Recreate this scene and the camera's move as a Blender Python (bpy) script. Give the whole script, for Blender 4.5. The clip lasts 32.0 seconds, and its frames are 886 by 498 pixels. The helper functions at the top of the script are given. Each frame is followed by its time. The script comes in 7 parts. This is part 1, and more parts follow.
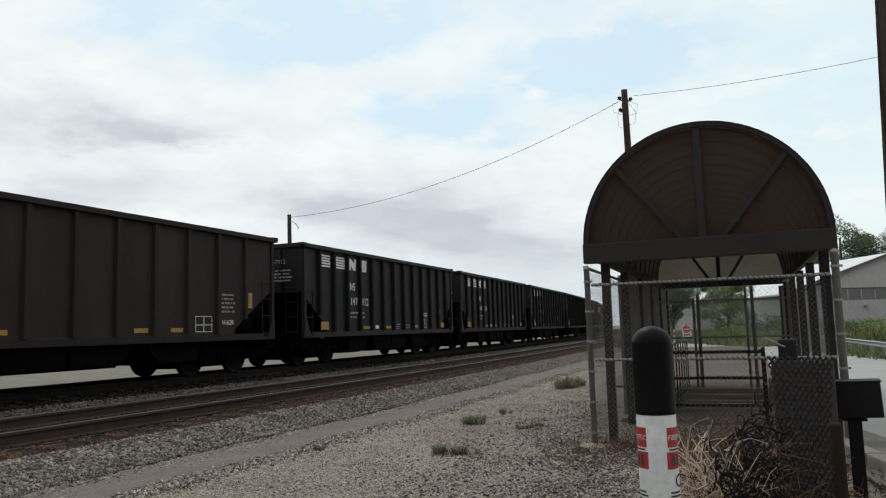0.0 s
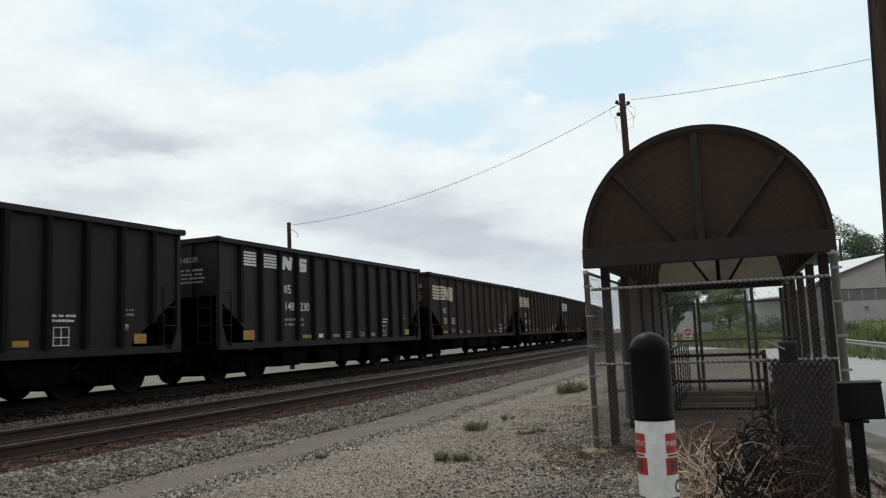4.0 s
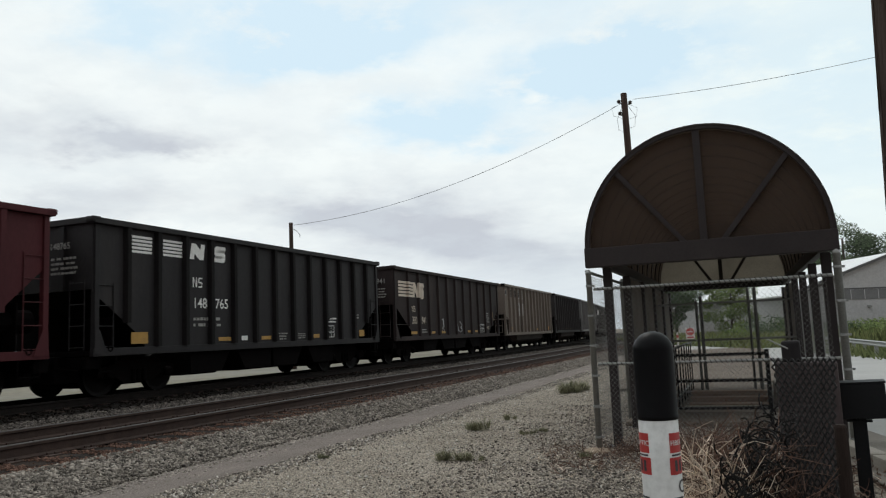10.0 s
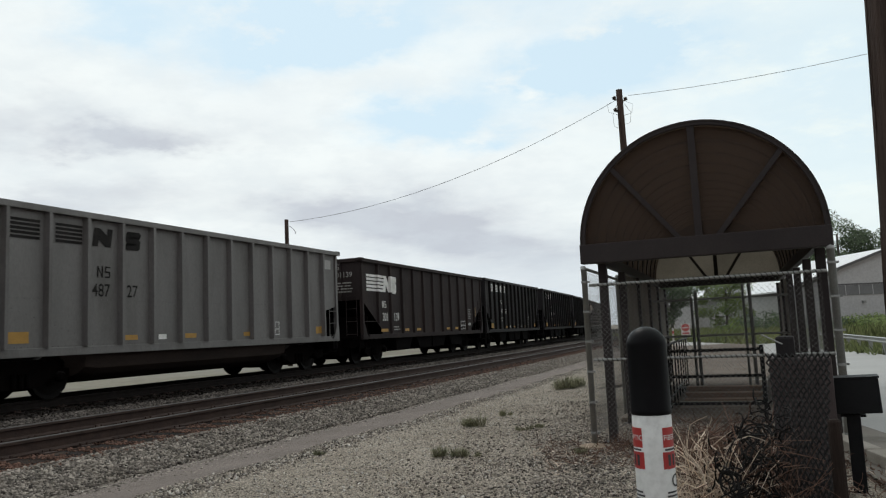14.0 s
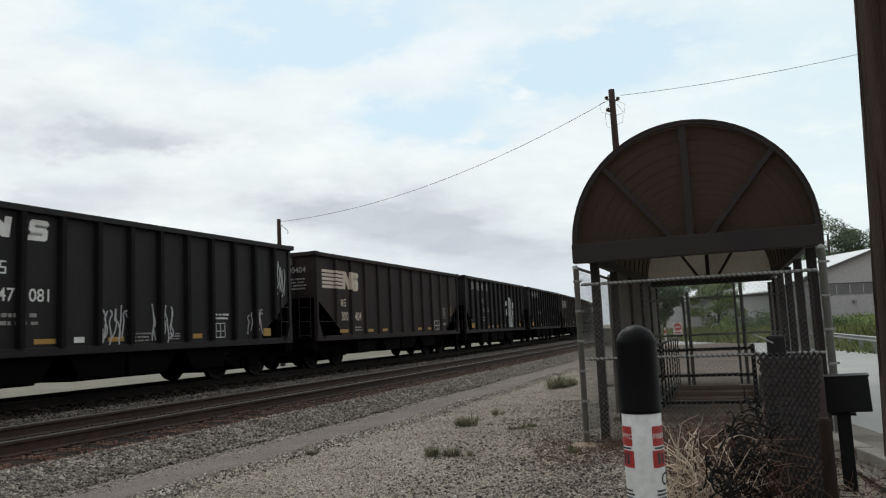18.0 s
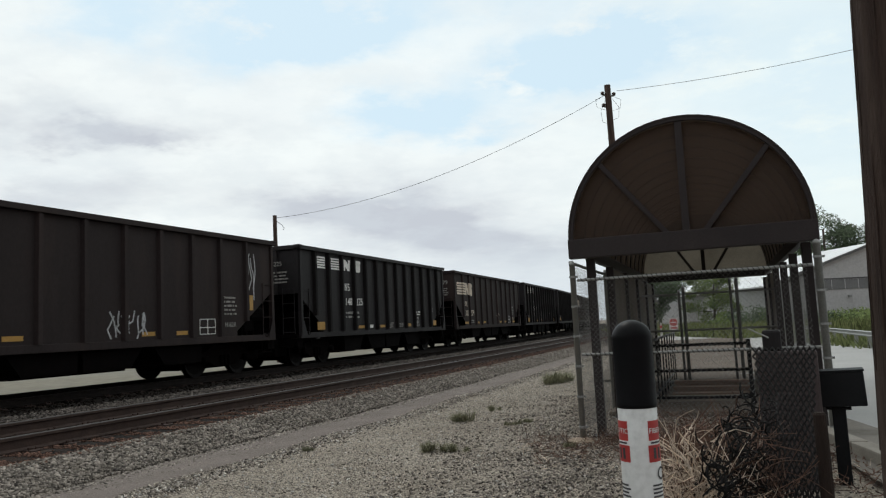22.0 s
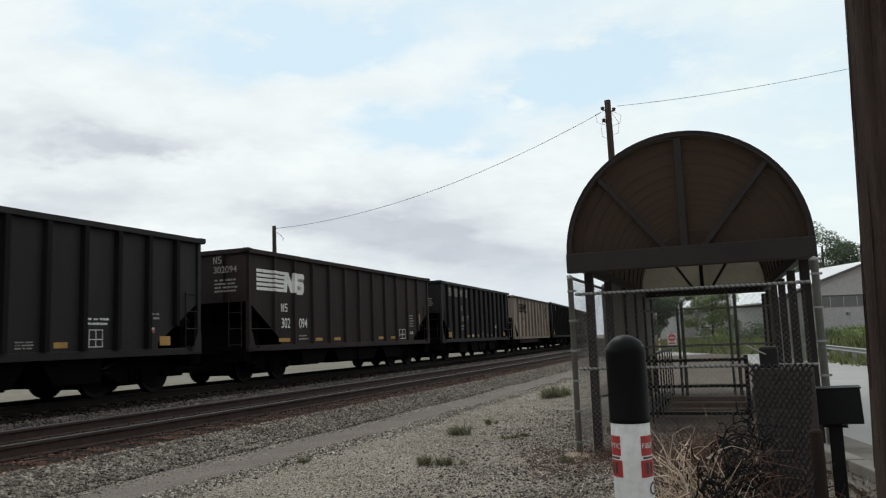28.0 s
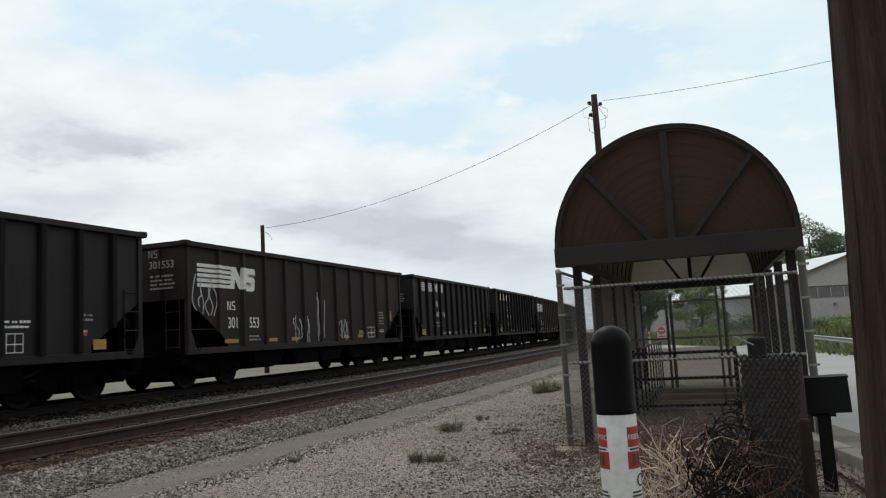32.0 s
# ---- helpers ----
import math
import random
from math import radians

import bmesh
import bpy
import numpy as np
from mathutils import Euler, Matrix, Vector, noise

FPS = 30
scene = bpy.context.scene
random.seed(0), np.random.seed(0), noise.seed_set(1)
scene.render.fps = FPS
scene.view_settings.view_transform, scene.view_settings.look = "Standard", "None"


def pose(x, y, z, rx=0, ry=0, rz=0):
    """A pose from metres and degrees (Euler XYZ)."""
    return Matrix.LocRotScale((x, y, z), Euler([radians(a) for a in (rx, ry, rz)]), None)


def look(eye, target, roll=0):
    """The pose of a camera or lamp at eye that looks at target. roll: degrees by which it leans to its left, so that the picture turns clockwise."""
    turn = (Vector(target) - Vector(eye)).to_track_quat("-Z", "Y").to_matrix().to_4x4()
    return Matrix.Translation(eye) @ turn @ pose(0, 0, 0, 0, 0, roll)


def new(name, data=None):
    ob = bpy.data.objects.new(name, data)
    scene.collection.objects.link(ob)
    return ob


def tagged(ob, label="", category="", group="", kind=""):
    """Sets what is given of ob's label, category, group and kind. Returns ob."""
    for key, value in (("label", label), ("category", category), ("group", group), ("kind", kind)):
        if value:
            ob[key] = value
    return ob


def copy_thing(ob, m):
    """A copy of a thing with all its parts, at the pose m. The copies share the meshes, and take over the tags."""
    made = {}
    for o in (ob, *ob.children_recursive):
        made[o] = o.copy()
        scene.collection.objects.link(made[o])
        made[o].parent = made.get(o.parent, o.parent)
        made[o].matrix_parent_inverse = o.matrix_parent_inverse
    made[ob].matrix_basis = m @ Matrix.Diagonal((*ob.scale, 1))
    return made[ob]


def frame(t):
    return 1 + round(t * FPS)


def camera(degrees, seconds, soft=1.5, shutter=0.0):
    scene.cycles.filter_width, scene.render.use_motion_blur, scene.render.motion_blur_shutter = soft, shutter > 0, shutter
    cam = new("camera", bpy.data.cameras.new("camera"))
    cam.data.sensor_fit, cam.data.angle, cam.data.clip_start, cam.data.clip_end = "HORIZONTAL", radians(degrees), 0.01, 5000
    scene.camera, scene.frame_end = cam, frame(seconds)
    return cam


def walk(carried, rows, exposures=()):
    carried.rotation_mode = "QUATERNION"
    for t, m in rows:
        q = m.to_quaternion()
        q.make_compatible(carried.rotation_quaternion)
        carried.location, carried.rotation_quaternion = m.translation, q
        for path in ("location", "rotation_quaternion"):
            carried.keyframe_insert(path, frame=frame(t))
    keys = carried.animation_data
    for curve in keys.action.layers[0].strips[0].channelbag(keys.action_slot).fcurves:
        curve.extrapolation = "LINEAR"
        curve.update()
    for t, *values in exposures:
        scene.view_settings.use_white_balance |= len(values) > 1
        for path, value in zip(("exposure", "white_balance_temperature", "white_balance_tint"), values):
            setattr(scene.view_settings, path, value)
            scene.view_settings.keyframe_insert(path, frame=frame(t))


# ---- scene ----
cam = camera(61.0, 32.0, soft=1.2, shutter=0.06)

# seconds, x, y, z, pitch, roll, yaw of the hand-held camera
ROWS = [
    (0.0, -0.006, -0.004, 1.400, 6.15, 1.62, 0.21),
    (0.5, -0.008, -0.019, 1.402, 6.18, 1.95, 0.13),
    (1.0, -0.004, -0.013, 1.403, 6.21, 2.01, -0.12),
    (1.5, 0.001, -0.006, 1.401, 6.26, 2.17, -0.46),
    (2.0, 0.001, -0.007, 1.401, 6.08, 2.24, -0.27),
    (2.5, -0.000, -0.008, 1.402, 6.05, 2.55, -0.07),
    (3.0, -0.000, 0.000, 1.400, 6.00, 2.50, -0.00),
    (3.5, 0.001, -0.007, 1.405, 6.44, 2.33, 0.20),
    (5.5, -0.001, -0.019, 1.407, 6.73, 2.42, 0.49),
    (6.0, -0.001, -0.014, 1.407, 6.74, 2.32, 0.47),
    (6.5, -0.001, -0.014, 1.404, 6.57, 2.50, 0.52),
    (7.0, -0.000, -0.015, 1.404, 6.40, 2.35, 0.25),
    (7.5, 0.001, -0.006, 1.404, 6.47, 2.27, 0.28),
    (8.0, -0.001, -0.009, 1.405, 6.57, 2.46, 0.39),
    (8.5, -0.002, -0.022, 1.406, 6.60, 2.47, 0.40),
    (9.0, -0.001, -0.018, 1.404, 6.55, 2.39, 0.36),
    (9.5, -0.001, -0.015, 1.405, 6.55, 2.49, 0.41),
    (10.0, 0.000, -0.006, 1.405, 6.60, 2.41, 0.45),
    (10.5, -0.001, -0.018, 1.404, 6.56, 2.34, 0.39),
    (11.0, -0.001, -0.016, 1.405, 6.53, 2.45, 0.34),
    (11.5, 0.003, -0.015, 1.404, 6.48, 2.61, 0.23),
    (12.0, 0.004, -0.015, 1.404, 6.42, 2.55, -0.03),
    (12.5, 0.003, -0.013, 1.403, 6.40, 2.56, -0.07),
    (13.0, 0.002, -0.011, 1.403, 6.39, 2.45, 0.01),
    (13.5, 0.005, -0.004, 1.402, 6.37, 2.54, 0.05),
    (14.0, 0.004, -0.010, 1.403, 6.33, 2.56, 0.15),
    (14.5, 0.002, -0.016, 1.403, 6.33, 2.41, 0.07),
    (16.5, 0.005, -0.011, 1.402, 6.16, 2.54, -0.12),
    (17.0, 0.007, -0.007, 1.401, 6.15, 2.60, -0.21),
    (17.5, 0.008, -0.007, 1.402, 6.19, 2.73, -0.31),
    (18.0, 0.011, -0.005, 1.401, 6.28, 2.63, -0.39),
    (18.5, 0.009, -0.013, 1.403, 6.31, 2.57, -0.50),
    (19.0, 0.013, -0.005, 1.402, 6.39, 2.70, -0.64),
    (19.5, 0.012, -0.009, 1.403, 6.53, 2.78, -0.60),
    (20.0, 0.012, -0.019, 1.403, 6.56, 2.86, -0.70),
    (20.5, 0.014, -0.014, 1.401, 6.47, 2.82, -0.80),
    (21.0, 0.015, -0.006, 1.400, 6.27, 2.76, -0.89),
    (21.5, 0.013, -0.004, 1.400, 6.05, 2.88, -0.69),
    (22.0, 0.013, -0.000, 1.399, 5.96, 2.78, -0.66),
    (22.5, 0.012, -0.003, 1.399, 5.89, 2.74, -0.66),
    (23.0, 0.009, -0.010, 1.400, 5.90, 2.65, -0.67),
    (23.5, 0.010, -0.008, 1.397, 5.95, 2.75, -0.47),
    (24.0, 0.007, -0.016, 1.400, 6.02, 2.71, -0.09),
    (24.5, 0.005, -0.015, 1.399, 5.99, 2.73, -0.01),
    (25.0, 0.010, -0.014, 1.396, 5.87, 3.15, -0.01),
    (25.5, 0.022, 0.011, 1.397, 5.81, 3.16, -1.32),
    (26.0, 0.022, 0.000, 1.398, 6.29, 3.26, -1.13),
    (26.5, 0.027, -0.013, 1.399, 6.68, 2.76, -0.84),
    (28.5, 0.020, -0.007, 1.399, 6.94, 2.08, -0.82),
    (29.0, 0.030, 0.005, 1.396, 6.99, 2.48, -0.93),
    (29.5, 0.033, -0.003, 1.397, 7.01, 2.28, -0.95),
    (30.0, 0.034, -0.001, 1.393, 6.79, 2.43, -0.74),
    (30.5, 0.030, -0.000, 1.394, 6.66, 2.06, -0.70),
    (31.0, 0.033, -0.011, 1.396, 6.90, 2.63, -0.41),
    (31.5, 0.033, 0.002, 1.394, 6.75, 2.51, -0.93),
    (32.0, 0.038, 0.011, 1.391, 6.65, 3.09, -1.49),
]
walk(cam, [(t, pose(x, y, z, 90 + p, r, w)) for t, x, y, z, p, r, w in ROWS], exposures=[(0.0, 0.0), (32.0, 0.0)])

# ---- sky, sun ----
world = bpy.data.worlds.new("sky")
scene.world = world
world.use_nodes = True
WN, WL = world.node_tree.nodes, world.node_tree.links
WN.clear()


def wn(kind, **kw):
    n = WN.new(kind)
    for k, v in kw.items():
        n.inputs[k].default_value = v
    return n


def wmath(op, a, b=None, clamp=False):
    n = WN.new("ShaderNodeMath")
    n.operation, n.use_clamp = op, clamp
    for i, v in enumerate((a, b)):
        if v is None:
            continue
        if isinstance(v, (int, float)):
            n.inputs[i].default_value = v
        else:
            WL.new(v, n.inputs[i])
    return n.outputs[0]


def wmix(f, a, b):
    n = WN.new("ShaderNodeMix")
    n.data_type = "RGBA"
    for s, v in (("Factor", f), ("A", a), ("B", b)):
        sock = [i for i in n.inputs if i.name == s and (i.type == "RGBA" or s == "Factor")][0]
        if isinstance(v, (tuple, float, int)):
            sock.default_value = v if isinstance(v, (float, int)) else (*v, 1)
        else:
            WL.new(v, sock)
    return [o for o in n.outputs if o.type == "RGBA"][0]


sky = WN.new("ShaderNodeTexSky")
sky.sky_type, sky.sun_disc = "NISHITA", False
sky.sun_elevation, sky.sun_rotation = radians(52), radians(-15)
coord = WN.new("ShaderNodeTexCoord").outputs["Generated"]
sep = WN.new("ShaderNodeSeparateXYZ")
WL.new(coord, sep.inputs[0])
# flatten the direction on to a cloud deck
deck = WN.new("ShaderNodeVectorMath")
deck.operation = "DIVIDE"
comb = WN.new("ShaderNodeCombineXYZ")
den = wmath("ADD", wmath("MAXIMUM", sep.outputs[2], 0.0), 0.22)
for i in range(3):
    WL.new(den, comb.inputs[i])
WL.new(coord, deck.inputs[0])
WL.new(comb.outputs[0], deck.inputs[1])


def wnoise(scale, detail, rough, shift, src=None):
    m = WN.new("ShaderNodeMapping")
    m.inputs["Location"].default_value = shift
    WL.new(src or deck.outputs[0], m.inputs["Vector"])
    n = wn("ShaderNodeTexNoise", Scale=scale, Detail=detail, Roughness=rough)
    WL.new(m.outputs[0], n.inputs["Vector"])
    return n.outputs["Fac"]


def wramp(v, lo, hi):
    n = wn("ShaderNodeMapRange", **{"From Min": lo, "From Max": hi})
    n.interpolation_type = "SMOOTHSTEP"
    WL.new(v, n.inputs["Value"])
    return n.outputs["Result"]


# gaps in the cloud through which blue shows: x, y of the deck, radius across, radius deep, weight
GAPS = [(-0.60, 1.40, 0.12, 0.09, 0.9), (-0.36, 1.52, 0.17, 0.13, 1.2), (-0.15, 1.52, 0.16, 0.10, 1.1), (-0.02, 1.92, 0.17, 0.12, 1.3), (0.15, 2.06, 0.11, 0.07, 0.9),
        (0.28, 1.74, 0.17, 0.14, 1.3), (0.42, 1.62, 0.17, 0.13, 1.2), (0.10, 1.42, 0.25, 0.08, 0.7), (0.86, 1.62, 0.42, 0.40, 0.55), (1.2, 2.1, 0.4, 0.4, 0.4)]
# darker bellies of cloud
BELLIES = [(-0.88, 1.86, 0.22, 0.09, 1.5), (-1.02, 1.72, 0.2, 0.1, 0.9), (-0.70, 1.95, 0.16, 0.07, 0.9), (-0.30, 2.52, 0.30, 0.20, 1.3), (-0.02, 2.75, 0.36, 0.22, 1.0), (-1.10, 2.25, 0.35, 0.14, 0.7),
           (0.12, 2.98, 0.5, 0.18, 0.8), (0.55, 3.2, 0.5, 0.22, 0.8)]
dsep = WN.new("ShaderNodeSeparateXYZ")
warp = wnoise(4.5, 5, 0.6, (3.1, 0.4, 0))
warp2 = wnoise(4.9, 5, 0.6, (7.7, 2.4, 0))
WL.new(deck.outputs[0], dsep.inputs[0])
dx = wmath("ADD", dsep.outputs[0], wmath("MULTIPLY", wmath("SUBTRACT", warp, 0.5), 0.40))
dy = wmath("ADD", dsep.outputs[1], wmath("MULTIPLY", wmath("SUBTRACT", warp2, 0.5), 0.40))


def blobs(rows):
    total = 0.0
    for cx, cy, rx, ry, w in rows:
        a = wmath("POWER", wmath("DIVIDE", wmath("SUBTRACT", dx, cx), rx), 2.0)
        b = wmath("POWER", wmath("DIVIDE", wmath("SUBTRACT", dy, cy), ry), 2.0)
        g = wmath("MULTIPLY", wmath("EXPONENT", wmath("MULTIPLY", wmath("ADD", a, b), -1.0)), w)
        total = wmath("ADD", total, g)
    return total


wisp = wnoise(3.4, 7, 0.62, (1.3, 5.2, 0))
gap = wmath("MULTIPLY", blobs(GAPS), wramp(wisp, 0.30, 0.52), clamp=True)
belly = wmath("MULTIPLY", blobs(BELLIES), wramp(wnoise(2.0, 5, 0.55, (4.2, 1.0, 0)), 0.2, 0.6), clamp=True)
far_noise = wramp(wnoise(1.2, 6, 0.6, (0.5, 9.0, 0)), 0.35, 0.75)
cloud = wmix(wmath("MULTIPLY", far_noise, 0.55), (0.925, 0.98, 0.975), (0.78, 0.84, 0.88))
cloud = wmix(wmath("MULTIPLY", belly, 0.85), cloud, (0.52, 0.555, 0.625))
# small billows, white on top and greyer below
billow = wramp(wnoise(5.5, 7, 0.6, (2.2, 6.1, 0)), 0.38, 0.66)
cloud = wmix(wmath("MULTIPLY", billow, 0.32), cloud, (0.70, 0.77, 0.815))
low = wramp(sep.outputs[2], 0.16, 0.0)
cloud = wmix(wmath("MULTIPLY", low, 0.78), cloud, (0.60, 0.665, 0.74))
# thinner, faintly green-white haze on the road side
cloud = wmix(wmath("MULTIPLY", wramp(sep.outputs[0], 0.05, 0.55), 0.6), cloud, (0.86, 0.975, 0.955))
skyblue = WN.new("ShaderNodeVectorMath")
skyblue.operation = "SCALE"
WL.new(sky.outputs[0], skyblue.inputs[0])
skyblue.inputs["Scale"].default_value = 0.09
blue = wmix(0.85, skyblue.outputs[0], (0.72, 0.90, 1.0))
final = wmix(gap, cloud, blue)
# overcast: the deck is brightest towards the hidden sun
towards = WN.new("ShaderNodeVectorMath")
towards.operation = "DOT_PRODUCT"
WL.new(coord, towards.inputs[0])
towards.inputs[1].default_value = Vector((-15.5, 58, 77)).normalized()
falloff = wn("ShaderNodeMapRange", **{"From Min": -0.35, "From Max": 0.5, "To Min": 0.0, "To Max": 1.0})
falloff.interpolation_type = "SMOOTHSTEP"
WL.new(towards.outputs["Value"], falloff.inputs["Value"])
tint = wmix(falloff.outputs["Result"], (0.40, 0.352, 0.378), (1.0, 1.0, 1.0))
shade = WN.new("ShaderNodeVectorMath")
shade.operation = "MULTIPLY"
WL.new(final, shade.inputs[0])
WL.new(tint, shade.inputs[1])
final = shade.outputs[0]
bg = WN.new("ShaderNodeBackground")
bg.inputs["Strength"].default_value = 1.0
WL.new(final, bg.inputs["Color"])
WL.new(bg.outputs[0], WN.new("ShaderNodeOutputWorld").inputs["Surface"])

sun = new("sun", bpy.data.lights.new("sun", "SUN"))
sun.data.energy, sun.data.angle, sun.data.color = 0.5, radians(20), (1.0, 0.96, 0.9)
sun.matrix_world = look((-15.5, 58, 77), (0, 0, 0))


# ---- materials ----
MATS = {}


def surf(name, c1, c2, scale=3.0, rough=0.7, metal=0.0, pebble=0.0, pebble_gain=0.5, bump=0.15, fine=40.0, stain=None, stain_scale=0.8, stain_amount=0.5,
         stretch=(1, 1, 1), island=False, spec=0.5, per_object=0.0, translucent=0.0):
    """A surface: two colours mixed by coarse and fine noise, with stains, uneven gloss and fine relief."""
    m = bpy.data.materials.new(name)
    m.use_nodes = True
    N, L = m.node_tree.nodes, m.node_tree.links
    bsdf = N["Principled BSDF"]
    tc = N.new("ShaderNodeTexCoord")
    mp = N.new("ShaderNodeMapping")
    mp.inputs["Scale"].default_value = stretch
    L.new(tc.outputs["Object"], mp.inputs["Vector"])
    info = N.new("ShaderNodeObjectInfo")
    add = N.new("ShaderNodeVectorMath")
    add.operation = "ADD"
    mul = N.new("ShaderNodeMath")
    mul.operation = "MULTIPLY"
    mul.inputs[1].default_value = 37.0
    L.new(info.outputs["Random"], mul.inputs[0])
    L.new(mp.outputs[0], add.inputs[0])
    L.new(mul.outputs[0], add.inputs[1])

    def noi(s, d=5.0, r=0.6):
        n = N.new("ShaderNodeTexNoise")
        n.inputs["Scale"].default_value, n.inputs["Detail"].default_value, n.inputs["Roughness"].default_value = s, d, r
        L.new(add.outputs[0], n.inputs["Vector"])
        return n.outputs["Fac"]

    def ramp(v, lo, hi):
        n = N.new("ShaderNodeMapRange")
        n.inputs["From Min"].default_value, n.inputs["From Max"].default_value = lo, hi
        L.new(v, n.inputs["Value"])
        return n.outputs["Result"]

    def mix(f, a, b):
        n = N.new("ShaderNodeMix")
        n.data_type = "RGBA"
        fs = [i for i in n.inputs if i.name == "Factor" and i.type == "VALUE"][0]
        ab = [i for i in n.inputs if i.type == "RGBA"]
        for sock, v in ((fs, f), (ab[0], a), (ab[1], b)):
            if isinstance(v, (int, float)):
                sock.default_value = v
            elif isinstance(v, tuple):
                sock.default_value = (*v, 1)
            else:
                L.new(v, sock)
        return [o for o in n.outputs if o.type == "RGBA"][0]

    def scaled(v, k):
        n = N.new("ShaderNodeMath")
        n.operation = "MULTIPLY"
        n.inputs[1].default_value = k
        L.new(v, n.inputs[0])
        return n.outputs[0]

    coarse = ramp(noi(scale), 0.3, 0.7)
    col = mix(coarse, c1, c2)
    grain = noi(fine, 3.0)
    dark = tuple(0.62 * v for v in c1)
    col = mix(scaled(ramp(grain, 0.4, 0.75), 0.45), col, dark)
    if stain:
        col = mix(scaled(ramp(noi(stain_scale, 6.0, 0.65), 0.5, 0.72), stain_amount), col, stain)
    if pebble:
        vo = N.new("ShaderNodeTexVoronoi")
        vo.inputs["Scale"].default_value = pebble
        L.new(add.outputs[0], vo.inputs["Vector"])
        sx = N.new("ShaderNodeSeparateColor")
        L.new(vo.outputs["Color"], sx.inputs[0])
        pm = N.new("ShaderNodeMapRange")
        pm.inputs["To Min"].default_value, pm.inputs["To Max"].default_value = 1 - pebble_gain, 1 + pebble_gain
        L.new(sx.outputs[0], pm.inputs["Value"])
        ph = N.new("ShaderNodeHueSaturation")
        L.new(pm.outputs[0], ph.inputs["Value"])
        L.new(col, ph.inputs["Color"])
        col = ph.outputs[0]
        grain = vo.outputs["Distance"]
    rnd = None
    if island:
        rnd = N.new("ShaderNodeNewGeometry").outputs["Random Per Island"]
    elif per_object:
        rnd = info.outputs["Random"]
    if rnd is not None:
        hsv = N.new("ShaderNodeHueSaturation")
        n = N.new("ShaderNodeMapRange")
        k = per_object or 0.6
        n.inputs["To Min"].default_value, n.inputs["To Max"].default_value = 1 - k, 1 + k
        L.new(rnd, n.inputs["Value"])
        L.new(n.outputs[0], hsv.inputs["Value"])
        L.new(col, hsv.inputs["Color"])
        col = hsv.outputs[0]
    L.new(col, bsdf.inputs["Base Color"])
    rr = N.new("ShaderNodeMapRange")
    rr.inputs["To Min"].default_value, rr.inputs["To Max"].default_value = max(0.05, rough - 0.12), min(1.0, rough + 0.12)
    L.new(grain, rr.inputs["Value"])
    L.new(rr.outputs[0], bsdf.inputs["Roughness"])
    bsdf.inputs["Metallic"].default_value = metal
    bsdf.inputs["Specular IOR Level"].default_value = spec
    if bump:
        b = N.new("ShaderNodeBump")
        b.inputs["Strength"].default_value, b.inputs["Distance"].default_value = bump, 0.02
        L.new(grain, b.inputs["Height"])
        L.new(b.outputs[0], bsdf.inputs["Normal"])
    if translucent:
        tr = N.new("ShaderNodeBsdfTranslucent")
        L.new(col, tr.inputs["Color"])
        ms = N.new("ShaderNodeMixShader")
        ms.inputs[0].default_value = translucent
        L.new(bsdf.outputs[0], ms.inputs[1])
        L.new(tr.outputs[0], ms.inputs[2])
        L.new(ms.outputs[0], N["Material Output"].inputs["Surface"])
    MATS[name] = m
    return m


GRAVEL = surf("grey_gravel", (0.2695, 0.2297, 0.1853), (0.3674, 0.3220, 0.2682), 0.9, 0.95, pebble=62, pebble_gain=0.65, bump=0.7, fine=55, stain=(0.1861, 0.1571, 0.1248), stain_scale=0.35, stain_amount=0.6, spec=0.2)
FINES = surf("packed_stone_dust", (0.1775, 0.1490, 0.1325), (0.2374, 0.2013, 0.1800), 1.1, 0.95, pebble=110, pebble_gain=0.35, bump=0.4, fine=80, stain=(0.1346, 0.1120, 0.0991), stain_scale=0.7, stain_amount=0.6, spec=0.2)
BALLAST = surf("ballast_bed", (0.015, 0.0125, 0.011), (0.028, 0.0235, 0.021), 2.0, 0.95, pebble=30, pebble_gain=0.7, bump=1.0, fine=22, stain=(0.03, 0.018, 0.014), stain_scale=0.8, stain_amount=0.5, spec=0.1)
STONE = surf("crushed_stone", (0.1650, 0.1436, 0.1209), (0.3149, 0.2804, 0.2437), 3.0, 0.92, bump=0.2, fine=60, island=True, per_object=0.8, spec=0.2)
STONE_YARD = surf("yard_stone", (0.2939, 0.2572, 0.2134), (0.4899, 0.4467, 0.3881), 3.0, 0.92, bump=0.2, fine=60, island=True, per_object=0.75, spec=0.2)
STONE_PALE = surf("pale_limestone_chips", (0.50, 0.47, 0.43), (0.66, 0.63, 0.585), 3.0, 0.9, bump=0.2, fine=60, island=True, per_object=0.4, spec=0.25)
STONE_RUST = surf("rust_stained_stone", (0.1052, 0.0600, 0.0447), (0.1674, 0.0988, 0.0753), 3.0, 0.95, bump=0.2, fine=60, island=True, per_object=0.6, spec=0.1)
STONE_BROWN = surf("brown_stained_stone", (0.036, 0.023, 0.018), (0.062, 0.041, 0.033), 3.0, 0.95, bump=0.2, fine=60, island=True, per_object=0.5, spec=0.1)
STONE_DUSK = surf("dark_weathered_stone", (0.0850, 0.0723, 0.0644), (0.1900, 0.1641, 0.1462), 3.0, 0.92, bump=0.2, fine=60, island=True, per_object=0.7, spec=0.2)
# coal dust and the shade of the train mixed into one stone colour
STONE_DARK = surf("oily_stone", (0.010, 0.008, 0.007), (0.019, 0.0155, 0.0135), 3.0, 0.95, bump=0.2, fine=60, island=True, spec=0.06)
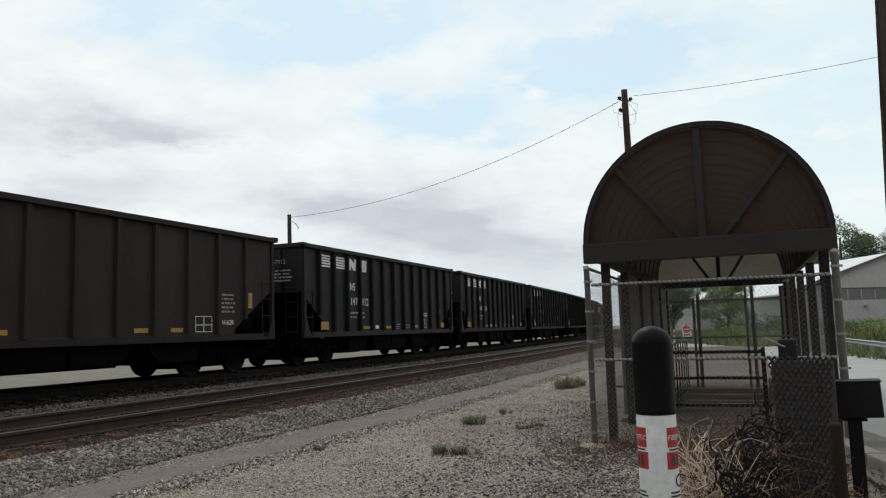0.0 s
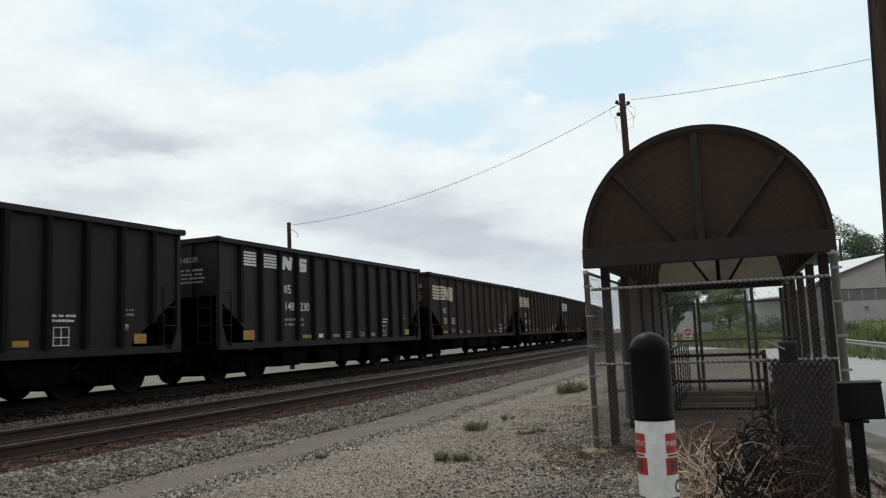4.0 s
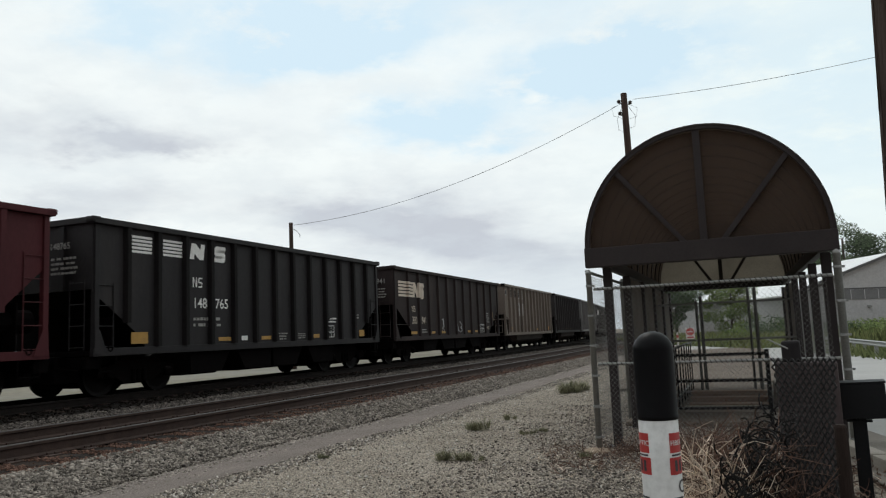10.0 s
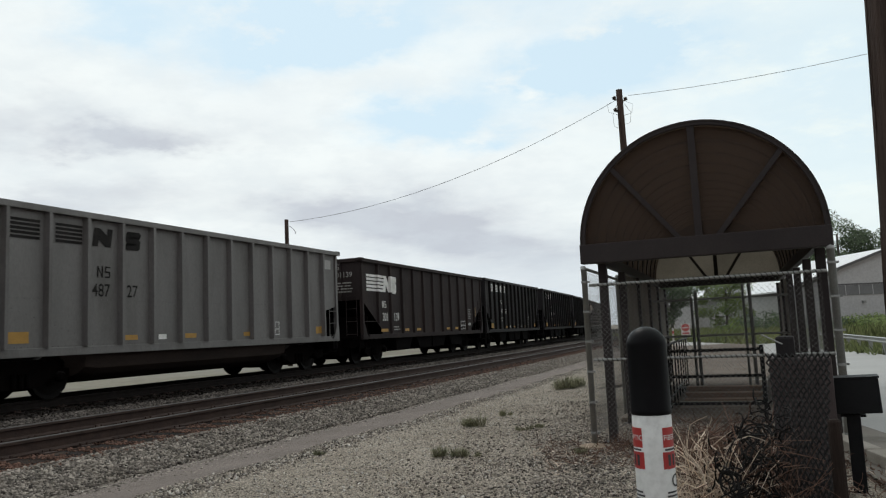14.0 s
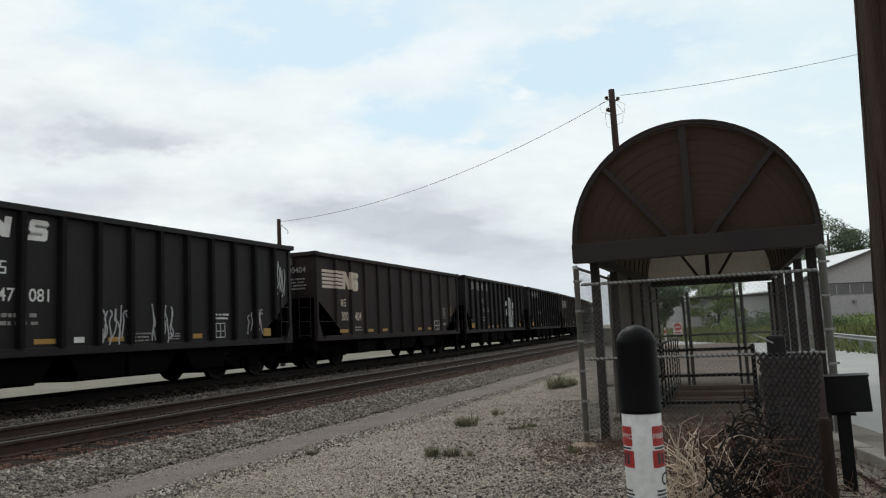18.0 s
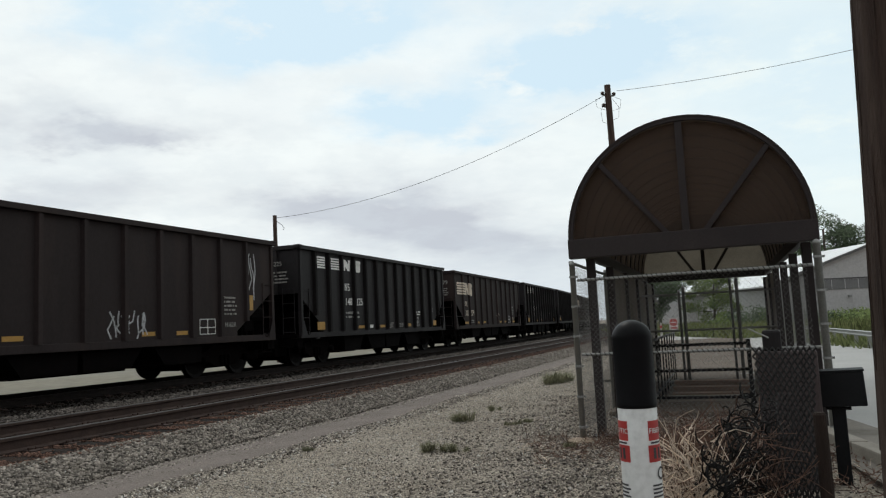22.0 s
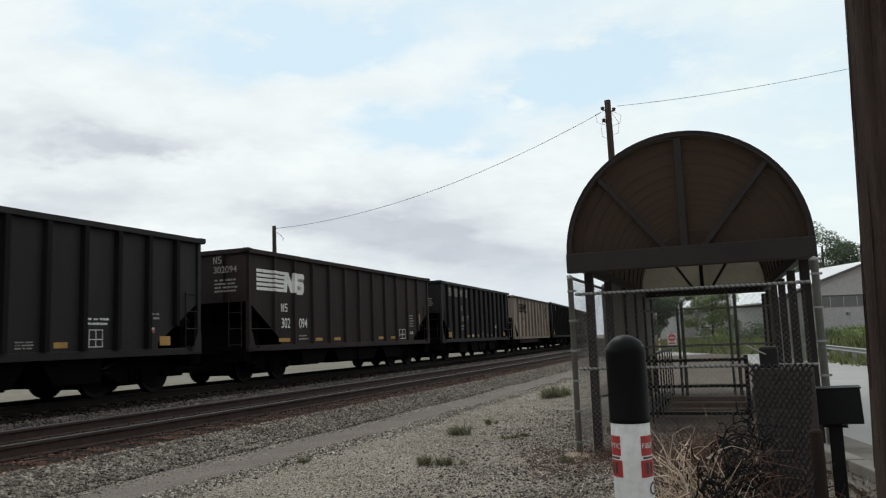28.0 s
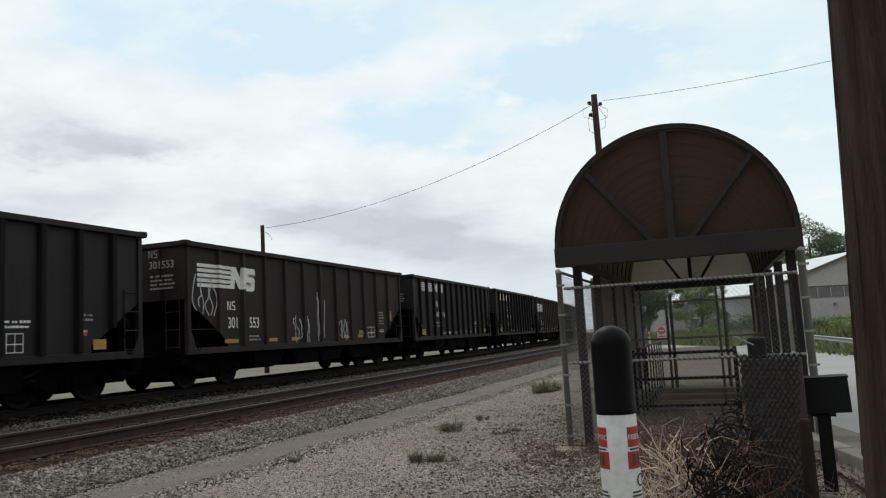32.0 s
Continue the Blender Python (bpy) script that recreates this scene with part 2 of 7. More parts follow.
DIRT = surf("pale_dirt", (0.150, 0.134, 0.100), (0.245, 0.224, 0.178), 0.12, 0.95, bump=0.3, fine=3, stain=(0.24, 0.235, 0.215), stain_scale=0.07, stain_amount=0.7, spec=0.15)
ASPHALT = surf("worn_asphalt", (0.37, 0.365, 0.355), (0.45, 0.445, 0.43), 0.4, 0.9, bump=0.2, fine=60, stain=(0.29, 0.28, 0.27), stain_scale=0.25, stain_amount=0.5)
PATH_DIRT = surf("trodden_brown_dirt", (0.135, 0.108, 0.088), (0.20, 0.166, 0.138), 1.0, 0.95, pebble=45, pebble_gain=0.4, bump=0.5, fine=40, stain=(0.085, 0.068, 0.055), stain_scale=0.9, stain_amount=0.6, spec=0.15)
CONCRETE = surf("weathered_concrete", (0.26, 0.232, 0.195), (0.35, 0.318, 0.275), 1.2, 0.9, bump=0.2, fine=50, stain=(0.14, 0.122, 0.10), stain_scale=1.0, stain_amount=0.55)
STAINED_PATH = surf("stained_path_concrete", (0.165, 0.145, 0.122), (0.25, 0.225, 0.195), 1.6, 0.92, bump=0.4, fine=40, stain=(0.085, 0.07, 0.056), stain_scale=1.8, stain_amount=0.75)
RAIL_TOP = surf("worn_rail_head", (0.0390, 0.0328, 0.0311), (0.0638, 0.0548, 0.0518), 2, 0.55, 0.5, bump=0.03, fine=30)
RAIL_RUST = surf("rusty_rail", (0.040, 0.024, 0.019), (0.070, 0.042, 0.033), 6, 0.85, 0.1, bump=0.3, fine=60)
TIE = surf("old_timber_tie", (0.028, 0.019, 0.015), (0.055, 0.040, 0.032), 3, 0.9, bump=0.5, fine=30, stretch=(6, 1, 6), per_object=0.35, spec=0.1)
COAL_BLACK = surf("black_car_paint", (0.0150, 0.0132, 0.0142), (0.0232, 0.0204, 0.0217), 0.8, 0.62, bump=0.1, fine=30, stain=(0.0400, 0.0331, 0.0315), stain_scale=0.7, stain_amount=0.5, stretch=(1.6, 1, 0.4), per_object=0.12, spec=0.24)
BROWN_BLACK = surf("faded_brown_black_paint", (0.0262, 0.0192, 0.0190), (0.0375, 0.0282, 0.0274), 0.7, 0.7, bump=0.1, fine=30, stain=(0.0600, 0.0389, 0.0325), stain_scale=0.8, stain_amount=0.5, stretch=(1.6, 1, 0.35), per_object=0.12, spec=0.18)
OXIDE = surf("oxide_red_paint", (0.062, 0.0122, 0.0158), (0.089, 0.0180, 0.0215), 0.7, 0.65, bump=0.1, fine=30, stain=(0.036, 0.0125, 0.0140), stain_scale=0.9, stain_amount=0.65, stretch=(1.6, 1, 0.4), spec=0.22)
TAN = surf("dusty_tan_paint", (0.150, 0.118, 0.095), (0.215, 0.176, 0.144), 0.6, 0.7, bump=0.1, fine=30, stain=(0.058, 0.043, 0.034), stain_scale=0.7, stain_amount=0.85, stretch=(2.2, 1, 0.3))
SILVER = surf("dull_aluminium", (0.155, 0.148, 0.142), (0.215, 0.205, 0.198), 0.6, 0.6, 0.15, bump=0.08, fine=30, stain=(0.088, 0.080, 0.073), stain_scale=0.7, stain_amount=0.7, stretch=(1.6, 1, 0.4))
CREAM = surf("weathered_cream_paint", (0.285, 0.238, 0.192), (0.375, 0.325, 0.27), 0.5, 0.7, bump=0.1, fine=30, stain=(0.14, 0.085, 0.058), stain_scale=0.9, stain_amount=0.75, stretch=(1.8, 1, 0.35))
CREAM_RUST = surf("rust_streaked_cream_paint", (0.17, 0.12, 0.09), (0.32, 0.26, 0.21), 0.9, 0.75, bump=0.1, fine=30, stain=(0.085, 0.05, 0.036), stain_scale=1.2, stain_amount=0.7, stretch=(1.8, 1, 0.5))
SMOKE = surf("smoke_grey_paint", (0.0360, 0.0317, 0.0310), (0.0520, 0.0461, 0.0450), 0.7, 0.66, bump=0.1, fine=30, stain=(0.0235, 0.0202, 0.0195), stain_scale=0.8, stain_amount=0.6, stretch=(1.6, 1, 0.5), spec=0.2)
# grime plus the shade under the cars, both put into these two blacks
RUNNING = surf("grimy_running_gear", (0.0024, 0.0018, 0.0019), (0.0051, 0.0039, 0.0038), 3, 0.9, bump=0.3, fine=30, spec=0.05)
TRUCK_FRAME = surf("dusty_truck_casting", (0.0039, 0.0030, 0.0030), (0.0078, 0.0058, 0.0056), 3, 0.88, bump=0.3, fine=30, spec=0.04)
# tub floor, darker than the sides above it
TUB_BROWN = surf("grimy_brown_tub", (0.0232, 0.0164, 0.0138), (0.0403, 0.0283, 0.0238), 0.8, 0.8, bump=0.15, fine=30, stain=(0.0124, 0.0097, 0.0092), stain_scale=0.9, stain_amount=0.7, stretch=(0.6, 1, 2), spec=0.15)
APRON_GRIME = surf("rusty_brown_apron", (0.058, 0.043, 0.037), (0.100, 0.078, 0.067), 0.8, 0.8, bump=0.15, fine=30, stain=(0.030, 0.022, 0.019), stain_scale=0.9, stain_amount=0.8, stretch=(0.6, 1, 2), spec=0.15)
STEEL_GLINT = surf("bare_worn_steel", (0.30, 0.29, 0.28), (0.42, 0.41, 0.40), 6, 0.4, 0.6, bump=0.1, fine=40, stain=(0.1, 0.07, 0.05), stain_scale=5, stain_amount=0.6)
# darker, duller paint for the ribs of the black hoppers
RIB_DARK = surf("soot_dark_rib_paint", (0.0105, 0.0092, 0.0094), (0.0165, 0.0149, 0.0150), 0.8, 0.75, bump=0.1, fine=30, stain=(0.0280, 0.0221, 0.0200), stain_scale=0.9, stain_amount=0.35, stretch=(1.6, 1, 0.5), spec=0.1)
# rail under the train: coal dust, with the train's shade in the colour
RAIL_COAL_SHADE = surf("coal_dusted_rail", (0.014, 0.011, 0.010), (0.024, 0.019, 0.017), 6, 0.8, bump=0.2, fine=60, spec=0.15)
# steel darkened in its colour for the shade under the cars
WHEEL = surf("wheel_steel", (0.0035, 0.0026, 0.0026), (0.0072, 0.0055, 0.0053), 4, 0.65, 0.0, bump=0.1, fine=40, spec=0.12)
LETTER = surf("white_stencil_paint", (0.7980, 0.7866, 0.7524), (0.9348, 0.9234, 0.8892), 2, 0.7, bump=0, fine=25, stain=(0.4560, 0.4389, 0.4104), stain_scale=2.5, stain_amount=0.4)
LETTER_DIM = surf("faded_stencil_paint", (0.28, 0.265, 0.25), (0.4, 0.385, 0.36), 2, 0.75, bump=0, fine=25, stain=(0.13, 0.12, 0.11), stain_scale=2.5, stain_amount=0.5)
LETTER_BUFF = surf("buff_stencil_paint", (0.62, 0.52, 0.42), (0.75, 0.65, 0.54), 2, 0.7, bump=0, fine=25, stain=(0.33, 0.26, 0.2), stain_scale=2.5, stain_amount=0.4)
LETTER_BLACK = surf("black_stencil_paint", (0.018, 0.017, 0.0165), (0.032, 0.030, 0.029), 2, 0.8, bump=0, fine=25, stain=(0.08, 0.07, 0.06), stain_scale=2.5, stain_amount=0.35, spec=0.1)
LETTER_PALE = surf("pale_stencil_panel", (0.36, 0.35, 0.335), (0.43, 0.42, 0.4), 2, 0.75, bump=0, fine=25)
REFLECT = surf("yellow_reflector_sheet", (0.40, 0.215, 0.04), (0.52, 0.29, 0.055), 6, 0.5, bump=0, fine=60, stain=(0.2, 0.11, 0.04), stain_scale=4, stain_amount=0.6)
RED_DOT = surf("red_reflector_sheet", (0.4, 0.06, 0.06), (0.5, 0.09, 0.08), 6, 0.5, bump=0, fine=60)
BRONZE = surf("dark_bronze_enamel", (0.0220, 0.0169, 0.0171), (0.0320, 0.0254, 0.0247), 2, 0.55, bump=0.05, fine=60, stain=(0.0500, 0.0395, 0.0361), stain_scale=1.5, stain_amount=0.3, spec=0.3)
VAULT = surf("smoked_brown_sheet", (0.0667, 0.0483, 0.0356), (0.0909, 0.0678, 0.0506), 1.3, 0.6, bump=0.05, fine=40, stain=(0.0494, 0.0379, 0.0299), stain_scale=1.0, stain_amount=0.5, translucent=0.25, spec=0.15)
SCREEN = surf("dusty_side_screen", (0.21, 0.185, 0.16), (0.29, 0.262, 0.23), 1.5, 0.7, bump=0.05, fine=40, stain=(0.14, 0.12, 0.10), stain_scale=1.0, stain_amount=0.6, translucent=0.5, spec=0.2)
FROST = surf("frosted_pale_sheet", (0.4368, 0.4032, 0.3528), (0.5264, 0.4928, 0.4368), 1.5, 0.7, bump=0.05, fine=40, stain=(0.3024, 0.2744, 0.2352), stain_scale=1.0, stain_amount=0.6, translucent=0.65, spec=0.2)
GALV = surf("galvanised_steel", (0.2520, 0.2604, 0.2478), (0.3528, 0.3612, 0.3486), 6, 0.5, 0.3, bump=0.08, fine=60, stain=(0.1428, 0.1302, 0.1092), stain_scale=3, stain_amount=0.45)
BOX_GREY = surf("dull_grey_box_paint", (0.0621, 0.0495, 0.0495), (0.0994, 0.0801, 0.0786), 1.5, 0.75, bump=0.1, fine=30, stain=(0.0435, 0.0320, 0.0291), stain_scale=2, stain_amount=0.6, spec=0.15)
GALV_WIRE = surf("galvanised_wire", (0.2376, 0.2376, 0.2277), (0.3036, 0.3036, 0.2904), 6, 0.5, 0.15, bump=0, fine=60, stain=(0.1320, 0.1122, 0.0924), stain_scale=3, stain_amount=0.4)
BLACK_WIRE = surf("rusted_black_wire", (0.0042, 0.0038, 0.0038), (0.0092, 0.0076, 0.0076), 8, 0.7, 0.0, bump=0.1, fine=60, spec=0.2)
BLACK_PAINT = surf("black_enamel", (0.007, 0.008, 0.009), (0.011, 0.012, 0.014), 2, 0.55, bump=0.05, fine=60, spec=0.2)
BLACK_PLASTIC = surf("black_plastic", (0.0035, 0.0035, 0.004), (0.005, 0.005, 0.006), 3, 0.38, bump=0.02, fine=80, stain=(0.010, 0.010, 0.011), stain_scale=4, stain_amount=0.25, spec=0.09)
WHITE_PLASTIC = surf("white_plastic", (0.60, 0.61, 0.60), (0.68, 0.69, 0.68), 3, 0.4, bump=0.02, fine=60, stain=(0.45, 0.45, 0.43), stain_scale=5, stain_amount=0.4)
LABEL_RED = surf("red_label", (0.36, 0.028, 0.03), (0.44, 0.045, 0.04), 8, 0.45, bump=0, fine=90)
INK = surf("dark_label_ink", (0.03, 0.03, 0.035), (0.05, 0.05, 0.055), 8, 0.6, bump=0, fine=90)
POLE_WOOD = surf("weathered_pole_wood", (0.050, 0.031, 0.025), (0.105, 0.074, 0.060), 3, 0.92, bump=1.0, fine=24, stretch=(9, 9, 0.5), stain=(0.022, 0.015, 0.013), stain_scale=1.8, stain_amount=0.8, spec=0.2)
POST_WOOD = surf("brown_post_wood", (0.021, 0.015, 0.0125), (0.042, 0.030, 0.025), 3, 0.9, bump=0.6, fine=24, stretch=(8, 8, 0.8), spec=0.15)
PLANK = surf("rusty_brown_plank", (0.2400, 0.1539, 0.1105), (0.3450, 0.2430, 0.1870), 2, 0.9, bump=0.4, fine=30, stretch=(1, 6, 6))
GABLE_TOP = surf("smoked_gable_sheet", (0.100, 0.077, 0.059), (0.128, 0.100, 0.078), 1.3, 0.6, bump=0.05, fine=40, translucent=0.5, spec=0.15)
FOOTING = surf("crumbled_tan_mortar", (0.27, 0.20, 0.14), (0.36, 0.28, 0.21), 8, 0.95, bump=0.8, fine=40, stain=(0.16, 0.12, 0.09), stain_scale=6, stain_amount=0.6)
STRAW = surf("dry_straw", (0.60, 0.485, 0.375), (0.84, 0.72, 0.59), 4, 0.75, bump=0, fine=40, island=True, per_object=0.35, translucent=0.2)
DEAD_BROWN = surf("dead_brown_stems", (0.0956, 0.0528, 0.0365), (0.1688, 0.0960, 0.0672), 4, 0.9, bump=0, fine=40, island=True)
WEED = surf("weed_leaves", (0.1733, 0.1785, 0.1082), (0.2656, 0.2520, 0.1596), 6, 0.8, bump=0, fine=40, island=True, translucent=0.3)
LEAF = surf("tree_leaves", (0.058, 0.088, 0.045), (0.105, 0.145, 0.072), 0.5, 0.75, bump=0, fine=8, island=True, translucent=0.3)
LEAF_LIGHT = surf("shrub_leaves", (0.1200, 0.1800, 0.0517), (0.2280, 0.2820, 0.0920), 0.5, 0.75, bump=0, fine=8, island=True, translucent=0.35)
GRASS = surf("long_grass", (0.1150, 0.1504, 0.0548), (0.2250, 0.2334, 0.0996), 0.4, 0.85, bump=0, fine=8, island=True, translucent=0.25)
BARK = surf("tree_bark", (0.05, 0.04, 0.032), (0.09, 0.075, 0.06), 3, 0.9, bump=0.6, fine=20, stretch=(4, 4, 1))
SHED_WALL = surf("grey_shed_cladding", (0.49, 0.49, 0.485), (0.56, 0.56, 0.555), 0.2, 0.75, bump=0.05, fine=6, stain=(0.40, 0.395, 0.385), stain_scale=0.2, stain_amount=0.5)
TRIM_GREY = surf("dark_grey_trim", (0.10, 0.10, 0.10), (0.14, 0.14, 0.138), 2, 0.7, bump=0, fine=10)
SHED_ROOF = surf("white_metal_roof", (0.80, 0.81, 0.82), (0.87, 0.88, 0.88), 0.2, 0.45, bump=0.03, fine=6)
WINDOW_DARK = surf("dusty_dark_glass", (0.035, 0.04, 0.042), (0.06, 0.065, 0.068), 0.8, 0.2, bump=0.02, fine=10)
SHED_GLASS = surf("milky_dusty_glass", (0.15, 0.155, 0.155), (0.21, 0.215, 0.215), 0.6, 0.4, bump=0.02, fine=10)
HOUSE_WALL = surf("cream_house_siding", (0.45, 0.42, 0.33), (0.52, 0.49, 0.4), 0.4, 0.8, bump=0.05, fine=8)
HOUSE_ROOF = surf("grey_shingle_roof", (0.16, 0.155, 0.15), (0.22, 0.21, 0.2), 0.8, 0.9, bump=0.1, fine=8)
SIGN_WHITE = surf("white_sign_sheet", (0.62, 0.6, 0.58), (0.7, 0.68, 0.66), 4, 0.5, bump=0, fine=40)
GRAFFITI = surf("silver_white_spray", (0.46, 0.46, 0.47), (0.62, 0.62, 0.63), 3, 0.7, bump=0, fine=20, stain=(0.2, 0.2, 0.205), stain_scale=4, stain_amount=0.6)
CABLE = surf("weathered_cable", (0.03, 0.03, 0.032), (0.05, 0.05, 0.05), 3, 0.7, bump=0, fine=40)
PORCELAIN = surf("brown_insulator", (0.05, 0.035, 0.03), (0.07, 0.05, 0.04), 3, 0.3, bump=0, fine=40)


def see_through(mat, tint, share):
    """Lets part of the light straight through a thin sheet."""
    N, L = mat.node_tree.nodes, mat.node_tree.links
    out = N["Material Output"].inputs["Surface"]
    tr = N.new("ShaderNodeBsdfTransparent")
    tr.inputs["Color"].default_value = (*tint, 1)
    ms = N.new("ShaderNodeMixShader")
    ms.inputs[0].default_value = share
    L.new(out.links[0].from_socket, ms.inputs[1])
    L.new(tr.outputs[0], ms.inputs[2])
    L.new(ms.outputs[0], out)
    return mat


SMOKED = see_through(surf("smoked_gable_acrylic", (0.0524, 0.0386, 0.0294), (0.0718, 0.0532, 0.0410), 1.3, 0.5, bump=0.03, fine=40, stain=(0.0386, 0.0293, 0.0230), stain_scale=1.2, stain_amount=0.5, spec=0.2), (1.0350, 0.8778, 0.7424), 0.42)


# ---- geometry helpers ----
class Geo:
    """Collects vertices and faces of one mesh."""

    def __init__(self):
        self.v, self.f = [], []

    def add(self, verts, faces):
        k = len(self.v)
        self.v += [tuple(p) for p in verts]
        self.f += [tuple(i + k for i in q) for q in faces]
        return self

    def box(self, x0, x1, y0, y1, z0, z1):
        v = [(x, y, z) for z in (z0, z1) for y in (y0, y1) for x in (x0, x1)]
        return self.add(v, [(0, 2, 3, 1), (4, 5, 7, 6), (0, 1, 5, 4), (2, 6, 7, 3), (0, 4, 6, 2), (1, 3, 7, 5)])

    def chamfer(self, x0, x1, y0, y1, z0, z1, c):
        """A box with its edges cut off."""
        bm = bmesh.new()
        bmesh.ops.create_cube(bm, size=1.0, matrix=Matrix.Translation(((x0 + x1) / 2, (y0 + y1) / 2, (z0 + z1) / 2)) @ Matrix.Diagonal((x1 - x0, y1 - y0, z1 - z0, 1)))
        bmesh.ops.bevel(bm, geom=bm.edges[:], offset=c, segments=2, affect="EDGES", profile=0.6)
        bm.verts.index_update()
        self.add([p.co[:] for p in bm.verts], [[w.index for w in q.verts] for q in bm.faces])
        bm.free()
        return self

    def prism(self, poly, y0, y1):
        """A polygon in x and z, made solid from y0 to y1."""
        n = len(poly)
        v = [(x, y0, z) for x, z in poly] + [(x, y1, z) for x, z in poly]
        f = [tuple(range(n)), tuple(range(2 * n - 1, n - 1, -1))]
        f += [(i, n + i, n + (i + 1) % n, (i + 1) % n) for i in range(n)]
        return self.add(v, f)

    def tube(self, points, r, n=8, r1=None, cap=True):
        """A round bar through the points."""
        pts = [Vector(p) for p in points]
        v, f = [], []
        for i, p in enumerate(pts):
            d = (pts[min(i + 1, len(pts) - 1)] - pts[max(i - 1, 0)]).normalized()
            a = d.orthogonal().normalized() if i == 0 else (a - d * a.dot(d)).normalized()
            b = d.cross(a)
            rr = r if r1 is None else r + (r1 - r) * i / (len(pts) - 1)
            for k in range(n):
                t = 2 * math.pi * k / n
                v.append(p + (a * math.cos(t) + b * math.sin(t)) * rr)
        for i in range(len(pts) - 1):
            for k in range(n):
                j = (k + 1) % n
                f.append((i * n + k, i * n + j, (i + 1) * n + j, (i + 1) * n + k))
        if cap:
            f.append(tuple(range(n - 1, -1, -1)))
            f.append(tuple((len(pts) - 1) * n + k for k in range(n)))
        return self.add(v, f)

    def lathe(self, prof, n=32, at=(0, 0)):
        """A profile of radius and height turned round the upright axis."""
        v, f = [], []
        for r, z in prof:
            for k in range(n):
                t = 2 * math.pi * k / n
                v.append((at[0] + r * math.cos(t), at[1] + r * math.sin(t), z))
        for i in range(len(prof) - 1):
            for k in range(n):
                j = (k + 1) % n
                f.append((i * n + k, i * n + j, (i + 1) * n + j, (i + 1) * n + k))
        f.append(tuple(range(n - 1, -1, -1)))
        f.append(tuple((len(prof) - 1) * n + k for k in range(n)))
        return self.add(v, f)

    def mesh(self, name, mat, smooth=False):
        me = bpy.data.meshes.new(name)
        me.from_pydata(self.v, [], self.f)
        me.materials.append(mat)
        if smooth:
            me.shade_smooth()
        me.validate()
        return me


def part(name, geo, mat, parent=None, label="", smooth=False):
    """Links a mesh as one object, under a thing where one is given."""
    me = geo if isinstance(geo, bpy.types.Mesh) else geo.mesh(name, mat, smooth)
    ob = new(name, me)
    if parent is not None:
        ob.parent = parent
    if label:
        ob["label"] = label
    return ob


def thing(name, label, category, group="", kind="", at=None):
    ob = new(name)
    ob.empty_display_size = 0.2
    tagged(ob, label, category, group, kind)
    if at is not None:
        ob.matrix_basis = at
    return ob


def lettering(text, height, mat, name="lettering", bold=0.012):
    """Letters as a flat mesh in x (right) and y (up), from the built-in font."""
    cu = bpy.data.curves.new(name, "FONT")
    cu.body, cu.size, cu.offset = text, height / 0.7, height * bold
    ob = bpy.data.objects.new(name, cu)
    me = bpy.data.meshes.new_from_object(ob)
    bpy.data.objects.remove(ob)
    me.materials.clear()
    me.materials.append(mat)
    return me


# ---- the line of the railway: an arc; s runs away from the camera, off towards the camera ----
ARC_D, ARC_H, ARC_R, RAIL_Z = 14.54, radians(23.4), 655.0, 0.40
ARC_N = Vector((-math.cos(ARC_H), math.sin(ARC_H)))
ARC_U = Vector((math.sin(ARC_H), math.cos(ARC_H)))
ARC_C = ARC_N * (ARC_D + ARC_R)


def arc(s, off=0.0):
    a = s / ARC_R
    p = ARC_C + (ARC_R + off) * (-ARC_N * math.cos(a) + ARC_U * math.sin(a))
    return p.x, p.y


def arc_turn(s):
    """Degrees round z that turn a thing's x axis towards the camera along the line."""
    a = s / ARC_R
    d = -(ARC_U * math.cos(a) + ARC_N * math.sin(a))
    return math.degrees(math.atan2(d.y, d.x))


def sweep(prof, s0, s1, step):
    """A cross-section of (off, z) drawn along the line."""
    g = Geo()
    n, k = len(prof), max(2, int((s1 - s0) / step))
    v, f = [], []
    for i in range(k + 1):
        s = s0 + (s1 - s0) * i / k
        for o, z in prof:
            v.append((*arc(s, o), z))
    for i in range(k):
        for j in range(n - 1):
            f.append((i * n + j, i * n + j + 1, (i + 1) * n + j + 1, (i + 1) * n + j))
    return g.add(v, f)


# ---- ground ----
def ground_height(x, y):
    p = Vector((x, y)) - ARC_C
    off = p.length - ARC_R
    h = 0.025 * noise.noise((x * 0.35, y * 0.35, 0.0)) + 0.012 * noise.noise((x * 1.3, y * 1.3, 4.0))
    h += 0.05 * math.exp(-((off - 9.2) / 0.35) ** 2) * (0.6 + 0.8 * noise.noise((x * 0.9, y * 0.9, 9.0)))
    return h


def ground_sheet():
    g = Geo()
    xs = [-3000, -400, -120, -60] + [-30 + 0.5 * i for i in range(121)] + [60, 120, 400, 3000]
    ys = [-3000, -300, -60, -20] + [-5 + 0.5 * i for i in range(111)] + [80, 140, 400, 3000]
    v, f = [], []
    for y in ys:
        for x in xs:
            near = -30 <= x <= 30 and -5 <= y <= 50
            v.append((x, y, ground_height(x, y) if near else 0.0))
    n = len(xs)
    for j in range(len(ys) - 1):
        for i in range(n - 1):
            f.append((j * n + i, j * n + i + 1, (j + 1) * n + i + 1, (j + 1) * n + i))
    g.add(v, f)
    return tagged(part("ground", g, GRAVEL, smooth=True), "grey gravel yard with scattered weeds", "ground", kind="structure")


ground_sheet()


def flat(name, outline, z, mat, label, category):
    g = Geo().add([(x, y, z) for x, y in outline], [tuple(range(len(outline)))])
    return tagged(part(name, g, mat), label, category, kind="structure")


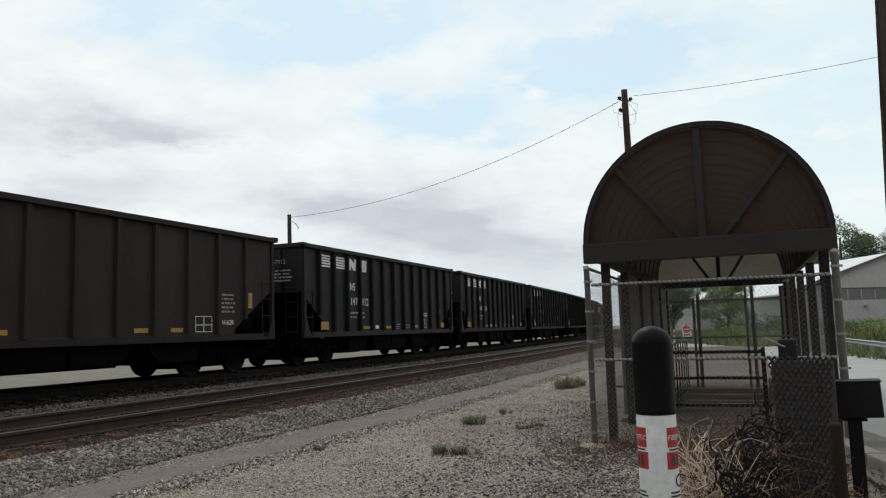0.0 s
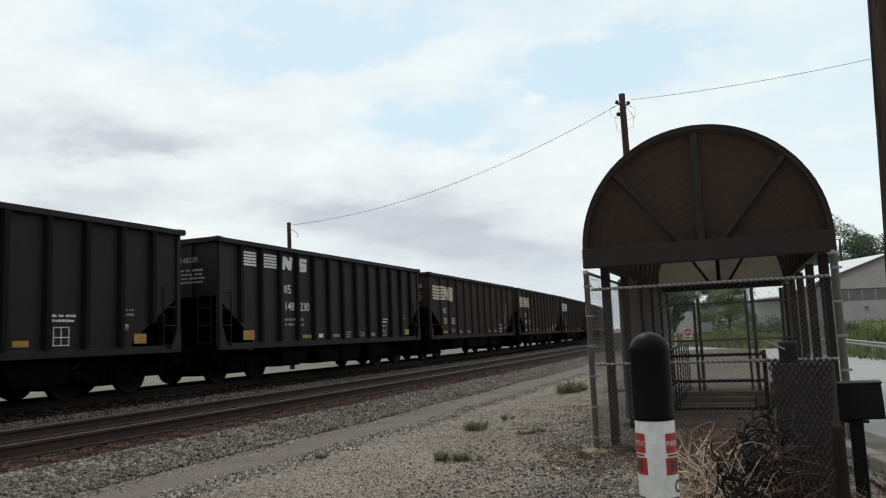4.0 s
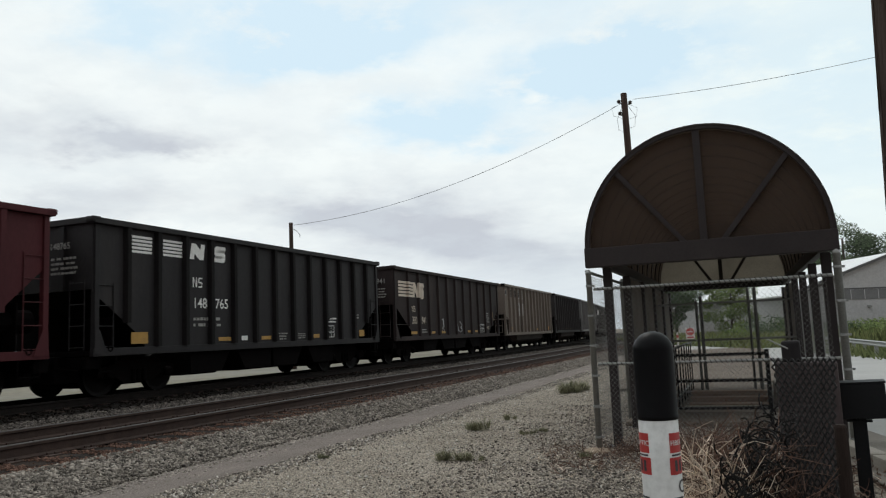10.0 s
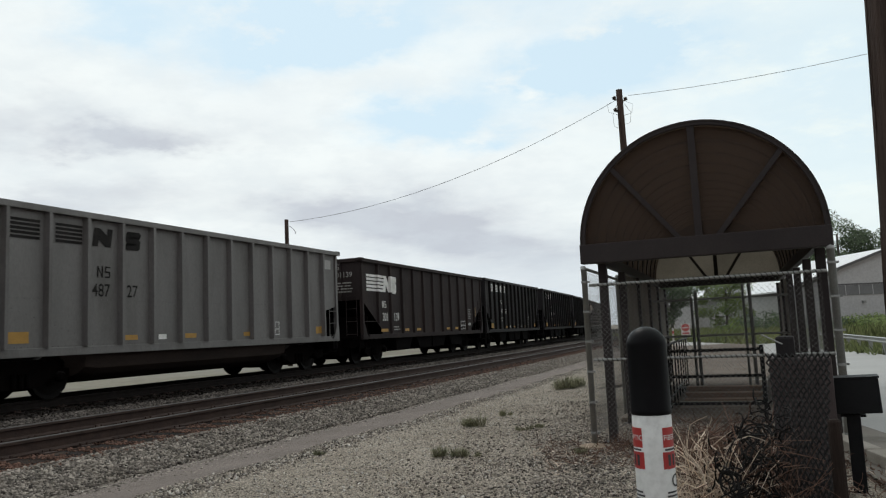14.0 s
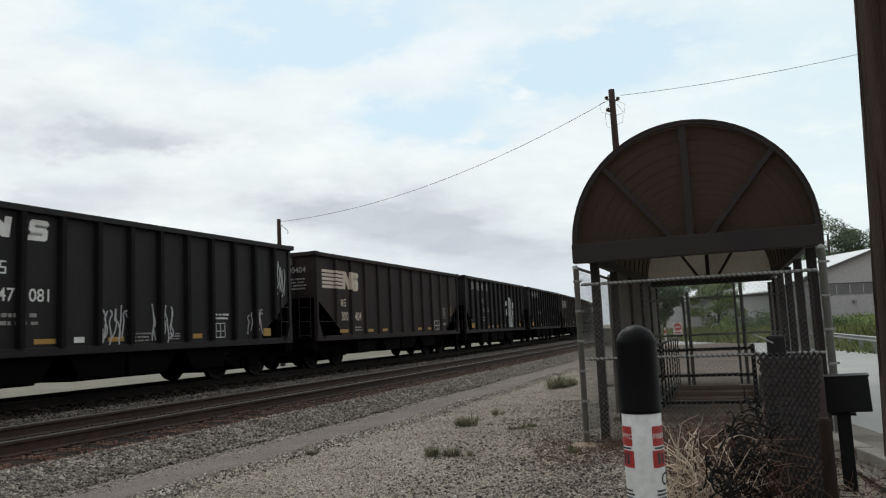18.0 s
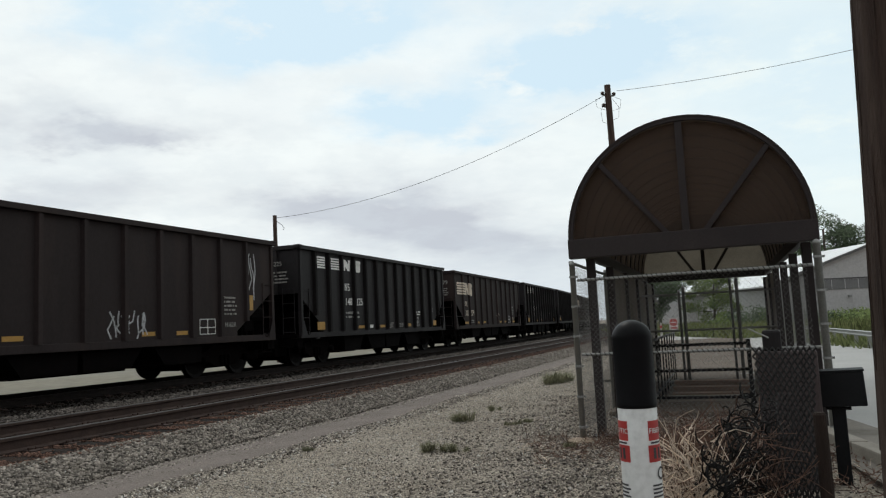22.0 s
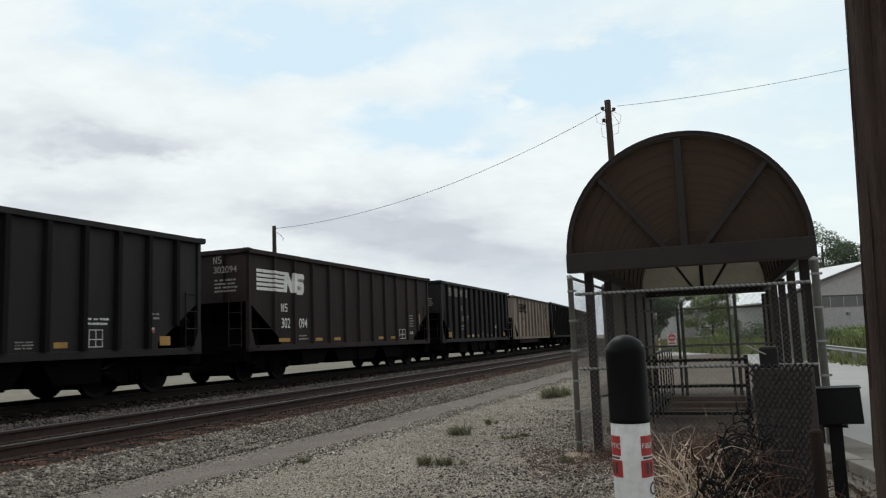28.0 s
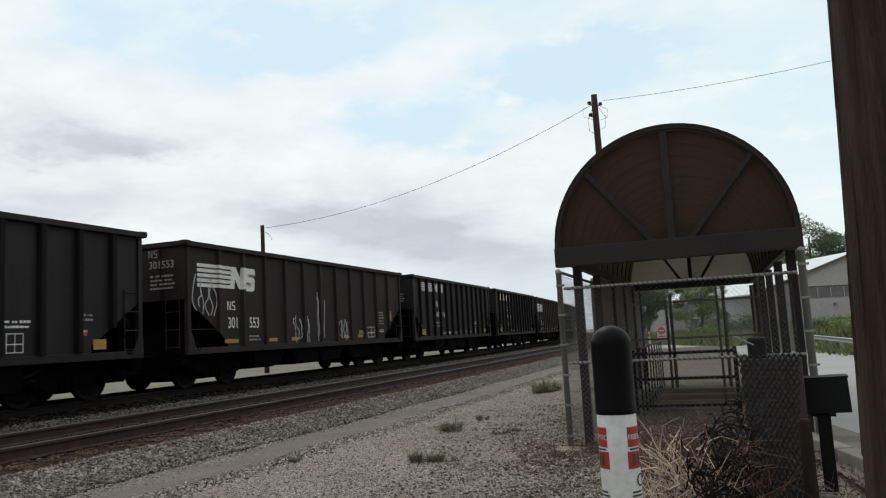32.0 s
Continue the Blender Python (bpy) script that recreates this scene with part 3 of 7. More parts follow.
# the pale lot beyond the tracks
tagged(part("dirt_lot", sweep([(-3.2, 0.06), (-5.0, 0.035), (-60.0, 0.035), (-200.0, 0.03)], -120, 320, 8.0), DIRT), "pale dry dirt lot beyond the tracks", "dirt lot", kind="structure")
flat("road", [(3.4, 3.0), (30, 0), (60, 20), (33, 40), (21.5, 30.5), (15.2, 31.5), (17.5, 40), (30, 75), (22, 78), (12.0, 38), (8.6, 26), (4.8, 10.5)], 0.05, ASPHALT, "light grey worn asphalt road and forecourt", "road")
flat("dirt_path", [(3.4, 17.0), (7.3, 17.0), (12.6, 30.0), (17.4, 42.5), (12.6, 42.5), (8.0, 30.0)], 0.062, PATH_DIRT, "trodden brown dirt path behind the shelter", "dirt path")
flat("pavement", [(2.9, 3.0), (4.0, 3.0), (5.2, 10.5), (9.0, 26), (8.2, 26), (4.5, 10.5), (3.4, 6.0)], 0.058, STAINED_PATH, "cracked concrete path with leaf litter beside the shelter", "pavement")

def vehicle_track():
    """A strip of packed dust that follows the ground, its edges running in and out."""
    g = Geo()
    v, f, n, k = [], [], 10, 220
    for i in range(k + 1):
        q = -8 + 98 * i / k
        a = 8.12 + 0.07 * noise.noise((q * 0.6, 3.0, 0.0))
        b = 9.18 + 0.16 * noise.noise((q * 0.45, 7.0, 0.0)) + 0.08 * noise.noise((q * 2.1, 9.0, 0.0))
        for j in range(n + 1):
            x, y = arc(q, a + (b - a) * j / n)
            v.append((x, y, ground_height(x, y) + (0.017 if 0 < j < n else -0.02)))
    for i in range(k):
        for j in range(n):
            f.append((i * (n + 1) + j, i * (n + 1) + j + 1, (i + 1) * (n + 1) + j + 1, (i + 1) * (n + 1) + j))
    g.add(v, f)
    return tagged(part("vehicle_track", g, FINES, smooth=True), "packed smooth stone dust in a vehicle track", "vehicle track", kind="structure")


vehicle_track()
# ballast under both tracks, the train's shade put into its dark colour
BED = [(-3.4, 0.02), (-2.3, 0.2), (1.7, 0.21), (3.0, 0.17), (4.1, 0.2), (7.55, 0.215), (8.16, 0.03), (8.22, -0.03)]
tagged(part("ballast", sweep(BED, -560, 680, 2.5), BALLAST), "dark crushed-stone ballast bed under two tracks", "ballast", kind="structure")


def stones(name, count, s0, s1, off, size, mat, label, seed, power=1.0, clear_ties=False, soft=False):
    """Loose stones strewn over a strip, densest near the camera."""
    rng = np.random.default_rng(seed)
    base = np.array([(1, 0, 0), (-1, 0, 0), (0, 1, 0), (0, -1, 0), (0, 0, 1), (0, 0, -1)], float)
    tri = np.array([(0, 2, 4), (2, 1, 4), (1, 3, 4), (3, 0, 4), (2, 0, 5), (1, 2, 5), (3, 1, 5), (0, 3, 5)])
    s = s0 + (s1 - s0) * rng.random(count) ** power
    o = rng.uniform(*off, count)
    if soft:
        # thins out towards the strip's edges
        o = (off[0] + off[1]) / 2 + (off[1] - off[0]) * 0.24 * rng.normal(size=count)
    if clear_ties:
        # few stones lie on the bare tie ends
        on_tie = (np.abs((s + 14) % 0.52 - 0.26) > 0.26 - 0.135) & (o < 7.36)
        keep = ~on_tie | (rng.random(count) < 0.03)
        s, o = s[keep], o[keep]
        count = len(s)
    r = rng.uniform(*size, count) * (0.7 + 0.6 * rng.random(count) ** 2)
    a = s / ARC_R
    x = ARC_C.x + (ARC_R + o) * (-ARC_N.x * np.cos(a) + ARC_U.x * np.sin(a))
    y = ARC_C.y + (ARC_R + o) * (-ARC_N.y * np.cos(a) + ARC_U.y * np.sin(a))
    bz = np.interp(o, [b[0] for b in BED], [b[1] for b in BED])
    gz = np.array([ground_height(px, py) for px, py in zip(x, y)]) if off[1] > 8 else np.zeros(count)
    z = np.maximum(bz, np.where(o < 9.0, gz, gz))
    q = rng.normal(size=(count, 3, 3))
    q, _ = np.linalg.qr(q)
    sc = r[:, None] * rng.uniform(0.6, 1.25, (count, 3))
    v = base[None] * rng.uniform(0.75, 1.2, (count, 6, 1)) * sc[:, None, :]
    v = np.einsum("nij,nkj->nki", q, v)
    v[:, :, 2] *= 0.75
    v += np.stack([x, y, z + r * 0.3], 1)[:, None, :]
    f = (tri[None] + 6 * np.arange(count)[:, None, None]).reshape(-1, 3)
    me = bpy.data.meshes.new(name)
    me.vertices.add(6 * count)
    me.vertices.foreach_set("co", v.reshape(-1).astype(np.float32))
    me.loops.add(24 * count)
    me.loops.foreach_set("vertex_index", f.reshape(-1).astype(np.int32))
    me.polygons.add(8 * count)
    me.polygons.foreach_set("loop_start", np.arange(0, 24 * count, 3, dtype=np.int32))
    me.update(calc_edges=True)
    me.materials.append(mat)
    return tagged(new(name, me), label, "stones", kind="stuff")


stones("ballast_stones", 78000, 4.2, 42, (7.46, 8.42), (0.009, 0.028), STONE, "grey crushed-stone ballast along the near rail", 11, 1.9)
# darker stones in the same strip stand for the shade between stones
stones("shaded_ballast", 20000, 4.2, 42, (7.46, 8.42), (0.009, 0.026), STONE_DUSK, "darker ballast stones along the near rail for the shade between stones", 28, 1.9)
stones("rusty_stones", 23000, 4.2, 60, (6.66, 7.62), (0.010, 0.026), STONE_RUST, "rust-red stained ballast stones at the tie ends", 12, 1.8, True)
stones("dark_stones", 9000, 4.2, 46, (5.2, 6.6), (0.015, 0.032), STONE_BROWN, "brown dark stones between the near rails", 13, 1.5)
stones("middle_stones", 26000, 5, 60, (2.15, 3.55), (0.012, 0.036), STONE_DUSK, "grey ballast stones between the two tracks", 14, 1.7)
stones("far_bed_stones", 12000, 4, 70, (-1.2, 2.3), (0.02, 0.045), STONE_DARK, "coal-dark stones under and beside the train, its shade in their colour", 15, 1.4)
stones("toe_stones", 5000, 3.6, 9, (8.2, 8.85), (0.008, 0.024), STONE, "ballast stones spread wide over the vehicle track", 29, 1.5, False, True)
stones("yard_gravel", 60000, 4.2, 30, (9.0, 14.2), (0.003, 0.012), STONE_YARD, "loose light gravel strewn over the yard", 16, 1.7)
stones("track_gravel", 15000, 4.2, 34, (8.15, 9.25), (0.003, 0.012), STONE, "fine gravel on the packed vehicle track", 19, 1.6)
stones("edge_stones", 5500, 4.2, 38, (8.2, 8.75), (0.008, 0.024), STONE, "ballast stones spilled on to the vehicle track", 20, 1.7)
stones("windrow_gravel", 11000, 4.2, 34, (9.08, 9.55), (0.005, 0.019), STONE_YARD, "ridge of coarser gravel along the vehicle track", 17, 1.6, False, True)
stones("windrow_stones", 4500, 4.2, 30, (9.1, 9.55), (0.006, 0.021), STONE_DUSK, "grey stones along the ridge of gravel", 25, 1.5, False, True)
stones("windrow_chips", 1200, 4.2, 30, (9.1, 9.55), (0.008, 0.02), STONE_PALE, "pale chips along the ridge of gravel", 30, 1.4, False, True)
stones("coarse_gravel", 11000, 5.2, 14, (11.0, 14.6), (0.005, 0.021), STONE, "coarse grey stones by the fence post", 18, 1.15, False, True)
stones("dusky_gravel", 15000, 4.6, 14, (11.2, 15.4), (0.004, 0.020), STONE_DUSK, "dark weathered gravel in front of the fence", 26, 1.15, False, True)
stones("mixed_gravel", 6000, 5.2, 14, (10.2, 14.4), (0.004, 0.017), STONE_YARD, "coarse mixed gravel in front of the fence", 24, 1.15, False, True)
stones("yard_dark_gravel", 16000, 4.4, 26, (9.3, 14.0), (0.003, 0.012), STONE_DUSK, "dark grains in the light yard gravel", 27, 1.6)
stones("pale_chips", 3800, 4.6, 20, (9.4, 13.8), (0.006, 0.017), STONE_PALE, "pale stone chips strewn over the gravel", 22, 1.5)
stones("pale_ballast_chips", 1500, 4.2, 34, (7.4, 8.6), (0.008, 0.018), STONE_PALE, "pale stone chips in the ballast", 23, 1.7)


# ---- tracks ----
def railway(name, centre, label, ties, rust, top):
    t = thing(name, label, "railroad track", kind="structure")
    for side in (-1, 1):
        c = centre + side * 0.7535
        w, z = 0.036, RAIL_Z
        web = [(c - 0.07, z - 0.172), (c - 0.07, z - 0.16), (c - 0.012, z - 0.14), (c - 0.01, z - 0.05), (c - w, z - 0.038), (c - w, z - 0.008),
               (c + w, z - 0.008), (c + w, z - 0.038), (c + 0.01, z - 0.05), (c + 0.012, z - 0.14), (c + 0.07, z - 0.16), (c + 0.07, z - 0.172)]
        rail = part("rail", sweep(web, -560, 680, 4.0), rust, t, "dark steel rail")
        head = [(c - w, z - 0.008), (c - w + 0.008, z), (c + w - 0.008, z), (c + w, z - 0.008)]
        part("rail_head", sweep(head, -560, 680, 4.0), top, rail, "bright worn running surface")
    tie = Geo().chamfer(-0.115, 0.115, -1.42, 1.42, -0.16, 0.0, 0.012).mesh("tie", TIE)
    plate = Geo().box(-0.09, 0.09, -0.18, 0.18, 0.0, 0.016)
    for sx, sy in ((-0.05, -0.1), (0.05, 0.1), (0.05, -0.1), (-0.05, 0.1)):
        plate.box(sx - 0.012, sx + 0.012, sy - 0.014, sy + 0.014, 0.016, 0.045)
    plate = plate.mesh("tie_plate", RAIL_RUST)
    for i in range(ties):
        s = -14 + i * 0.52
        x, y = arc(s, centre)
        ob = part("tie", tie, None, t)
        ob.matrix_basis = pose(x, y, RAIL_Z - 0.186, 0, 0, arc_turn(s) + random.uniform(-1.0, 1.0)) @ Matrix.Translation((0, random.uniform(-0.05, 0.05), random.uniform(-0.01, 0.004)))
        if s < 30:
            for side in (-1, 1):
                p = part("tie_plate", plate, None, ob)
                p.matrix_basis = Matrix.Translation((0, side * 0.7535, 0.0))
    return t


railway("near_track", 5.87, "empty near railroad track with rusty rails and timber ties", 130, RAIL_RUST, RAIL_TOP)
railway("train_track", 0.0, "railroad track under the passing coal train", 110, RAIL_COAL_SHADE, RAIL_COAL_SHADE)


# ---- coal train ----
YS = 1.50      # half width over the side sheets


def truck_parts(parent, x):
    """A two-axle truck under a car, its wheelsets turning on it."""
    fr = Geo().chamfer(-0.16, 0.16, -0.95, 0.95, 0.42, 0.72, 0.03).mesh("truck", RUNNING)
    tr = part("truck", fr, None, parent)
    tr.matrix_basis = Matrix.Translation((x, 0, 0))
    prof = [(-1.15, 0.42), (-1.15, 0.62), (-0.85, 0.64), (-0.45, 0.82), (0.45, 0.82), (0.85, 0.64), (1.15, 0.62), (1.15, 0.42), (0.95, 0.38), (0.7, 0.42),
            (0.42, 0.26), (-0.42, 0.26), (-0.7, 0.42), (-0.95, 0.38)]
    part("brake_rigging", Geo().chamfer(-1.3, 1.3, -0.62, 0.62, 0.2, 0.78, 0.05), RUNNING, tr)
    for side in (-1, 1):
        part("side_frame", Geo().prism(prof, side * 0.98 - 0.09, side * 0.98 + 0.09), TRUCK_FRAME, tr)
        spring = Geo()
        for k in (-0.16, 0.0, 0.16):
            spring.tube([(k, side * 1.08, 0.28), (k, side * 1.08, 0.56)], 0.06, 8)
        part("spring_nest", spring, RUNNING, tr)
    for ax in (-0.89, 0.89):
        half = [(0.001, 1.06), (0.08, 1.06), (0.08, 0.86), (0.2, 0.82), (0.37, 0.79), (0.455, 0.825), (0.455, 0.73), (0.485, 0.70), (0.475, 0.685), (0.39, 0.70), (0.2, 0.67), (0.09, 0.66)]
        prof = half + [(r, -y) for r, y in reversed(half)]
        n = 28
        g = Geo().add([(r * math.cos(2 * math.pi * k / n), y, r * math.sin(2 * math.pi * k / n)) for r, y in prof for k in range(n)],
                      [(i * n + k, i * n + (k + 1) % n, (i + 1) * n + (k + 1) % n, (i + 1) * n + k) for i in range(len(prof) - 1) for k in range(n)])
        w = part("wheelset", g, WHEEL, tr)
        w.matrix_basis = Matrix.Translation((ax, 0, 0.455))
        for side in (-1, 1):
            part("bearing_cap", Geo().lathe([(0.11, 0), (0.11, 0.1), (0.07, 0.15)], 12).mesh("bearing_cap", RUNNING), None, tr).matrix_basis = \
                Matrix.Translation((ax, side * 1.06, 0.455)) @ pose(0, 0, 0, -90 * side, 0, 0)
    return tr


def ladder(parent, x, y, z0, z1, w, along, mat):
    g = Geo()
    ends = [(x - w / 2, y), (x + w / 2, y)] if along else [(x, y - w / 2), (x, y + w / 2)]
    for e in ends:
        g.box(e[0] - 0.009, e[0] + 0.009, e[1] - 0.009, e[1] + 0.009, z0, z1)
    n = max(2, int((z1 - z0) / 0.42))
    for k in range(n + 1):
        z = z0 + 0.06 + (z1 - z0 - 0.12) * k / n
        g.tube([(*ends[0], z), (*ends[1], z)], 0.012, 6)
    return part("ladder", g, mat, parent)


def open_car(name, label, length, top, ribs, cut_x, cut_z, mat, tub=False, rib_w=0.10, rib_d=0.10, sill=1.02, top_slope=2.3, hoppers=4, apron=False, web=True, first=0.0, rib_mat=None):
    """An open-top coal car. x points ahead, +y is the side that the camera sees, z is up from the rail."""
    car = thing(name, label, "coal car", "cars of the coal train")
    h = length / 2
    c = cut_x
    first = first or c * 0.62
    side = [(-h, top), (h, top), (h, cut_z), (h - c, sill + 0.16), (h - c, sill), (-h + c, sill), (-h + c, sill + 0.16), (-h, cut_z)]
    if tub:
        side = [(-h, top), (h, top), (h, cut_z), (h - c, cut_z - 0.2), (h - c, sill), (-h + c, sill), (-h + c, cut_z - 0.2), (-h, cut_z)]
    for sgn in (-1, 1):
        part("side_sheet", Geo().prism(side, sgn * YS - 0.012, sgn * YS + 0.012), mat, car)
        part("top_chord", Geo().chamfer(-h - 0.05, h + 0.05, sgn * (YS + 0.03) - 0.10, sgn * (YS + 0.03) + 0.10, top - 0.07, top + 0.06, 0.015), mat, car)
        part("side_sill", Geo().chamfer(-h, h, sgn * (YS + 0.01) - 0.05, sgn * (YS + 0.01) + 0.05, sill - 0.14, sill + 0.03, 0.012), mat, car)
        for k in range(ribs):
            x = h - first - (length - 2 * first) * k / (ribs - 1)
            lo = sill + 0.03
            if abs(x) > h - c:
                lo = sill + 0.16 + (abs(x) - (h - c)) / c * (cut_z - sill - 0.16)
            y0 = sgn * (YS + 0.012)
            y1 = sgn * (YS + 0.012 + rib_d)
            p = [(x - rib_w, y0), (x - rib_w * 0.6, y1), (x + rib_w * 0.6, y1), (x + rib_w, y0)]
            v = [(a, b, lo) for a, b in p] + [(a, b, top - 0.07) for a, b in p]
            part("rib", Geo().add(v, [(0, 1, 5, 4), (1, 2, 6, 5), (2, 3, 7, 6), (3, 2, 1, 0), (4, 5, 6, 7)]), rib_mat or mat, car)
    for e in (-1, 1):
        x = e * h
        part("end_sheet", Geo().box(min(x, x - e * 0.03), max(x, x - e * 0.03), -YS + 0.012, YS - 0.012, top_slope, top), mat, car)
        part("end_chord", Geo().chamfer(x - 0.07, x + 0.07, -YS + 0.07, YS - 0.07, top - 0.06, top + 0.075, 0.015), mat, car)
        for yy in (-0.7, 0.7):
            part("end_rib", Geo().box(min(x, x + e * 0.07), max(x, x + e * 0.07), yy - 0.05, yy + 0.05, top_slope, top - 0.08), mat, car)
        # sheets in the end recess carry its shade in their black colour
        xi = e * (h - c * 1.55)
        zi = sill - 0.1
        if tub:
            xi, zi = e * (h - c - 0.02), cut_z - 0.18
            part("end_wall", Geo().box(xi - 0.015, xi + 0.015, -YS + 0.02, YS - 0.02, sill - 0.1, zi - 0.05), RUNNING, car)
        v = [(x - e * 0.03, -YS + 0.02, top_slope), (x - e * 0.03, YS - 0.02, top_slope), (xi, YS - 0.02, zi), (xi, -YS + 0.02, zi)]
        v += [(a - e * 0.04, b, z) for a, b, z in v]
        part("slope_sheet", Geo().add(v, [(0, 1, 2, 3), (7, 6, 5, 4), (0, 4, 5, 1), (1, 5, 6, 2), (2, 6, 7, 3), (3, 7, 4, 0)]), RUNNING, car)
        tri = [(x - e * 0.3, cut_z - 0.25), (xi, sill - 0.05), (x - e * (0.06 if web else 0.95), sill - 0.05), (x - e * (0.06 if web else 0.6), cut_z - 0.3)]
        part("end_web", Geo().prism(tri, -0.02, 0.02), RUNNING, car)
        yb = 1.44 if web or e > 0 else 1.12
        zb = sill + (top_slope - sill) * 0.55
        # plate added to fill the recess, coloured as dark as its shade
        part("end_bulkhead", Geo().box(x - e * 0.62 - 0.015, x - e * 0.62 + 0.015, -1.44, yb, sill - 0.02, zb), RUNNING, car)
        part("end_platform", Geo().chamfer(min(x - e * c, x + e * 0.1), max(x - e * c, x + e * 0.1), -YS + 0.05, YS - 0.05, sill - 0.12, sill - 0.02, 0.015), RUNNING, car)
        for sgn in (-1, 1):
            part("corner_post", Geo().chamfer(x - e * 0.09 - 0.06, x - e * 0.09 + 0.06, sgn * YS - 0.06, sgn * YS + 0.06, sill - 0.1, top - 0.08, 0.01), mat, car)
            part("step", Geo().tube([(x - e * 0.2, sgn * (YS + 0.03), sill - 0.1), (x - e * 0.2, sgn * (YS + 0.03), 0.55), (x - e * 0.65, sgn * (YS + 0.03), 0.55), (x - e * 0.65, sgn * (YS + 0.03), sill - 0.1)], 0.018, 6), RUNNING, car)
            if e > 0 and not web:
                part("grab_bar", Geo().tube([(x - 0.1, sgn * (YS + 0.03), sill + 0.5), (x - c + 0.05, sgn * (YS + 0.03), sill + 0.5)], 0.014, 6), mat, car)
            else:
                ladder(car, x - e * 0.34, sgn * (YS + 0.03), sill, top - 0.1 if apron else sill + 0.9 if tub else cut_z + 0.2, 0.44, True, mat)
            part("corner_cap", Geo().chamfer(x - e * 0.02 - 0.12, x - e * 0.02 + 0.12, sgn * YS - 0.13, sgn * YS + 0.13, top - 0.05, top + 0.085, 0.05), RUNNING if tub else mat, car)
            gusset = [(x - e * 0.02, sill - 0.08), (x - e * 0.36, sill - 0.08), (x - e * 0.16, sill + 0.42), (x - e * 0.04, sill + 0.42)]
            part("corner_gusset", Geo().prism(gusset, sgn * (YS + 0.062), sgn * (YS + 0.074)), mat, car)
            part("towing_ring", Geo().tube([(x - e * 0.45 + 0.06 * math.cos(a), sgn * (YS + 0.07), sill + 0.02 + 0.06 * math.sin(a)) for a in [k * math.pi / 6 for k in range(13)]], 0.012, 5), TRUCK_FRAME, car)
        part("cut_lever", Geo().tube([(x + e * 0.12, 1.42, 0.86), (x + e * 0.14, 1.3, 0.60), (x + e * 0.2, 0.75, 0.66), (x + e * 0.3, 0.1, 0.9)], 0.016, 6), TRUCK_FRAME, car)
        ladder(car, x + e * 0.06, 1.15 * e, sill, top_slope + 0.2, 0.42, False, mat)
        cp = Geo().chamfer(min(x, x + e * 0.42), max(x, x + e * 0.42), -0.09, 0.09, 0.72, 0.92, 0.02)
        cp.chamfer(min(x + e * 0.36, x + e * 0.66), max(x + e * 0.36, x + e * 0.66), -0.15, 0.15, 0.66, 0.98, 0.04)
        cpl = part("coupler", cp, RUNNING, car)
        # knuckle coloured pale to give the glint between the cars
        part("knuckle", Geo().chamfer(min(x + e * 0.60, x + e * 0.72), max(x + e * 0.60, x + e * 0.72), 0.02, 0.17, 0.68, 0.96, 0.05), STEEL_GLINT, cpl, "worn coupler knuckle with a glint in its pale colour")
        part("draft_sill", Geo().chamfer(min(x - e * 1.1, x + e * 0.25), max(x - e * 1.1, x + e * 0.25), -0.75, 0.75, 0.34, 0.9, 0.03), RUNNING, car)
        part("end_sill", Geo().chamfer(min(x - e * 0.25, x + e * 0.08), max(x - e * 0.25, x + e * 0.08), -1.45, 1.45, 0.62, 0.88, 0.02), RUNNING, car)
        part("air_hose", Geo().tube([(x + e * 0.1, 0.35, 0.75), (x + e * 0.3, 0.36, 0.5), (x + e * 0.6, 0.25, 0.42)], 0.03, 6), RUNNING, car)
        truck_parts(car, e * (h - 1.75))
    bw = Geo()
    bw.tube([(h + 0.16 + 0.28 * 0, -0.9 + 0.25 * math.cos(a), top_slope - 0.1 + 0.25 * math.sin(a)) for a in [i * math.pi / 8 for i in range(17)]], 0.02, 6)
    bw.tube([(h, -0.9, top_slope - 0.1), (h + 0.17, -0.9, top_slope - 0.1)], 0.03, 6)
    part("hand_brake_wheel", bw, RUNNING, car)
    if not tub:
        part("air_reservoir", Geo().tube([(-h + 0.16, 1.1, sill + 0.6), (-h + 1.35, 1.1, sill + 0.6)], 0.24, 12), RUNNING, car)
    if not web:
        part("brake_cylinder", Geo().tube([(-h + 1.0, 0.7, sill + 0.28), (-h + 1.0, -0.2, sill + 0.28)], 0.16, 12), RUNNING, car)
        part("control_valve", Geo().chamfer(-h + 0.75, -h + 1.15, 1.0, 1.3, sill + 0.16, sill + 0.46, 0.03), RUNNING, car)
        part("retainer_valve", Geo().chamfer(-h + 0.82, -h + 0.96, 1.3, 1.4, sill + 0.52, sill + 0.8, 0.02), RUNNING, car)
        for dx, r in ((0.70, 0.03), (1.02, 0.05), (1.22, 0.025)):
            part("air_pipe", Geo().tube([(-h + dx, 1.25, sill - 0.02), (-h + dx, 1.25, sill + 0.95)], r, 8), RUNNING, car)
    part("centre_sill", Geo().chamfer(-h, h, -0.22, 0.22, 0.72, 1.0, 0.02), RUNNING, car)
    if tub:
        v, f, n = [], [], 12
        xs = [-h + 3.0, -h + 3.35, h - 3.35, h - 3.0]
        for i, x in enumerate(xs):
            r = 0.86 if i in (0, 3) else 1.0
            for k in range(n + 1):
                a = math.pi * k / n
                v.append((x, (YS - 0.05) * math.cos(a), sill - 0.1 - 0.66 * r * math.sin(a) ** 0.5))
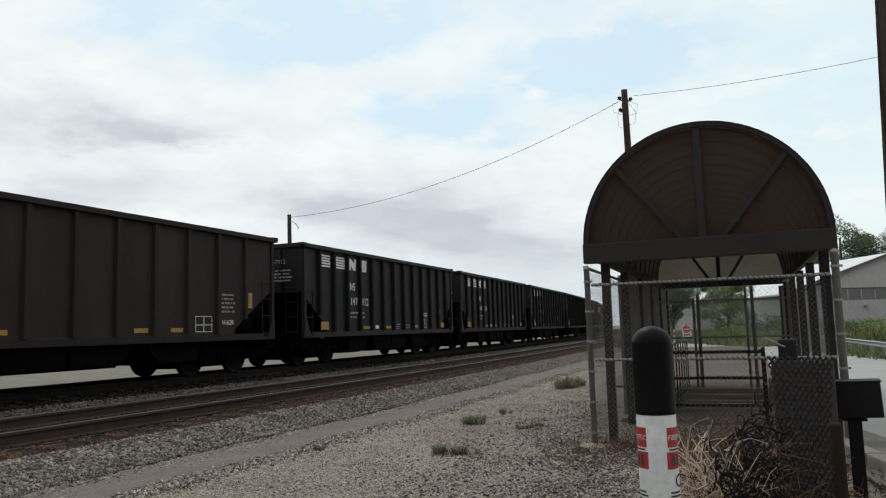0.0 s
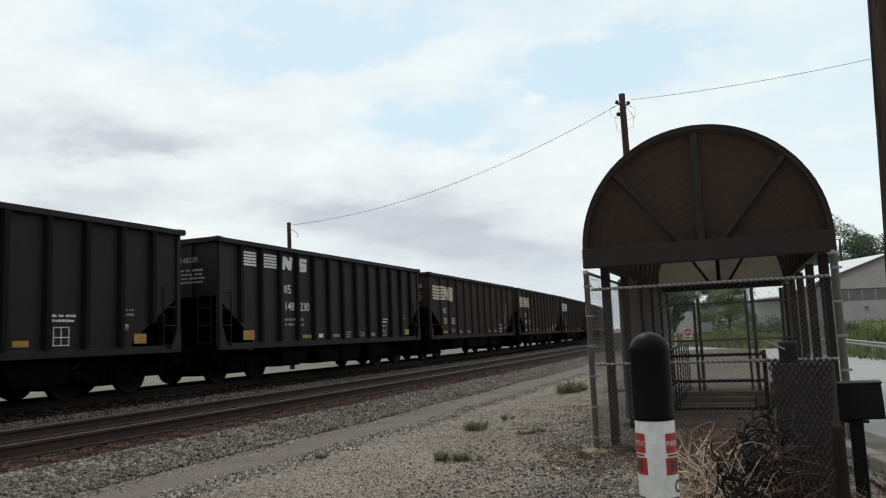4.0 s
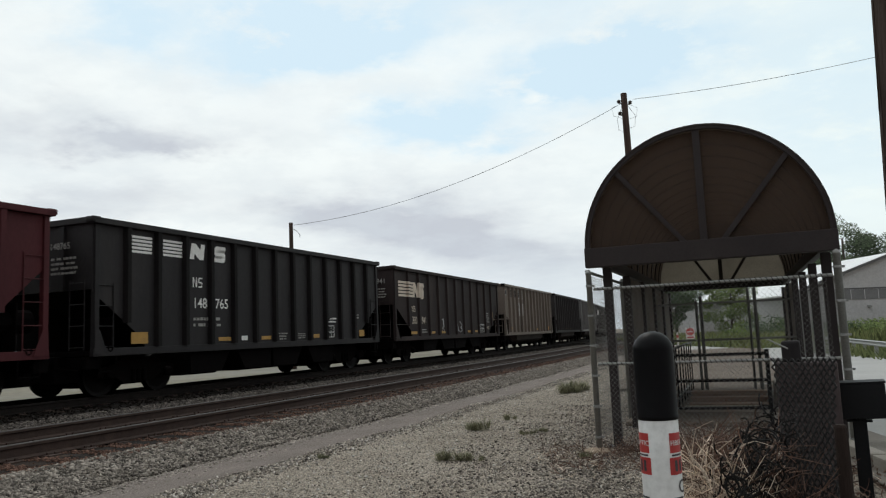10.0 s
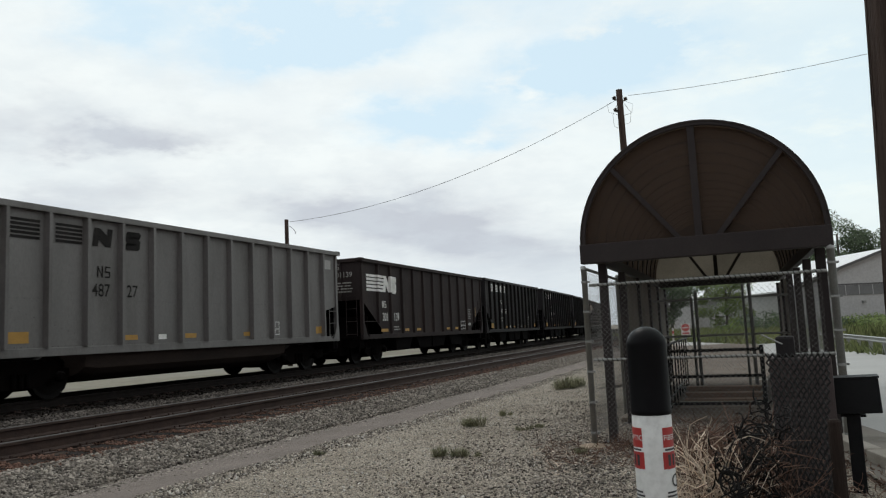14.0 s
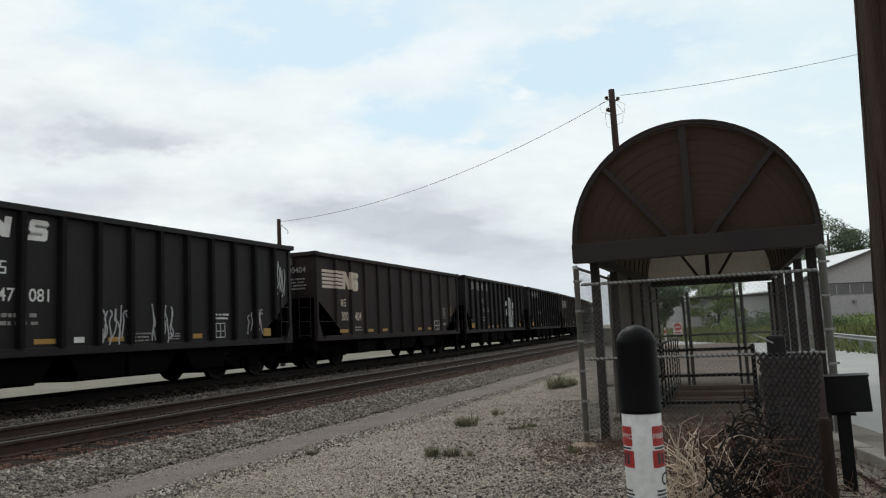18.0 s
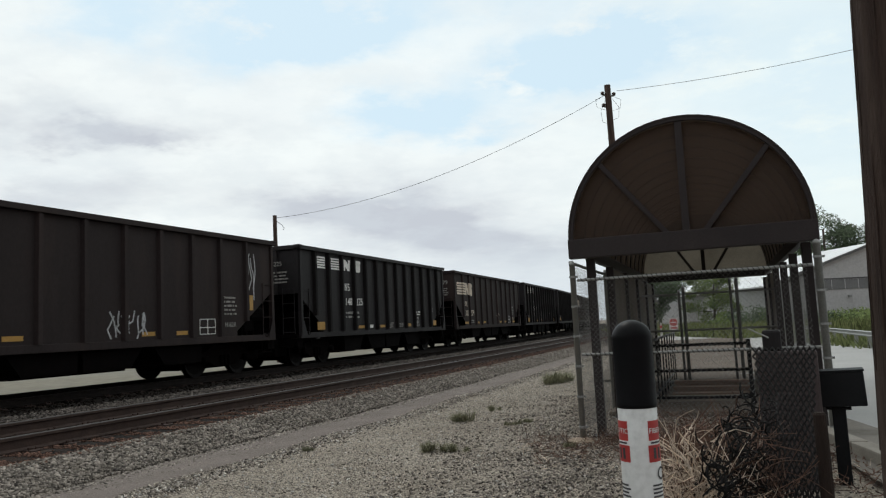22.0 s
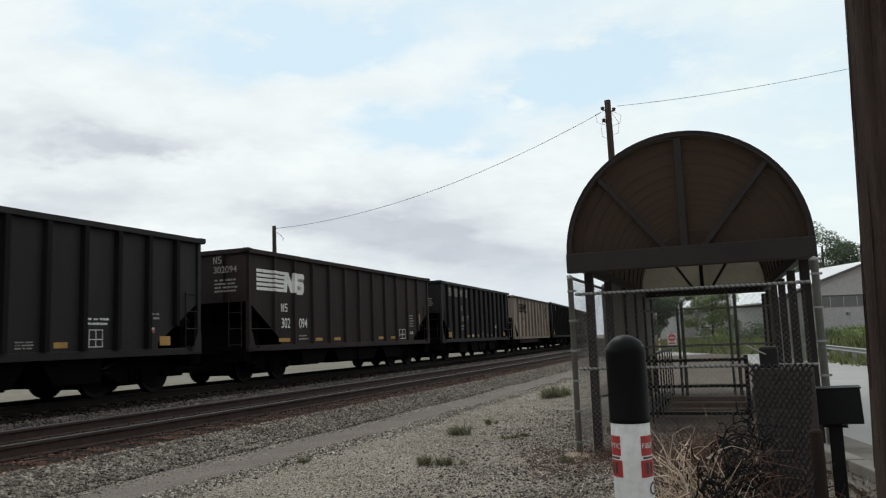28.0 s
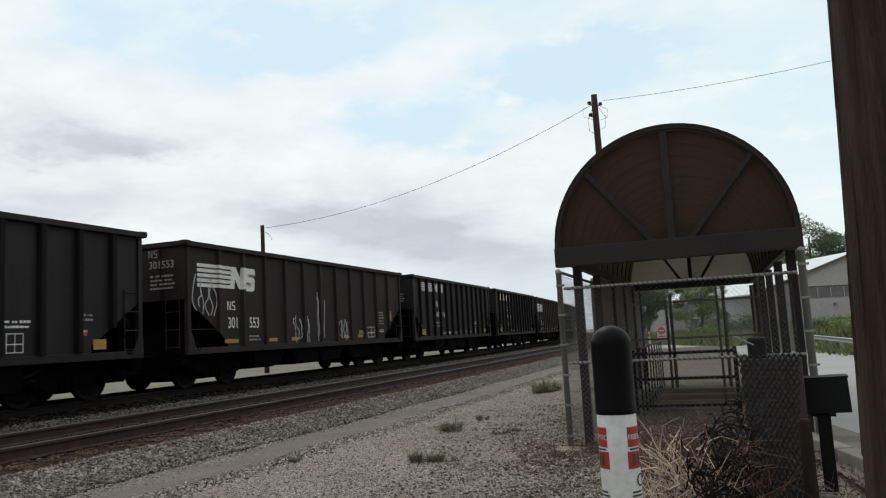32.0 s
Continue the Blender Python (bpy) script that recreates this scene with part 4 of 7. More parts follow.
        for i in range(3):
            for k in range(n):
                f.append((i * (n + 1) + k, i * (n + 1) + k + 1, (i + 1) * (n + 1) + k + 1, (i + 1) * (n + 1) + k))
        f.append(tuple(range(n, -1, -1)))
        f.append(tuple(3 * (n + 1) + k for k in range(n + 1)))
        part("tub", Geo().add(v, f), TUB_BROWN, car, "dark brown rounded bathtub floor")
    elif apron:
        part("drop_sill", Geo().prism([(-h + 3, sill - 0.1), (h - 3, sill - 0.1), (h - 3.4, 0.6), (-h + 3.4, 0.6)], -1.2, 1.2), APRON_GRIME, car, "dusty deep side sill")
    else:
        span = length - 2 * 3.05
        w, low = span / hoppers, 0.42 if not web else 0.36
        for k in range(hoppers):
            x0 = -span / 2 + k * w
            up = 1 if k % 2 else -1
            mid = x0 + w / 2 + up * w * 0.12
            poly = [(x0 + 0.05, sill + 0.02), (mid - w * 0.34, low), (mid + w * 0.34, low), (x0 + w - 0.05, sill + 0.02)]
            # hopper black includes the shade of the underside
            hp = part("hopper", Geo().prism(poly, -1.42, 1.42), RUNNING, car, "grimy discharge hopper with underside shade in its colour")
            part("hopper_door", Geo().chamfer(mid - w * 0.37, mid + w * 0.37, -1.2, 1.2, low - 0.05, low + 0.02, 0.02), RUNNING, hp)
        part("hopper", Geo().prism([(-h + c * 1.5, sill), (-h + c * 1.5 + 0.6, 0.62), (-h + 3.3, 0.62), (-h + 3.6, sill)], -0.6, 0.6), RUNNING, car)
    if tub:
        # rivets down the corners and along the sides
        g = Geo()
        spots = [(h - 0.09 + k, YS + 0.061, sill + 0.05 + 0.125 * i) for i in range(21) for k in (-0.03, 0.035)]
        spots += [(h - 1.15 - 0.155 * i, YS + 0.013, 2.02) for i in range(70)] + [(h - 0.3 - 0.14 * i, YS + 0.013, sill + 0.06) for i in range(86)]
        spots += [(h - 1.2 - 0.16 * i, YS + 0.013, 1.82 - 0.055 * i) for i in range(13)]
        for x, y, z in spots:
            g.add([(x - 0.017, y, z), (x, y, z - 0.017), (x + 0.017, y, z), (x, y, z + 0.017), (x, y + 0.014, z)], [(0, 1, 4), (1, 2, 4), (2, 3, 4), (3, 0, 4)])
        tagged(part("rivets", g, mat, car), kind="stuff")
    return car


def place_on_side(car, me, d, z, length, name, y=YS + 0.018, label=""):
    """Puts a flat mesh, drawn in x and y, on the visible side, d metres from the car's front."""
    ob = part(name, me, None, car, label)
    if name == "small_print":
        tagged(ob, kind="stuff")
    ob.matrix_basis = Matrix(((-1, 0, 0, length / 2 - d), (0, 0, 1, y), (0, 1, 0, z), (0, 0, 0, 1)))
    return ob


def plate_mesh(name, rects, mat):
    """Flat thin plates (x0, y0, x1, y1)."""
    g = Geo()
    for x0, y0, x1, y1 in rects:
        g.box(x0, x1, y0, y1, 0.0, 0.003)
    return g.mesh(name, mat)


def poly_mesh(name, polys, mat):
    g = Geo()
    for p in polys:
        n = len(p)
        g.add([(x, y, 0.0) for x, y in p] + [(x, y, 0.003) for x, y in p], [tuple(range(n - 1, -1, -1)), tuple(range(n, 2 * n))] + [(i, (i + 1) % n, n + (i + 1) % n, n + i) for i in range(n)])
    return g.mesh(name, mat)


def bars_mesh(name, w, h, rows, mat, seed):
    """Unreadable small print as plain bars."""
    r = random.Random(seed)
    rects = []
    for k in range(rows):
        y = h - (k + 1) * h / rows
        x = 0.0
        while x < w * 0.85:
            e = min(w, x + r.uniform(0.05, 0.16) * w)
            rects.append((x, y, e, y + h / rows * r.uniform(0.42, 0.52)))
            x = e + r.choice((0.025, 0.025, 0.09)) * w
    return plate_mesh(name, rects, mat)


SHARED = {}


def shared(key, make):
    if key not in SHARED:
        SHARED[key] = make()
    return SHARED[key]


def zig(x, y, w, h, t, lean=0.0):
    """A plain zigzag block: two uprights and a slant."""
    p = [(0, 0), (t, 0), (t, h - 1.7 * t), (w - t, 0), (w, 0), (w, h), (w - t, h), (w - t, 1.7 * t), (t, h), (0, h)]
    return [(x + a + lean * b, y + b) for a, b in p]


def hook(x, y, w, h, t, lean=0.0):
    """A plain double-hook block with its corners cut."""
    b = min(t, 0.235 * h)
    m, c = h / 2, 0.5 * b
    p = [(0, 0), (w - c, 0), (w, c), (w, m + b / 2 - c), (w - c, m + b / 2), (t, m + b / 2), (t, h - b), (w, h - b), (w, h - c), (w - c, h), (c, h), (0, h - c), (0, m - b / 2 + c), (c, m - b / 2),
         (w - t, m - b / 2), (w - t, b), (0, b)]
    return [(x + q + lean * r, y + r) for q, r in p]


def draped(name, poly, mat, breaks, lift):
    """A painted shape that follows the ribs under it."""
    bm = bmesh.new()
    bm.faces.new([bm.verts.new((x, y, 0.0)) for x, y in poly])
    bmesh.ops.triangulate(bm, faces=bm.faces[:])
    for b in breaks:
        bmesh.ops.bisect_plane(bm, geom=bm.verts[:] + bm.edges[:] + bm.faces[:], plane_co=(b, 0, 0), plane_no=(1, 0, 0))
    for p in bm.verts:
        p.co.z = lift(p.co.x)
    me = bpy.data.meshes.new(name)
    bm.to_mesh(me)
    bm.free()
    me.materials.append(mat)
    return me


def rib_lift(d, ribs, rib_w, rib_d):
    """Break lines and height of a car's side, measured from the left edge of a mark that starts at d."""
    breaks = [r - d + k for r in ribs for k in (-rib_w, -0.6 * rib_w, 0.6 * rib_w, rib_w)]

    def lift(x):
        u = min(abs(x + d - r) for r in ribs)
        return rib_d * min(1.0, max(0.0, (rib_w - u) / (0.4 * rib_w)))
    return breaks, lift


def emblem_pieces(polys, mat, breaks=(), lift=lambda x: 0.0):
    return [draped("emblem_stripe" if len(p) == 4 else "emblem_block", p, mat, breaks, lift) for p in polys]


def place_emblem(car, pieces, d, z, length, y=YS + 0.018):
    for me in pieces:
        place_on_side(car, me, d, z, length, me.name.split(".")[0], y)


def emblem(mat, w=2.65, h=0.62, over=((), lambda x: 0.0)):
    """A speed-striped railway emblem as plain shapes: stripes that run into two slanted blocks."""
    rects = []
    for k in range(5):
        y = h * k * 0.213
        e = 0.53 + 0.012 * k
        rects.append([(0, y), (w * e, y), (w * (e + 0.012), y + h * 0.148), (0, y + h * 0.148)])
    rects.append(zig(w * 0.535, 0.0, w * 0.235, h, w * 0.075, 0.14))
    rects.append(hook(w * 0.775, -h * 0.07, w * 0.205, h * 1.07, w * 0.068, 0.10))
    return emblem_pieces(rects, mat, *over)


def mark_small(mat, h=0.25):
    """Owner's mark as two thin plain shapes."""
    return poly_mesh("owner_mark", [zig(0, 0, h * 0.62, h, h * 0.13), hook(h * 0.84, 0, h * 0.56, h, h * 0.13)], mat)


def panel_marks(mat):
    """The emblem split over four panels: two sets of stripes and two blocks."""
    p = []
    for x in (1.04, 2.06):
        for k in range(5):
            p.append([(x, 3.17 + k * 0.084), (x + 0.66, 3.17 + k * 0.084), (x + 0.66, 3.226 + k * 0.084), (x, 3.226 + k * 0.084)])
    p.append(zig(2.98, 3.17, 0.50, 0.40, 0.15, 0.15))
    p.append(hook(3.88, 3.16, 0.44, 0.42, 0.125, 0.12))
    return emblem_pieces(p, mat)


def frame_mesh(w, h, mat):
    t = 0.017
    return plate_mesh("data_panel", [(0, 0, w, t), (0, h - t, w, h), (0, t, t, h - t), (w - t, t, w, h - t), (w * 0.48, t, w * 0.52, h - t), (t, h * 0.42, w - t, h * 0.47)], mat)


def reflectors(rows, length, car, z):
    for d, w, h in rows:
        me = shared(("refl", w, h), lambda: plate_mesh("reflector", [(0, 0, w, h)], REFLECT))
        place_on_side(car, me, d, z, length, "reflector", label="yellow reflector sheet")


def number_marks(car, length, number, split, d0, d1, z, hgt, mat, narrow=1.0):
    for txt, d in ((number[:split], d0), (number[split:], d1)):
        if txt:
            place_on_side(car, lettering(txt, hgt, mat, "car_number"), d, z, length, "car_number").matrix_basis @= Matrix.Diagonal((narrow, 1, 1, 1))


def end_number(car, length, number, mat, z=3.14, hgt=0.22, y=0.42, owner=False):
    """Number and small print on the front end sheet, read from ahead."""
    def set_on(ob, dy, dz):
        ob.matrix_basis = Matrix(((0, 0, 1, length / 2 + 0.074), (1, 0, 0, y + dy), (0, 1, 0, z + dz), (0, 0, 0, 1)))
    set_on(part("end_number", lettering(number, hgt, mat, "end_number"), None, car), 0.0, 0.0)
    if owner:
        set_on(part("owner_mark", shared(("mk_end", mat.name), lambda: mark_small(mat, 0.2)), None, car), 0.0, 0.28)
    me = shared(("endbars", mat.name), lambda: bars_mesh("end_data", 0.8, 0.42, 4, LETTER_DIM, 5))
    set_on(tagged(part("end_data", me, None, car), kind="stuff"), 0.05, -0.55)


LB, LA, LR, LT, LS = 13.9, 13.05, 13.0, 13.3, 12.95
WIDE_REFL = [(1.60, 0.62, 0.11), (3.78, 0.45, 0.10), (5.05, 0.45, 0.10), (8.6, 0.42, 0.10), (9.75, 0.40, 0.10)]
RIB_REFL = [(1.08, 0.5, 0.26), (4.05, 0.5, 0.10), (5.9, 0.45, 0.10), (8.62, 0.34, 0.12), (11.6, 0.36, 0.22)]


def dress_wide(car, number, mat, emblem_on=True):
    if emblem_on:
        place_emblem(car, shared(("emb", mat.name), lambda: emblem(mat, over=rib_lift(0.46, (1.35, 2.47), 0.085, 0.085))), 0.46, 2.64, LB)
    place_on_side(car, shared(("mk", mat.name), lambda: mark_small(mat)), 1.74, 2.04, LB, "owner_mark")
    number_marks(car, LB, number, 3, 1.74, 2.76, 1.55, 0.30, mat, 0.80)
    bright = number in ("302044", "300572")
    end_number(car, LB, number, LETTER if bright else LETTER_DIM, hgt=0.22 if bright else 0.19, owner=True)
    reflectors(WIDE_REFL, LB, car, 1.13)
    place_on_side(car, shared("frame", lambda: frame_mesh(0.62, 0.40, LETTER)), 10.6, 1.12, LB, "data_panel")
    place_on_side(car, shared("bars1", lambda: bars_mesh("small_print", 0.55, 0.55, 5, LETTER_DIM, 1)), 11.6, 1.62, LB, "small_print")
    place_on_side(car, shared(("h", mat.name), lambda: lettering("H-62R", 0.125, mat, "stencil")), 11.62, 1.30, LB, "stencil")
    place_on_side(car, shared("bars2", lambda: bars_mesh("small_print", 0.6, 0.2, 2, LETTER_DIM, 2)), 2.75, 1.18, LB, "small_print")
    if number in ("300560", "300379"):
        w, z, d = (0.85, 1.42, 11.55) if number == "300560" else (0.60, 1.12, 11.75)
        place_on_side(car, plate_mesh("reflector", [(0, 0, w, 0.1)], REFLECT), d, z, LB, "reflector", label="long yellow reflector sheet")
        if number == "300379":
            place_on_side(car, poly_mesh("placard", [[(0, 0), (0.5, 0.07), (0.5, 0.21), (0, 0.13)]], LETTER_BUFF), 7.95, 1.5, LB, "placard", label="crooked pale placard")
        return
    place_on_side(car, shared(("refl", 0.3, 0.4), lambda: plate_mesh("reflector", [(0, 0, 0.16, 0.42)], REFLECT)), 12.72, 1.75, LB, "reflector", label="yellow reflector sheet")


def dress_rib(car, number, mat, marks=True):
    if marks:
        place_emblem(car, shared(("pm", mat.name), lambda: panel_marks(mat)), 0.0, 0.0, LA)
    place_on_side(car, shared(("mk", mat.name), lambda: mark_small(mat)), 3.08, 2.47, LA, "owner_mark")
    number_marks(car, LA, number, 3, 3.08, 3.92, 1.96, 0.25, mat)
    end_number(car, LA, number, LETTER_DIM, 3.2, 0.14, 0.35)
    reflectors(RIB_REFL, LA, car, 1.12)
    place_on_side(car, shared("frame_s", lambda: frame_mesh(0.38, 0.38, LETTER)), 9.5, 1.12, LA, "data_panel")
    place_on_side(car, shared("bars3", lambda: bars_mesh("small_print", 0.66, 0.2, 2, LETTER, 3)), 9.4, 1.6, LA, "small_print")
    place_on_side(car, shared("bars4", lambda: bars_mesh("small_print", 1.1, 0.3, 2, LETTER_DIM, 4)), 3.1, 1.5, LA, "small_print")
    place_on_side(car, shared("bars5", lambda: bars_mesh("small_print", 0.42, 0.18, 3, LETTER_DIM, 6)), 7.75, 1.12, LA, "small_print")
    place_on_side(car, shared("bars6", lambda: bars_mesh("small_print", 0.6, 0.24, 3, LETTER_DIM, 7)), 6.6, 1.1, LA, "small_print")
    place_on_side(car, shared("bars7", lambda: bars_mesh("small_print", 0.42, 0.2, 2, LETTER_DIM, 9)), 11.22, 1.74, LA, "small_print")
    place_on_side(car, shared("bars8", lambda: bars_mesh("small_print", 0.24, 0.1, 1, LETTER, 10)), 11.22, 1.5, LA, "small_print")
    place_on_side(car, shared("wht", lambda: plate_mesh("stencil", [(0, 0, 0.26, 0.12)], LETTER)), 5.0, 1.12, LA, "stencil")
    place_on_side(car, shared("reddot", lambda: plate_mesh("red_mark", [(0, 0, 0.13, 0.08)], RED_DOT)), 11.3, 1.42, LA, "red_mark")


def eased(pts, closed=True, rounds=2):
    """Cuts the corners of a line until it runs in curves."""
    for _ in range(rounds):
        out = [] if closed else [pts[0]]
        n = len(pts)
        for i in range(n if closed else n - 1):
            (ax, ay), (bx, by) = pts[i], pts[(i + 1) % n]
            out += [(0.75 * ax + 0.25 * bx, 0.75 * ay + 0.25 * by), (0.25 * ax + 0.75 * bx, 0.25 * ay + 0.75 * by)]
        pts = out if closed else out + [pts[-1]]
    return pts


def scrawl(car, length, d, z, w, h, n, seed, mat):
    """Sprayed scrawl as plain unreadable strokes."""
    r = random.Random(seed)
    g = Geo()
    for k in range(n):
        x = w * (k + 0.5) / n + r.uniform(-0.05, 0.05)
        pts = []
        for j in range(5):
            pts.append((x + r.uniform(-0.6, 0.6) * w / n * 1.6, h * j / 4 + r.uniform(-0.16, 0.16) * h))
        pts = eased(pts, False)
        for (ax, ay), (bx, by) in zip(pts, pts[1:]):
            q = Vector((bx - ax, by - ay)).normalized().orthogonal() * 0.018
            g.add([(ax - q.x, ay - q.y, 0.001 * k), (ax + q.x, ay + q.y, 0.001 * k), (bx + q.x, by + q.y, 0.001 * k), (bx - q.x, by - q.y, 0.001 * k)], [(0, 1, 2, 3)])
    place_on_side(car, g.mesh("scrawl", mat), d, z, length, "scrawl", YS + 0.02, "sprayed white scrawl")


PROTO = {
    "wide": open_car("coal_hopper", "brown-black steel coal hopper car with flat ribs", LB, 3.74, 11, 1.75, 2.35, BROWN_BLACK, web=False, first=1.35, rib_w=0.085, rib_d=0.085),
    "rib": open_car("coal_hopper", "black steel coal hopper car with many ribs", LA, 3.77, 13, 1.5, 2.25, COAL_BLACK, rib_w=0.09, rib_d=0.11, rib_mat=RIB_DARK),
    "red": open_car("coal_hopper", "oxide-red steel coal hopper car with white lettering", LR, 3.77, 13, 1.7, 2.75, OXIDE, top_slope=2.75),
    "tan": open_car("coal_gondola", "dusty tan bathtub coal gondola with black lettering", LT, 3.80, 13, 0.9, 2.05, TAN, tub=True, rib_w=0.06, rib_d=0.13, top_slope=2.1, first=1.0),
    "smoke": open_car("coal_gondola", "smoke-grey bathtub coal gondola with yellow reflectors", LS, 3.80, 13, 0.82, 2.05, SMOKE, tub=True, rib_w=0.06, rib_d=0.13, top_slope=2.1, first=0.9),
    "silver": open_car("coal_gondola", "dull silver bathtub coal gondola with black lettering", LT, 3.80, 13, 0.9, 2.05, SILVER, tub=True, rib_w=0.06, rib_d=0.13, top_slope=2.1, first=1.0),
    "cream": open_car("coal_gondola", "weathered cream coal gondola with black lettering", LT, 3.69, 10, 1.3, 2.25, CREAM, apron=True, rib_w=0.075, rib_d=0.12, first=1.3),
}
LENGTH = {"wide": LB, "rib": LA, "red": LR, "tan": LT, "smoke": LS, "silver": LT, "cream": LT}
used = set()

# kind, metres of the front end along the line at the start, number, paint of the marks, scrawls (d, z, w, h, strokes)
B, W, D, K = LETTER_BUFF, LETTER, LETTER_DIM, LETTER_BLACK
CONSIST = [
    ("rib", -24.90, "147306", W, ()), ("wide", -10.40, "300217", W, ()), ("wide", 4.14, "300712", W, ()),
    ("rib", 19.56, "147912", W, ()), ("rib", 33.79, "147654", W, ()), ("rib", 48.34, "147797", W, ()), ("rib", 62.71, "146949", W, ()),
    ("rib", 77.10, "148230", W, ()), ("wide", 91.30, "301338", B, ((12.2, 1.9, 0.5, 0.9, 4),)), ("wide", 106.42, "300560", B, ()),
    ("wide", 121.45, "302044", W, ()), ("wide", 136.45, "300898", B, ()), ("red", 151.43, "495480", W, ()),
    ("rib", 165.45, "148765", W, ()), ("wide", 179.89, "300941", B, ((5.1, 1.15, 0.4, 0.6, 2), (7.3, 1.15, 0.6, 0.5, 2))),
    ("tan", 195.15, "461160", K, ()), ("smoke", 209.85, "", K, ()), ("silver", 224.13, "487127", K, ()),
    ("wide", 239.10, "301139", W, ()), ("rib", 253.70, "147733", W, ()), ("rib", 268.50, "148680", W, ()),
    ("rib", 282.92, "147081", W, ((5.6, 1.1, 0.9, 0.75, 9), (7.2, 1.1, 0.7, 0.75, 9), (10.9, 1.25, 0.6, 0.55, 7), (12.3, 2.3, 0.5, 0.9, 5))),
    ("wide", 297.38, "300404", B, ()), ("rib", 312.38, "149074", D, ()), ("rib", 327.04, "147911", W, ()),
    ("wide", 341.63, "301498", D, ((7.6, 1.15, 1.2, 0.5, 10), (12.6, 2.2, 0.4, 1.1, 4))), ("rib", 356.94, "148225", W, ()), ("wide", 371.61, "300379", B, ()),
    ("rib", 387.16, "148151", W, ((6.3, 1.15, 0.6, 1.0, 5),)), ("rib", 401.78, "145875", W, ()), ("wide", 416.43, "300572", B, ()), ("rib", 431.44, "148094", W, ()),
    ("wide", 446.45, "302094", W, ()), ("rib", 462.00, "148177", D, ()), ("cream", 476.46, "25778", K, ()), ("rib", 491.23, "148648", W, ()),
    ("wide", 505.78, "301553", W, ((5.2, 1.12, 1.0, 0.75, 7), (6.7, 1.12, 0.5, 1.4, 7), (8.2, 1.15, 0.8, 0.6, 6), (0.3, 2.0, 0.9, 0.9, 6), (9.8, 1.2, 0.5, 0.2, 3))), ("rib", 521.10, "147519", W, ()),
    ("rib", 535.76, "147088", W, ()), ("wide", 550.32, "300116", W, ()), ("rib", 565.38, "148402", W, ()), ("rib", 579.85, "147655", W, ()),
    ("wide", 594.21, "300845", B, ()), ("rib", 609.27, "148013", W, ()), ("rib", 623.73, "147270", W, ()),
]
SPEED = 15.4


def travelled(t):
    """Metres that the train has gone; it slows a little half way through and picks up again."""
    def ramp(a, b):
        return 0.0 if t < a else (t - a) ** 2 / (2 * (b - a)) if t < b else t - (a + b) / 2
    return SPEED * t - 0.45 * ramp(15.5, 17.5) + 0.41 * ramp(20.2, 21.4)


